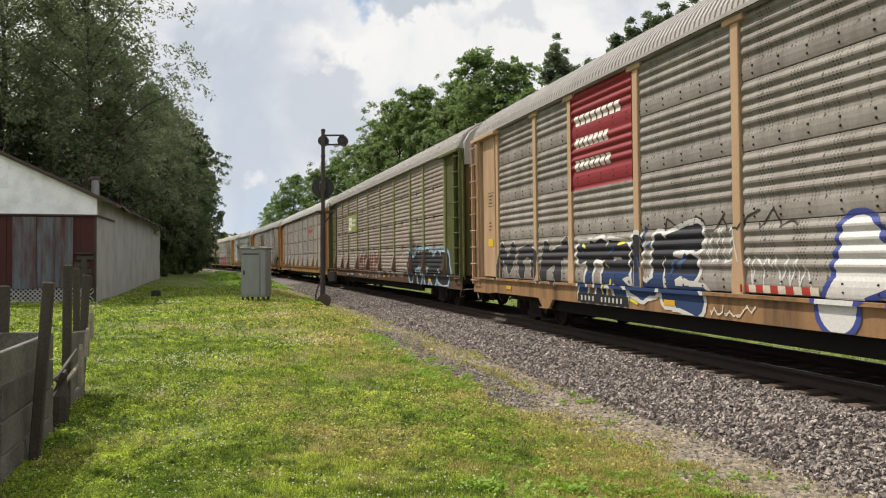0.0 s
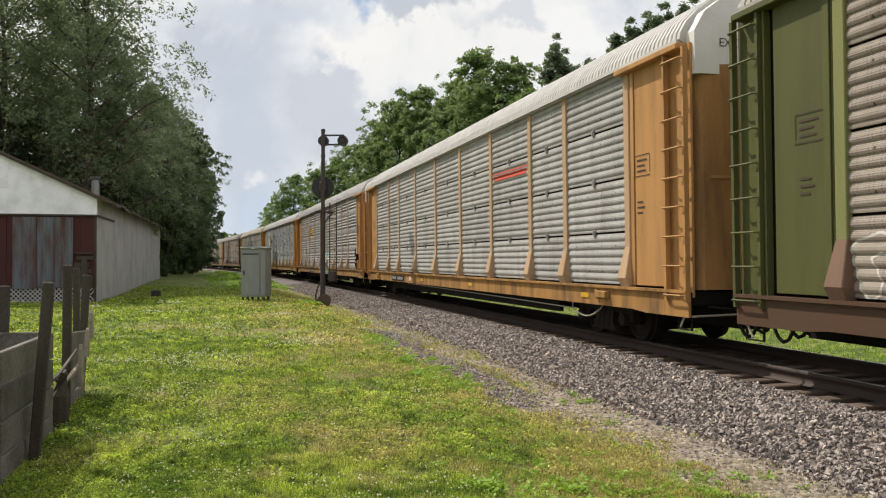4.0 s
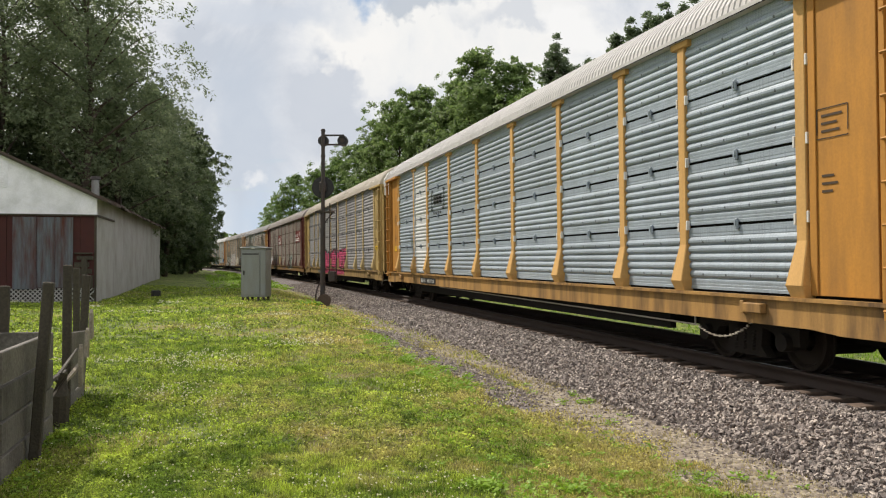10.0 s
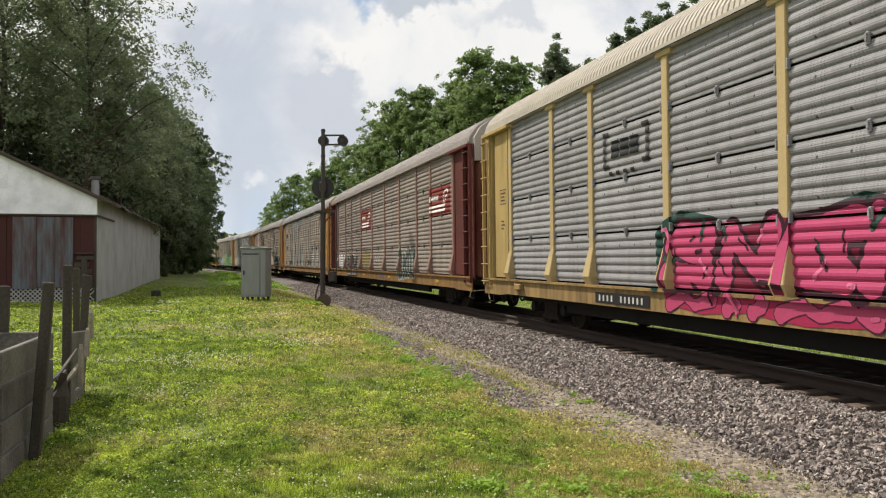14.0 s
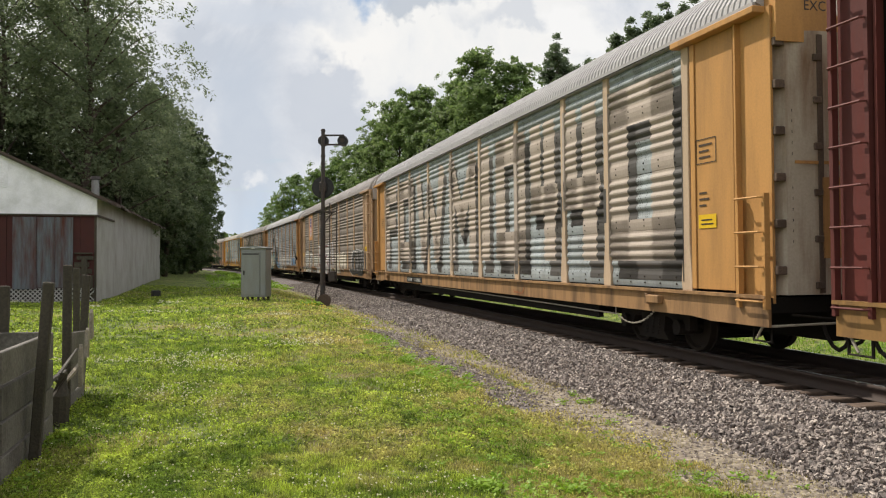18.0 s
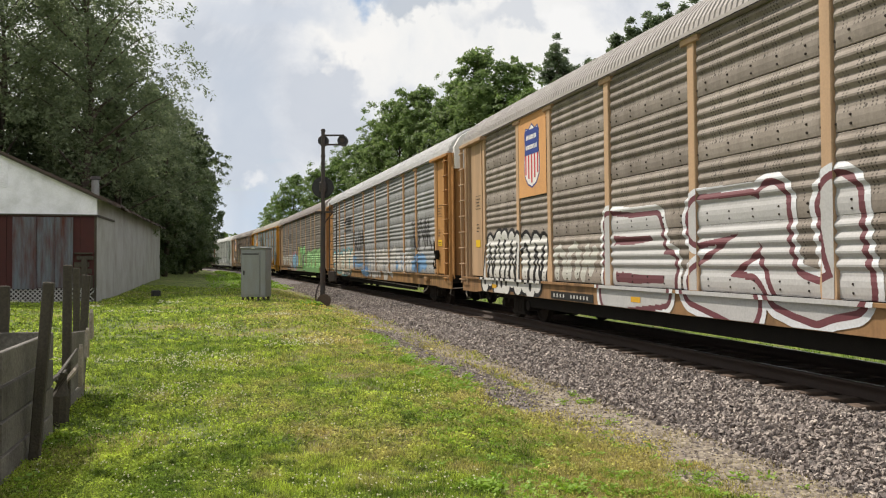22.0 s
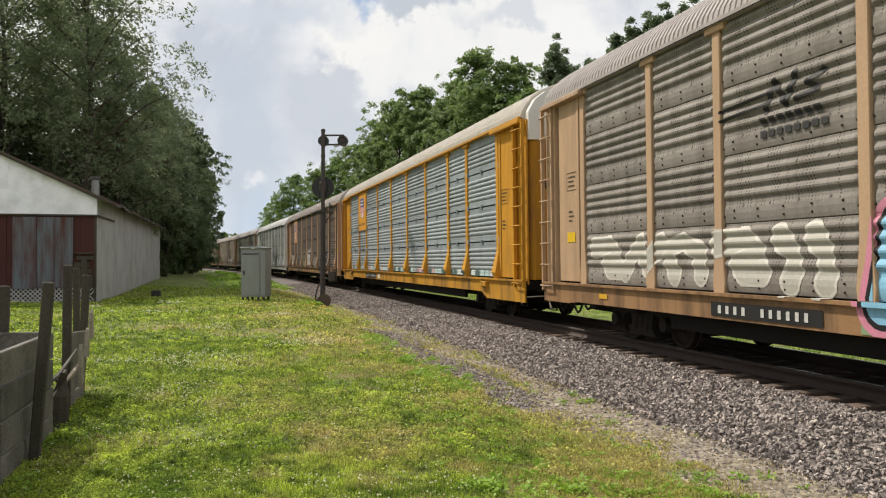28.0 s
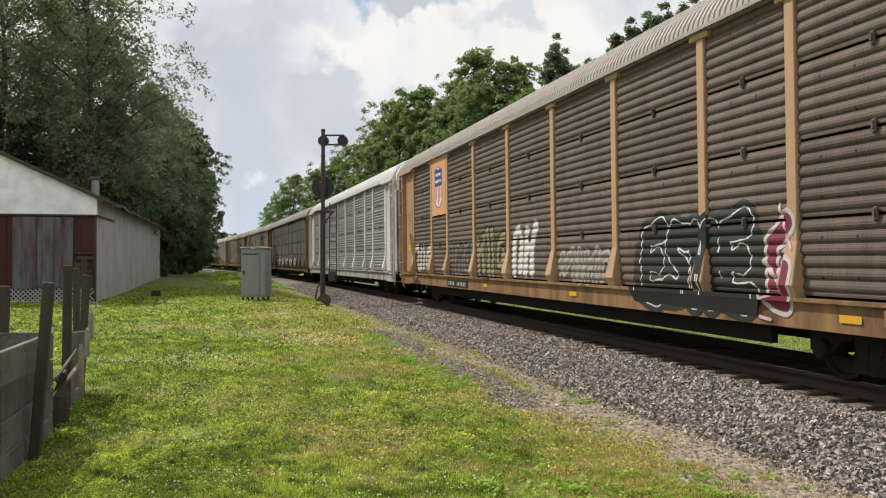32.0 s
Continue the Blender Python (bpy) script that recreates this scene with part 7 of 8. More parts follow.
def shield(i, a0, a1, z0, z1, ground):
    """A painted field over two rows with a striped shield on it."""
    lay(i, "sign_field", [rect(a0, a1, 2.94, 4.80)], ground, 0.006, "plain flat painted sign plate", PLATE)
    w, h, c = (a1 - a0) * 0.54, z1 - z0, (a0 + a1) / 2
    def form(k):
        return [(c + x * w / 2 * k, (z0 + z1) / 2 + y * h / 2 * k) for x, y in ((0, -1.0), (0.55, -0.88), (0.95, -0.6), (1.0, -0.2), (0.88, 0.25), (0.95, 0.72), (0.75, 0.9), (0.4, 0.84), (0, 1.0), (-0.4, 0.84), (-0.75, 0.9), (-0.95, 0.72), (-0.88, 0.25), (-1.0, -0.2), (-0.95, -0.6), (-0.55, -0.88))]
    lay(i, "shield_border", [form(1.06)], (0.05, 0.07, 0.22), 0.008, "", PLATE)
    lay(i, "shield", [form(1.0)], (0.72, 0.70, 0.68), 0.010, "shield mark with red stripes and a blue head", PLATE)
    zb = z0 + h * 0.52
    lay(i, "shield_head", [[(a, max(z, zb)) for a, z in form(0.98) if z > zb - 0.4 * h][0:0] or rect(c - w * 0.46, c + w * 0.46, zb, z1 - h * 0.07)], (0.035, 0.06, 0.24), 0.013, "", PLATE)
    lay(i, "shield_stripe", [rect(c + w * q - w * 0.045, c + w * q + w * 0.045, z0 + h * (0.06 + 0.35 * abs(q)), zb) for q in (-0.4, -0.2, 0.0, 0.2, 0.4)], (0.50, 0.06, 0.07), 0.013, "", PLATE)
    bars(i, c - w * 0.34, c + w * 0.34, zb + h * 0.25, zb + h * 0.32, 8, (0.72, 0.72, 0.72), plate=PLATE)
    bars(i, c - w * 0.38, c + w * 0.38, zb + h * 0.09, zb + h * 0.16, 10, (0.72, 0.72, 0.72), plate=PLATE)


def ragged(a0, a1, z0, z1, seed):
    """A rough-edged patch of spray."""
    rng = random.Random(seed)
    n = max(4, int((a1 - a0) / 0.12))
    top = [(a0 + (a1 - a0) * k / n, z1 - rng.random() ** 2 * 0.35 * (z1 - z0)) for k in range(n + 1)]
    bot = [(a0 + (a1 - a0) * k / n, z0 + rng.random() ** 2 * 0.25 * (z1 - z0)) for k in range(n + 1)]
    return [[bot[k], bot[k + 1], top[k + 1], top[k]] for k in range(n)]


WHITE, BLACK, GREY, CREAM = (0.54, 0.54, 0.52), (0.016, 0.016, 0.018), (0.30, 0.30, 0.29), (0.50, 0.465, 0.39)
for i in (0, 1, 2, 3, 6, 8, 10, 12):
    reflectors(i, (0.58, 0.33, 0.03))

def door_words(i):
    """Small stencilled warning across the top of an end door."""
    polys = text_polys("EXCESS HEIGHT CAR", -0.95, 0.75, 4.72, 4.85)
    v, f = [], []
    for p in polys:
        f.append(tuple(range(len(v), len(v) + len(p))))
        v += [(a, -13.774, z) for a, z in p]
    tagged(part("warning_words", mesh_of("warning_words", v, f, M["ink"]), parent=cars[i], label="small black stencilled words"), kind="stuff")


for i in (2, 3, 4, 5, 7, 9, 11, 12):
    door_words(i)

# red-signed car
lay(0, "sign_field", [rect(-6.98, -4.38, 2.86, 4.79)], (0.23, 0.028, 0.035), 0.006, "dark red sign field")
for r, (n, wd) in enumerate(((8, 2.0), (7, 1.5), (7, 1.6))):
    zc = 4.12 - r * 0.44
    bars(0, -6.8, -6.8 + wd, zc, zc + 0.20, n, (0.72, 0.70, 0.66), gap=0.25, label="plain white bars of a company mark")
throw_up(0, -11.9, -7.3, 1.0, 1.95, "403", (0.035, 0.035, 0.04), (0.45, 0.43, 0.40), 21, 0.52, edge=0.022, label="black graffiti with a thin grey outline")
throw_up(0, -6.8, -2.3, 0.72, 1.95, "TRUE", (0.02, 0.022, 0.03), WHITE, 22, 0.40, low=(1.28, (0.025, 0.05, 0.13)), edge=0.075, accents=(((0.04, 0.08, 0.20), 8), ((0.65, 0.60, 0.06), 5)), label="black and blue graffiti with a white outline")
scrawl(0, -3.4, -0.2, 1.9, 2.15, (0.04, 0.035, 0.03), 0.035, 3)
scrawl(0, -2.2, -1.4, 1.45, 1.95, WHITE, 0.03, 5, 3)
scrawl(0, -1.3, 0.0, 1.15, 1.55, WHITE, 0.03, 6, 3)
scrawl(0, -2.0, -1.0, 0.72, 0.88, (0.6, 0.55, 0.45), 0.025, 7, 3)
for k in range(10):
    lay(0, "reflector", [rect(-1.35 + 0.15 * k, -1.2 + 0.15 * k, 1.06, 1.16)], (0.42, 0.05, 0.04) if k % 2 == 0 else (0.62, 0.58, 0.48), 0.016)
throw_up(0, 0.3, 8.6, 0.75, 1.98, "3504", (0.62, 0.62, 0.60), (0.05, 0.07, 0.26), 24, 0.80, edge=0.08, label="white graffiti with a blue outline")
number_plate(0, -6.6, -4.5, 0.68, 0.86)
# olive car
lay(1, "sign_field", [rect(-6.97, -4.38, 2.95, 3.84)], (0.27, 0.30, 0.095), 0.006, "flat olive green sign plate", PLATE)
lay(1, "logo", [[(-6.82, 3.06), (-5.95, 3.06), (-5.90, 3.20), (-6.78, 3.20)], [(-6.62, 3.18), (-6.30, 3.18), (-6.22, 3.58), (-6.54, 3.58)], [(-6.68, 3.56), (-5.82, 3.56), (-5.74, 3.70), (-6.64, 3.70)], [(-6.02, 3.18), (-5.80, 3.26), (-5.74, 3.56), (-5.98, 3.56)], [(-6.3, 3.32), (-5.9, 3.40), (-5.9, 3.48), (-6.3, 3.46)]], (0.72, 0.74, 0.68), 0.012, "white blocks of a railway mark", PLATE)
bars(1, -5.6, -4.6, 3.46, 3.58, 10, (0.66, 0.68, 0.6), plate=PLATE)
bars(1, -5.6, -4.75, 3.24, 3.36, 8, (0.66, 0.68, 0.6), plate=PLATE)
throw_up(1, -11.6, -4.4, 1.08, 1.86, "0501304", (0.30, 0.265, 0.22), (0.50, 0.48, 0.45), 31, 0.40, label="faded outline graffiti", edge=0.03)
throw_up(1, -4.1, 1.2, 0.72, 1.95, "5043", (0.15, 0.062, 0.04), (0.55, 0.54, 0.53), 32, 0.40, accents=(((0.12, 0.25, 0.40), 7),), label="brown graffiti with white outlines", edge=0.032)
throw_up(1, 1.4, 6.5, 0.78, 1.86, "405", (0.26, 0.22, 0.19), (0.46, 0.42, 0.40), 33, 0.50, edge=0.028, accents=(((0.5, 0.5, 0.5), 6), ((0.15, 0.28, 0.42), 4)), label="brownish graffiti with dark outlines")
throw_up(1, 6.8, 12.2, 0.70, 1.80, "YTKC", (0.02, 0.022, 0.026), WHITE, 34, 0.62, edge=0.03, halo=(0.16, 0.30, 0.42), label="black graffiti over pale blue")
number_plate(1, -7.4, -4.9)
# clean grey car
number_plate(2, -8.2, -5.95)
lay(2, "logo", [rect(4.5, 6.8, 3.50, 3.62), rect(4.4, 6.9, 3.66, 3.70)], (0.45, 0.07, 0.04), 0.01, "small red dash mark")
bars(2, -5.0, -4.75, 0.74, 0.9, 2, (0.7, 0.7, 0.7))
lay(2, "stencil", ribbon([(-3.6 + 0.14 * math.cos(q * 0.5), 0.83 + 0.14 * math.sin(q * 0.5)) for q in range(13)], 0.012), (0.05, 0.03, 0.02), 0.008)
# yellow-lettered car
for r, (a, w) in enumerate(((-6.75, 0.46), (-6.18, 0.46), (-5.62, 0.5))):
    z = 3.34
    lay(3, "logo_edge", [[(a - 0.03, z - 0.04), (a + w - 0.02, z - 0.04), (a + w + 0.05, z + 0.46), (a + 0.03, z + 0.46)]], BLACK, 0.008)
    lay(3, "logo", [[(a, z), (a + w - 0.06, z), (a + w, z + 0.42), (a + 0.06, z + 0.42)]], (0.62, 0.33, 0.02), 0.012, "yellow block shapes of a railway mark")
lay(3, "logo", [rect(-6.85, -5.05, 3.05, 3.14)], (0.62, 0.33, 0.02), 0.012)
throw_up(3, -6.9, -3.0, 1.05, 2.1, "414", (0.44, 0.42, 0.47), (0.06, 0.05, 0.06), 41, 0.46, edge=0.04, label="pale grey spiky graffiti")
throw_up(3, -1.2, 2.4, 0.76, 2.02, "450", WHITE, BLACK, 42, 0.40, edge=0.045, halo=(0.18, 0.45, 0.46), accents=(((0.12, 0.42, 0.42), 4),), label="white graffiti on a teal cloud")
scrawl(3, 2.2, 2.9, 1.75, 2.05, BLACK, 0.03, 43, 3)
scrawl(3, -11.4, -8.9, 1.2, 1.5, (0.5, 0.5, 0.48), 0.04, 44, 3)
number_plate(3, -6.8, -4.6)
# pale blue car
for a in (-6.55, -5.0):
    lay(4, "logo", [rect(a, a + 0.11, 3.12, 3.80), rect(a, a + 0.24, 3.71, 3.80) if a < -6 else rect(a - 0.13, a + 0.11, 3.71, 3.80), rect(a, a + 0.24, 3.12, 3.21) if a < -6 else rect(a - 0.13, a + 0.11, 3.12, 3.21)], (0.05, 0.06, 0.06), 0.012)
bars(4, -6.22, -5.15, 3.31, 3.62, 3, (0.02, 0.022, 0.024), gap=0.16, label="black bars of a railway mark")
bars(4, -6.3, -5.2, 3.0, 3.08, 4, (0.03, 0.03, 0.03), gap=0.5)
lay(4, "sign_field", [rect(-8.95, -7.18, 1.1, 4.7)], (0.50, 0.52, 0.53), 0.003, "paler replacement sheets")
number_plate(4, -7.9, -5.8)
# pink graffiti car
for a in (-6.55, -4.95):
    lay(5, "logo", [rect(a, a + 0.11, 3.12, 3.80), rect(a, a + 0.24, 3.71, 3.80) if a < -6 else rect(a - 0.13, a + 0.11, 3.71, 3.80), rect(a, a + 0.24, 3.12, 3.21) if a < -6 else rect(a - 0.13, a + 0.11, 3.12, 3.21)], (0.06, 0.06, 0.06), 0.012)
bars(5, -6.22, -5.15, 3.31, 3.62, 3, (0.02, 0.022, 0.024), gap=0.16, label="black bars of a railway mark")
bars(5, -6.3, -5.2, 3.0, 3.08, 4, (0.03, 0.03, 0.03), gap=0.5)
lay(5, "graffiti_base", [[(-4.4, 1.05), (3.9, 1.05), (4.0, 1.3), (3.8, 1.95), (2.4, 1.85), (1.0, 2.0), (0.4, 1.85), (-1.5, 2.02), (-3.0, 1.88), (-4.3, 1.95)]], (0.17, 0.012, 0.04), 0.003, "dark pink sprayed ground of the graffiti")
lay(5, "graffiti_base", [[(-4.2, 0.80), (-3.2, 0.70), (-2.2, 0.78), (-1.0, 0.69), (0.4, 0.76), (1.6, 0.69), (3.7, 0.78), (3.9, 0.975), (-4.3, 0.975)]], (0.33, 0.022, 0.075), 0.003, "dark pink sprayed ground of the graffiti")
throw_up(5, -4.3, 3.9, 1.06, 2.10, "SNEKST", (0.43, 0.055, 0.14), (0.035, 0.008, 0.018), 51, 0.44, accents=(((0.02, 0.06, 0.05), 12), ((0.62, 0.15, 0.27), 22), ((0.03, 0.006, 0.015), 16)), label="bright pink graffiti with black edges", edge=0.07)
throw_up(5, -4.2, 3.8, 0.70, 1.03, "414040", (0.43, 0.06, 0.14), (0.06, 0.012, 0.03), 53, 0.75, accents=(((0.5, 0.10, 0.2), 8),), label="pink lower edge of the graffiti", edge=0.02)
lay(5, "graffiti_cloud", ribbon([(-4.5, 1.1), (-4.55, 1.9), (-3.9, 2.12), (-3.0, 1.98)], 0.26) + ribbon([(-0.6, 2.0), (-0.1, 2.12), (0.5, 1.98)], 0.24) + ribbon([(4.0, 1.0), (4.2, 1.5), (4.1, 1.9)], 0.28), (0.012, 0.05, 0.04), 0.0045, "dark green cloud at the graffiti's edge")
number_plate(5, -4.6 - 2.2, -4.75)
# maroon-ended car
for a0, a1 in ((-4.12, -1.60), (8.9, 11.4)):
    lay(6, "sign_field", [rect(a0, a1, 2.95, 3.86)], (0.19, 0.03, 0.025), 0.006, "dark red sign field")
    bars(6, a0 + 0.15, a0 + 1.15, 3.42, 3.60, 7, (0.74, 0.72, 0.7), label="white bars of a railway mark")
    lay(6, "logo", [rect(a0 + 0.1, a0 + 1.9, 3.20, 3.28), rect(a0 + 0.1, a0 + 1.9, 3.06, 3.14)] + ribbon([(a0 + 1.75, 3.2), (a0 + 1.72, 3.5), (a0 + 1.85, 3.66), (a0 + 2.1, 3.72), (a0 + 2.3, 3.62)], 0.07) + ribbon([(a0 + 1.92, 3.3), (a0 + 1.95, 3.48), (a0 + 2.1, 3.55), (a0 + 2.2, 3.48)], 0.06), (0.74, 0.72, 0.70), 0.012)
throw_up(6, -11.8, -9.2, 1.08, 1.90, "015", (0.55, 0.56, 0.58), BLACK, 61, 0.55, edge=0.02, label="white and black graffiti")
throw_up(6, -8.6, -5.5, 1.0, 1.82, "0C25", (0.035, 0.035, 0.038), (0.50, 0.50, 0.49), 62, 0.55, edge=0.025, label="grey and black graffiti")
throw_up(6, -4.1, -1.7, 1.08, 1.95, "OU", (0.27, 0.22, 0.10), (0.10, 0.09, 0.06), 63, 0.75, edge=0.025, label="dull olive graffiti")
throw_up(6, 4.0, 7.0, 0.75, 1.95, "2305", (0.05, 0.06, 0.055), (0.35, 0.40, 0.36), 64, 0.45, label="black graffiti with a grey outline")
scrawl(6, -1.0, 0.3, 1.4, 1.7, (0.5, 0.48, 0.45), 0.04, 65, 3)
scrawl(6, 0.4, 1.6, 0.72, 0.92, (0.05, 0.09, 0.28), 0.04, 66, 3)
number_plate(6, -8.0, -5.2)
# big painted letters
TANPAINT, SHADE = (0.39, 0.335, 0.285), (0.085, 0.08, 0.075)
BLOCK = {
    "F": [[(0, 0), (0, 1)], [(0, 1), (1, 1)], [(0, 0.55), (0.85, 0.55)]],
    "O": [[(0, 0), (0, 1)], [(0, 1), (1, 1)], [(1, 1), (1, 0)], [(1, 0), (0, 0)]],
    "W": [[(0, 1), (0.2, 0)], [(0.2, 0), (0.5, 0.8)], [(0.5, 0.8), (0.8, 0)], [(0.8, 0), (1, 1)]],
    "M": [[(0, 0), (0, 1)], [(0, 1), (0.5, 0.35)], [(0.5, 0.35), (1, 1)], [(1, 1), (1, 0)]],
    "I": [[(0.5, 0), (0.5, 1)]],
    "4": [[(0, 1), (0, 0.42)], [(0, 0.42), (1, 0.42)], [(0.85, 1), (0.85, 0)]],
}


def block_letter(ch, a0, a1, z0, z1, wide, da=0.0, dz=0.0):
    """Square-ended strokes of a block letter."""
    out = []
    ia, iz = wide / 2, wide / 2
    for (x0, y0), (x1, y1) in BLOCK[ch]:
        a, b = a0 + ia + x0 * (a1 - a0 - wide) + da, z0 + iz + y0 * (z1 - z0 - wide) + dz
        c, d = a0 + ia + x1 * (a1 - a0 - wide) + da, z0 + iz + y1 * (z1 - z0 - wide) + dz
        L = math.hypot(c - a, d - b)
        ux, uz_ = (c - a) / L * wide / 2, (d - b) / L * wide / 2
        out.append([(a - ux + uz_, b - uz_ - ux), (c + ux + uz_, d + uz_ - ux), (c + ux - uz_, d + uz_ + ux), (a - ux - uz_, b - uz_ + ux)])
    return out


for ch, a0, a1 in (("F", -11.55, -9.5), ("O", -8.85, -6.5), ("W", -6.0, -2.3), ("M", -1.7, 1.0), ("I", 1.45, 2.3), ("O", 2.75, 4.85), ("4", 5.2, 6.75), ("4", 7.1, 8.75), ("O", 9.15, 11.35)):
    wide = 0.70 if ch in "OFI" else 0.62
    lay(7, "painted_letter_shadow", block_letter(ch, a0, a1, 1.48, 4.50, wide, 0.30, -0.32), SHADE, 0.004, "dark grey painted letter shadow")
    lay(7, "painted_letter", block_letter(ch, a0, a1, 1.48, 4.50, wide), TANPAINT, 0.008, "huge tan painted block letter")
number_plate(7, -7.4, -5.0)
scrawl(7, 4.2, 4.9, 0.72, 0.92, (0.3, 0.1, 0.04), 0.03, 71, 2)
# shield car
shield(8, -8.93, -7.20, 3.16, 4.55, (0.58, 0.31, 0.13))
throw_up(8, -11.6, -7.4, 0.85, 2.0, "41404", BLACK, WHITE, 81, 0.22, edge=0.2, halo=BLACK, label="black letter forms on thick white graffiti")
throw_up(8, -6.9, -4.8, 1.05, 1.85, "004", (0.42, 0.42, 0.38), (0.52, 0.52, 0.48), 82, 0.30, edge=0.02, label="faint white graffiti")
throw_up(8, -4.5, -1.9, 0.72, 2.25, "B", (0.42, 0.42, 0.42), (0.13, 0.05, 0.06), 83, 0.34, edge=0.09, halo=(0.62, 0.64, 0.65), label="grey graffiti with maroon outline")
throw_up(8, -1.6, 2.0, 0.72, 2.30, "ZU", (0.42, 0.42, 0.42), (0.14, 0.05, 0.06), 84, 0.46, edge=0.09, halo=(0.58, 0.60, 0.63), label="grey graffiti with maroon outline")
throw_up(8, 3.0, 6.5, 0.80, 1.92, "W1F5", CREAM, (0.05, 0.045, 0.05), 85, 0.62, edge=0.03, label="cream graffiti with dark edges")
lay(8, "graffiti_base", [[(8.35, 0.86), (8.9, 0.76), (11.4, 0.72), (12.0, 0.86), (12.25, 1.3), (12.1, 1.85), (11.7, 2.02), (8.9, 2.02), (8.4, 1.75), (8.2, 1.3)]], (0.050, 0.048, 0.046), 0.003, "black sprayed ground of the graffiti")
lay(8, "graffiti_outline", ribbon([(8.9, 0.70), (8.4, 0.95), (8.22, 1.4), (8.45, 1.85), (8.9, 2.0), (9.5, 1.96), (9.62, 2.05), (10.4, 2.02), (11.0, 1.95), (11.6, 2.06)], 0.085), (0.52, 0.51, 0.49), 0.007, "thick white outline of the graffiti")
spray(8, [(c + 0.09 * math.sin(k + c), 0.85 + 0.16 * k, c + 0.09 * math.sin(k + 1 + c), 1.01 + 0.16 * k, 0.022, 0.028) for c in (9.15, 9.75, 10.0, 10.65, 11.1, 11.7) for k in range(7)], (8.6, 12.3, 0.75, 2.0), [("graffiti_scrawl", -1.0, 0.0, (0.50, 0.49, 0.47), "thin white sprayed lines", "stuff")])
number_plate(8, -6.9, -4.8, 0.68, 0.84)
# weathered silver car
for k, (a, w) in enumerate(((-7.0, 0.55), (-6.2, 0.5), (-5.6, 0.55))):
    lay(9, "logo", ribbon([(a, 3.55), (a + w, 3.72)] if k == 0 else [(a, 3.35), (a + 0.15, 3.72), (a + w * 0.6, 3.38), (a + w, 3.74)], 0.13), (0.04, 0.04, 0.045), 0.012, "slanting black railway mark")
bars(9, -7.1, -5.0, 3.05, 3.16, 15, (0.06, 0.06, 0.06))
throw_up(9, -11.4, -4.6, 0.78, 2.0, "250135", CREAM, (0.07, 0.06, 0.05), 91, 0.55, edge=0.025, halo=(0.10, 0.33, 0.38), label="cream graffiti with a teal edge")
scrawl(9, -4.3, -1.2, 1.95, 2.95, (0.035, 0.03, 0.035), 0.13, 92, 4, "broad black sprayed scrawl")
scrawl(9, 8.4, 11.1, 1.8, 2.95, (0.035, 0.03, 0.035), 0.12, 93, 3, "broad black sprayed scrawl")
for a0, a1, z0, z1 in ((-4.5, -3.6, 1.1, 1.75), (-3.4, -1.9, 1.15, 1.4), (-1.5, 0.3, 0.72, 1.3), (3.2, 4.2, 1.4, 1.75), (5.0, 7.4, 1.12, 1.5), (7.9, 9.5, 1.06, 1.5), (8.7, 10.4, 1.10, 1.75)):
    lay(9, "graffiti_cloud", ragged(a0, a1, z0, z1, int(a0 * 10)), (0.13, 0.25, 0.42), 0.003, "pale blue sprayed patch")
scrawl(9, -4.2, -0.6, 1.2, 1.75, (0.15, 0.24, 0.36), 0.03, 96, 5)
throw_up(9, -0.4, 5.6, 0.74, 2.05, "01325", (0.40, 0.39, 0.37), (0.10, 0.09, 0.09), 94, 0.50, edge=0.025, accents=((WHITE, 12),), label="grey graffiti with white highlights")
throw_up(9, 5.7, 8.3, 1.05, 1.8, "250", (0.44, 0.44, 0.43), (0.16, 0.15, 0.15), 95, 0.45, edge=0.02, label="faded grey graffiti")
number_plate(9, -7.0, -4.8)
# sooty car with many colours
lay(10, "logo", ribbon([(-7.0, 3.55), (-5.9, 3.62)], 0.04) + ribbon([(-7.0, 3.42), (-5.9, 3.5)], 0.04) + ribbon([(-6.0, 3.4), (-5.8, 3.75), (-5.6, 3.42), (-5.4, 3.78)], 0.10) + ribbon([(-5.4, 3.45), (-5.0, 3.5), (-5.2, 3.62), (-4.9, 3.7)], 0.08), (0.035, 0.035, 0.035), 0.012, "black slanting railway mark")
bars(10, -6.1, -4.9, 3.22, 3.32, 7, (0.035, 0.035, 0.035))
bars(10, -6.1, -4.8, 3.06, 3.16, 8, (0.035, 0.035, 0.035))
throw_up(10, -11.4, -4.6, 1.12, 1.95, "24021", (0.40, 0.39, 0.34), (0.52, 0.50, 0.45), 101, 0.42, edge=0.045, label="off-white graffiti")
throw_up(10, -4.2, -0.6, 0.85, 2.05, "4510", (0.22, 0.45, 0.62), BLACK, 102, 0.60, halo=(0.55, 0.22, 0.30), label="light blue graffiti with black outline")
lay(10, "graffiti", [rect(-0.05, 0.35, 1.08, 2.55)], (0.62, 0.55, 0.04), 0.005, "yellow sprayed edge")
throw_up(10, 0.4, 4.4, 0.80, 2.7, "02", (0.24, 0.55, 0.22), BLACK, 103, 0.50, label="light green graffiti with black outline")
lay(10, "graffiti_base", [rect(-4.3, 4.5, 0.68, 0.96)], (0.20, 0.30, 0.17), 0.004, "green painted stretch of the sill")
lay(10, "graffiti_base", [[(4.6, 0.68), (11.6, 0.68), (11.7, 2.35), (10.2, 2.2), (8.6, 2.3), (6.8, 2.1), (4.7, 2.15)]], (0.24, 0.46, 0.20), 0.004, "light green ground of the graffiti")
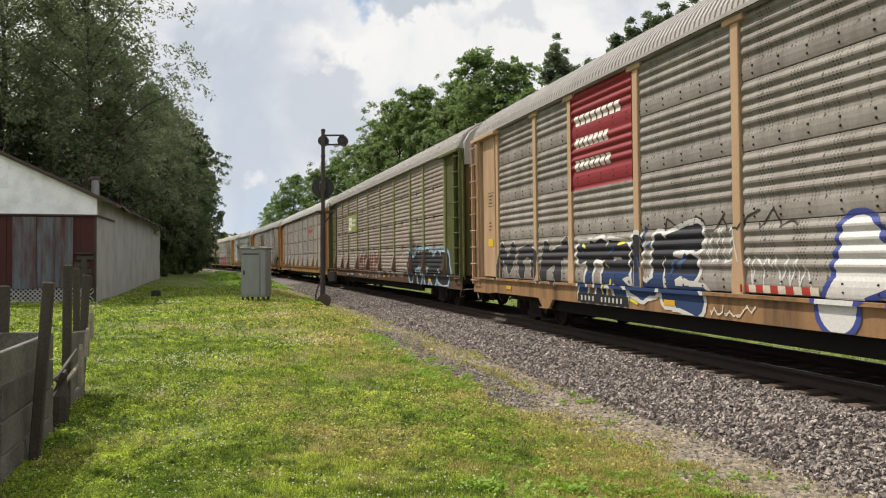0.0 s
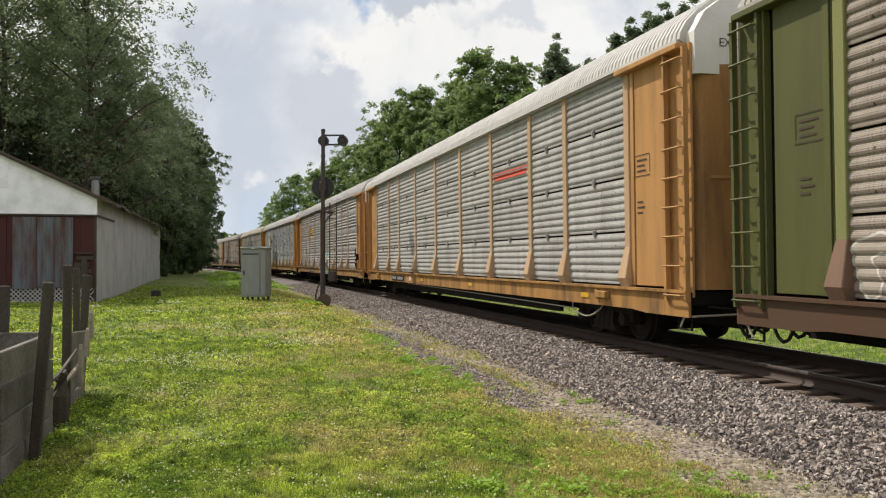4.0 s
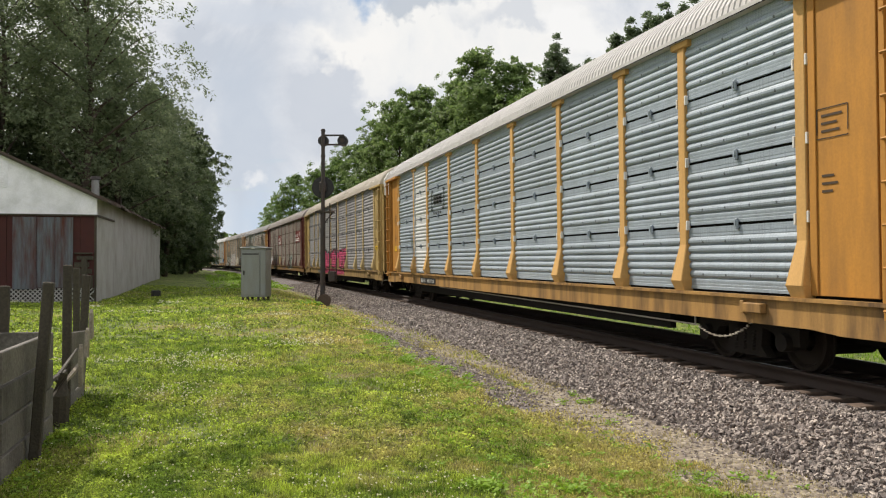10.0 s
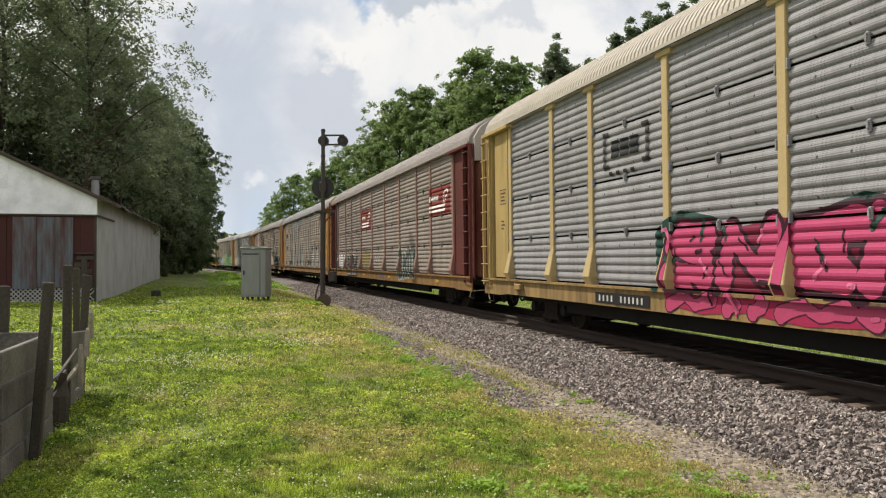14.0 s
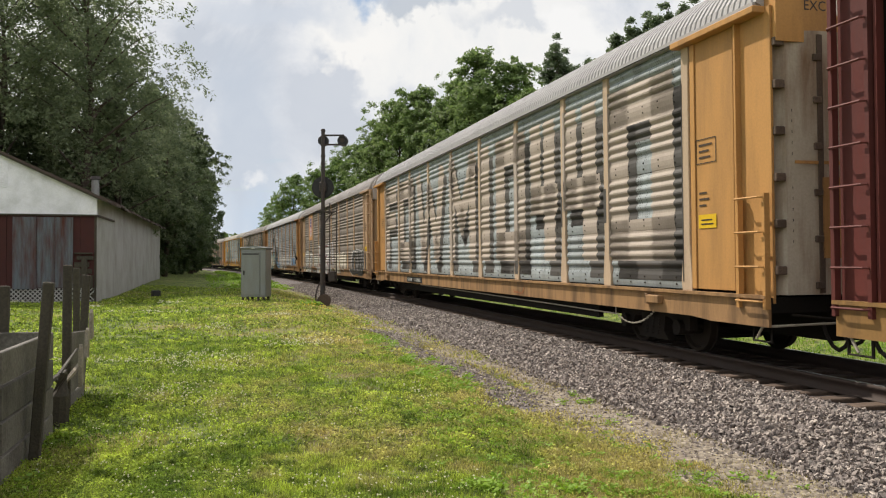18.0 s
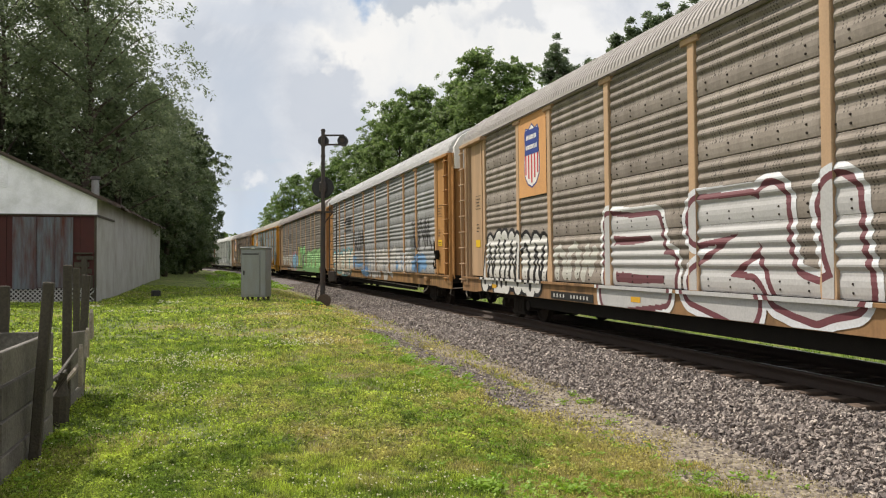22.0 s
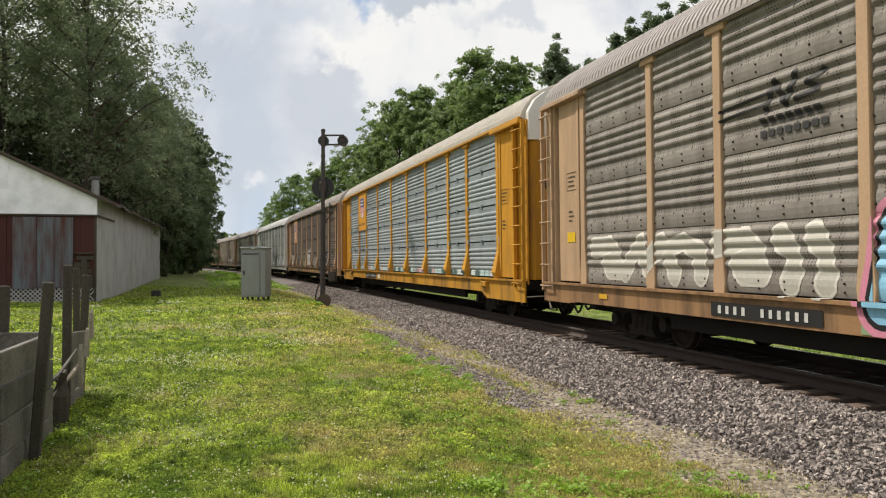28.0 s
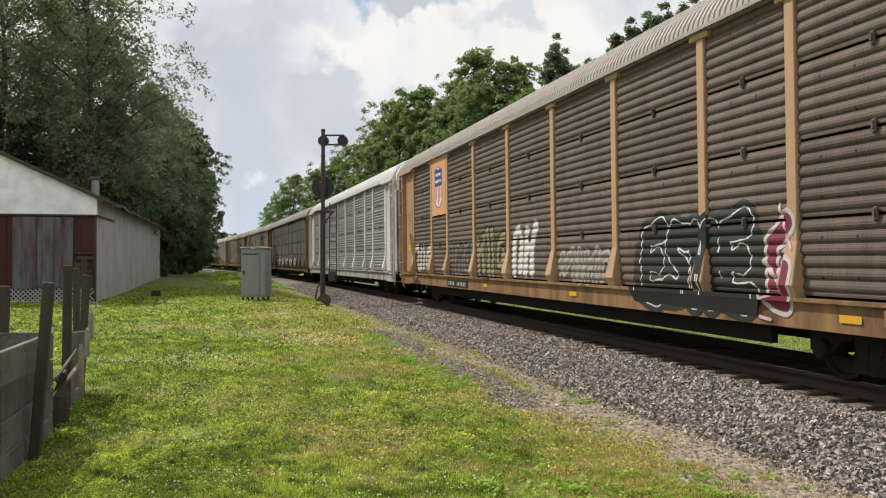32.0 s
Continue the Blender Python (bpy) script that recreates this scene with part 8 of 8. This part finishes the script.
throw_up(10, 4.8, 11.6, 1.0, 2.2, "523435", (0.34, 0.58, 0.28), (0.04, 0.07, 0.04), 104, 0.36, label="light green graffiti with dark outline")
number_plate(10, -7.2, -4.9)
# yellow car
shield(11, -8.93, -7.20, 3.55, 4.55, (0.62, 0.30, 0.03))
lay(11, "lettering", text_polys("BUILDING AMERICA", -8.85, -7.28, 3.18, 3.31), (0.05, 0.06, 0.12), 0.012, "small dark lettering", PLATE)
rng11 = random.Random(9)
for k in range(9):
    for q in range(6):
        a = -11.5 + k * 2.6 + q * 0.42
        if a < 11.2:
            lay(11, "graffiti_patch", [[(a, 1.07), (a + 0.36, 1.07), (a + 0.34 + rng11.uniform(-0.1, 0.1), 1.22), (a + rng11.uniform(0, 0.1), 1.23)]], rng11.choice(((0.40, 0.55, 0.56), (0.55, 0.40, 0.42), (0.08, 0.14, 0.14), (0.52, 0.60, 0.60))), 0.01)
number_plate(11, -6.9, -4.4)
bars(11, -3.9, -3.5, 0.72, 0.9, 2, (0.75, 0.75, 0.72))
# brown car
shield(12, -8.93, -7.20, 3.2, 4.5, (0.58, 0.33, 0.16))
throw_up(12, -11.6, -9.3, 1.08, 2.1, "205", (0.45, 0.42, 0.39), (0.10, 0.09, 0.09), 121, 0.4, label="pale graffiti")
throw_up(12, -7.0, -4.6, 1.08, 1.95, "135", (0.06, 0.055, 0.05), (0.20, 0.18, 0.16), 122, 0.42, label="dark graffiti")
throw_up(12, -4.1, -1.7, 1.1, 2.3, "315", (0.24, 0.22, 0.12), BLACK, 123, 0.36, label="black and olive graffiti")
throw_up(12, -1.2, 0.4, 1.1, 2.4, "03", (0.55, 0.54, 0.52), (0.2, 0.18, 0.17), 124, 0.4, label="white graffiti")
throw_up(12, 1.6, 4.2, 1.1, 1.7, "4130", (0.20, 0.175, 0.15), (0.32, 0.30, 0.28), 125, 0.3, label="faint grey graffiti")
lay(12, "graffiti_base", [[(5.1, 0.80), (8.4, 0.74), (8.6, 1.2), (8.4, 1.9), (7.7, 2.22), (6.6, 2.05), (5.7, 2.12), (5.0, 1.75), (4.9, 1.2)]], (0.03, 0.031, 0.03), 0.003, "black sprayed ground of the graffiti")
throw_up(12, 5.2, 8.2, 0.78, 2.15, "ESHE", (0.022, 0.024, 0.024), (0.50, 0.52, 0.50), 126, 0.60, edge=0.025, halo=(0.03, 0.035, 0.035), label="black graffiti with a white outline")
throw_up(12, 8.4, 9.1, 0.72, 2.1, "5", (0.16, 0.03, 0.05), (0.45, 0.42, 0.42), 127, 0.4, accents=(((0.55, 0.4, 0.42), 6),), label="maroon graffiti edge")
number_plate(12, -6.9, -4.7)
# far cars
throw_up(14, -8.0, 6.0, 1.05, 1.7, "305142305", (0.42, 0.41, 0.38), (0.12, 0.12, 0.1), 141, 0.4, label="faint white graffiti")
throw_up(15, 2.0, 8.0, 0.9, 1.8, "21035", (0.5, 0.5, 0.5), BLACK, 151, 0.4, label="white graffiti")
for i in range(13):
    for sg in (-1, 1):
        pts = [(sg * 12.1 + 0.55 * q, 3.25) for q in (0, 1)]
        c0 = sg * 12.25
        lay(i, "stencil_box", ribbon([(c0 - 0.25, 2.9), (c0 + 0.25, 2.9), (c0 + 0.25, 3.25), (c0 - 0.25, 3.25), (c0 - 0.25, 2.9)], 0.014), (0.05, 0.04, 0.03), 0.006, "stencilled data box")
        tagged(lay(i, "stencil", [rect(c0 - 0.18, c0 - 0.18 + w, z, z + 0.03) for z, w in ((3.15, 0.34), (3.06, 0.26), (2.97, 0.3), (2.45, 0.2), (2.36, 0.26), (2.27, 0.18))], (0.07, 0.05, 0.035), 0.006), kind="stuff")
    if i in (5, 7, 8, 9, 12):
        lay(i, "warning_plate", [rect(12.05, 12.5, 1.95, 2.15)], (0.65, 0.42, 0.02), 0.008, "yellow warning plate")
        tagged(lay(i, "stencil", [rect(12.12, 12.43, 2.00, 2.02), rect(12.12, 12.40, 2.06, 2.08)], (0.05, 0.04, 0.03), 0.012), kind="stuff")
    if i % 2 == 0:
        lay(i, "warning_plate", [rect(-12.5, -12.1, 1.85, 2.05)], (0.65, 0.42, 0.02), 0.008, "yellow warning plate")


def motions():
    """The train comes on at a steady pace; its wheels turn with it."""
    ts = [float(t) for t in range(33)]
    for i, car in enumerate(cars):
        rows = []
        for t in ts:
            sc = U_FIRST + i * PITCH_CAR - run(t)
            xa, ya, _ = track(sc - 10.05)
            xb, yb, _ = track(sc + 10.05)
            rows.append((t, pose((xa + xb) / 2, (ya + yb) / 2, 0, 0, -math.degrees(CANT), math.degrees(math.atan2(-(xb - xa), yb - ya)))))
        walk(car, rows)
    first = {}
    for ob, k in wheelsets:
        if k not in first:
            walk(ob, [(n / FPS, pose(0, k, 0.42, math.degrees(run(n / FPS) / 0.42) % 360)) for n in range(0, 32 * FPS + 1)])
            first[k] = ob
        else:
            ob.rotation_mode = "QUATERNION"
            keys = ob.animation_data_create()
            keys.action = first[k].animation_data.action
            keys.action_slot = first[k].animation_data.action_slot


motions()
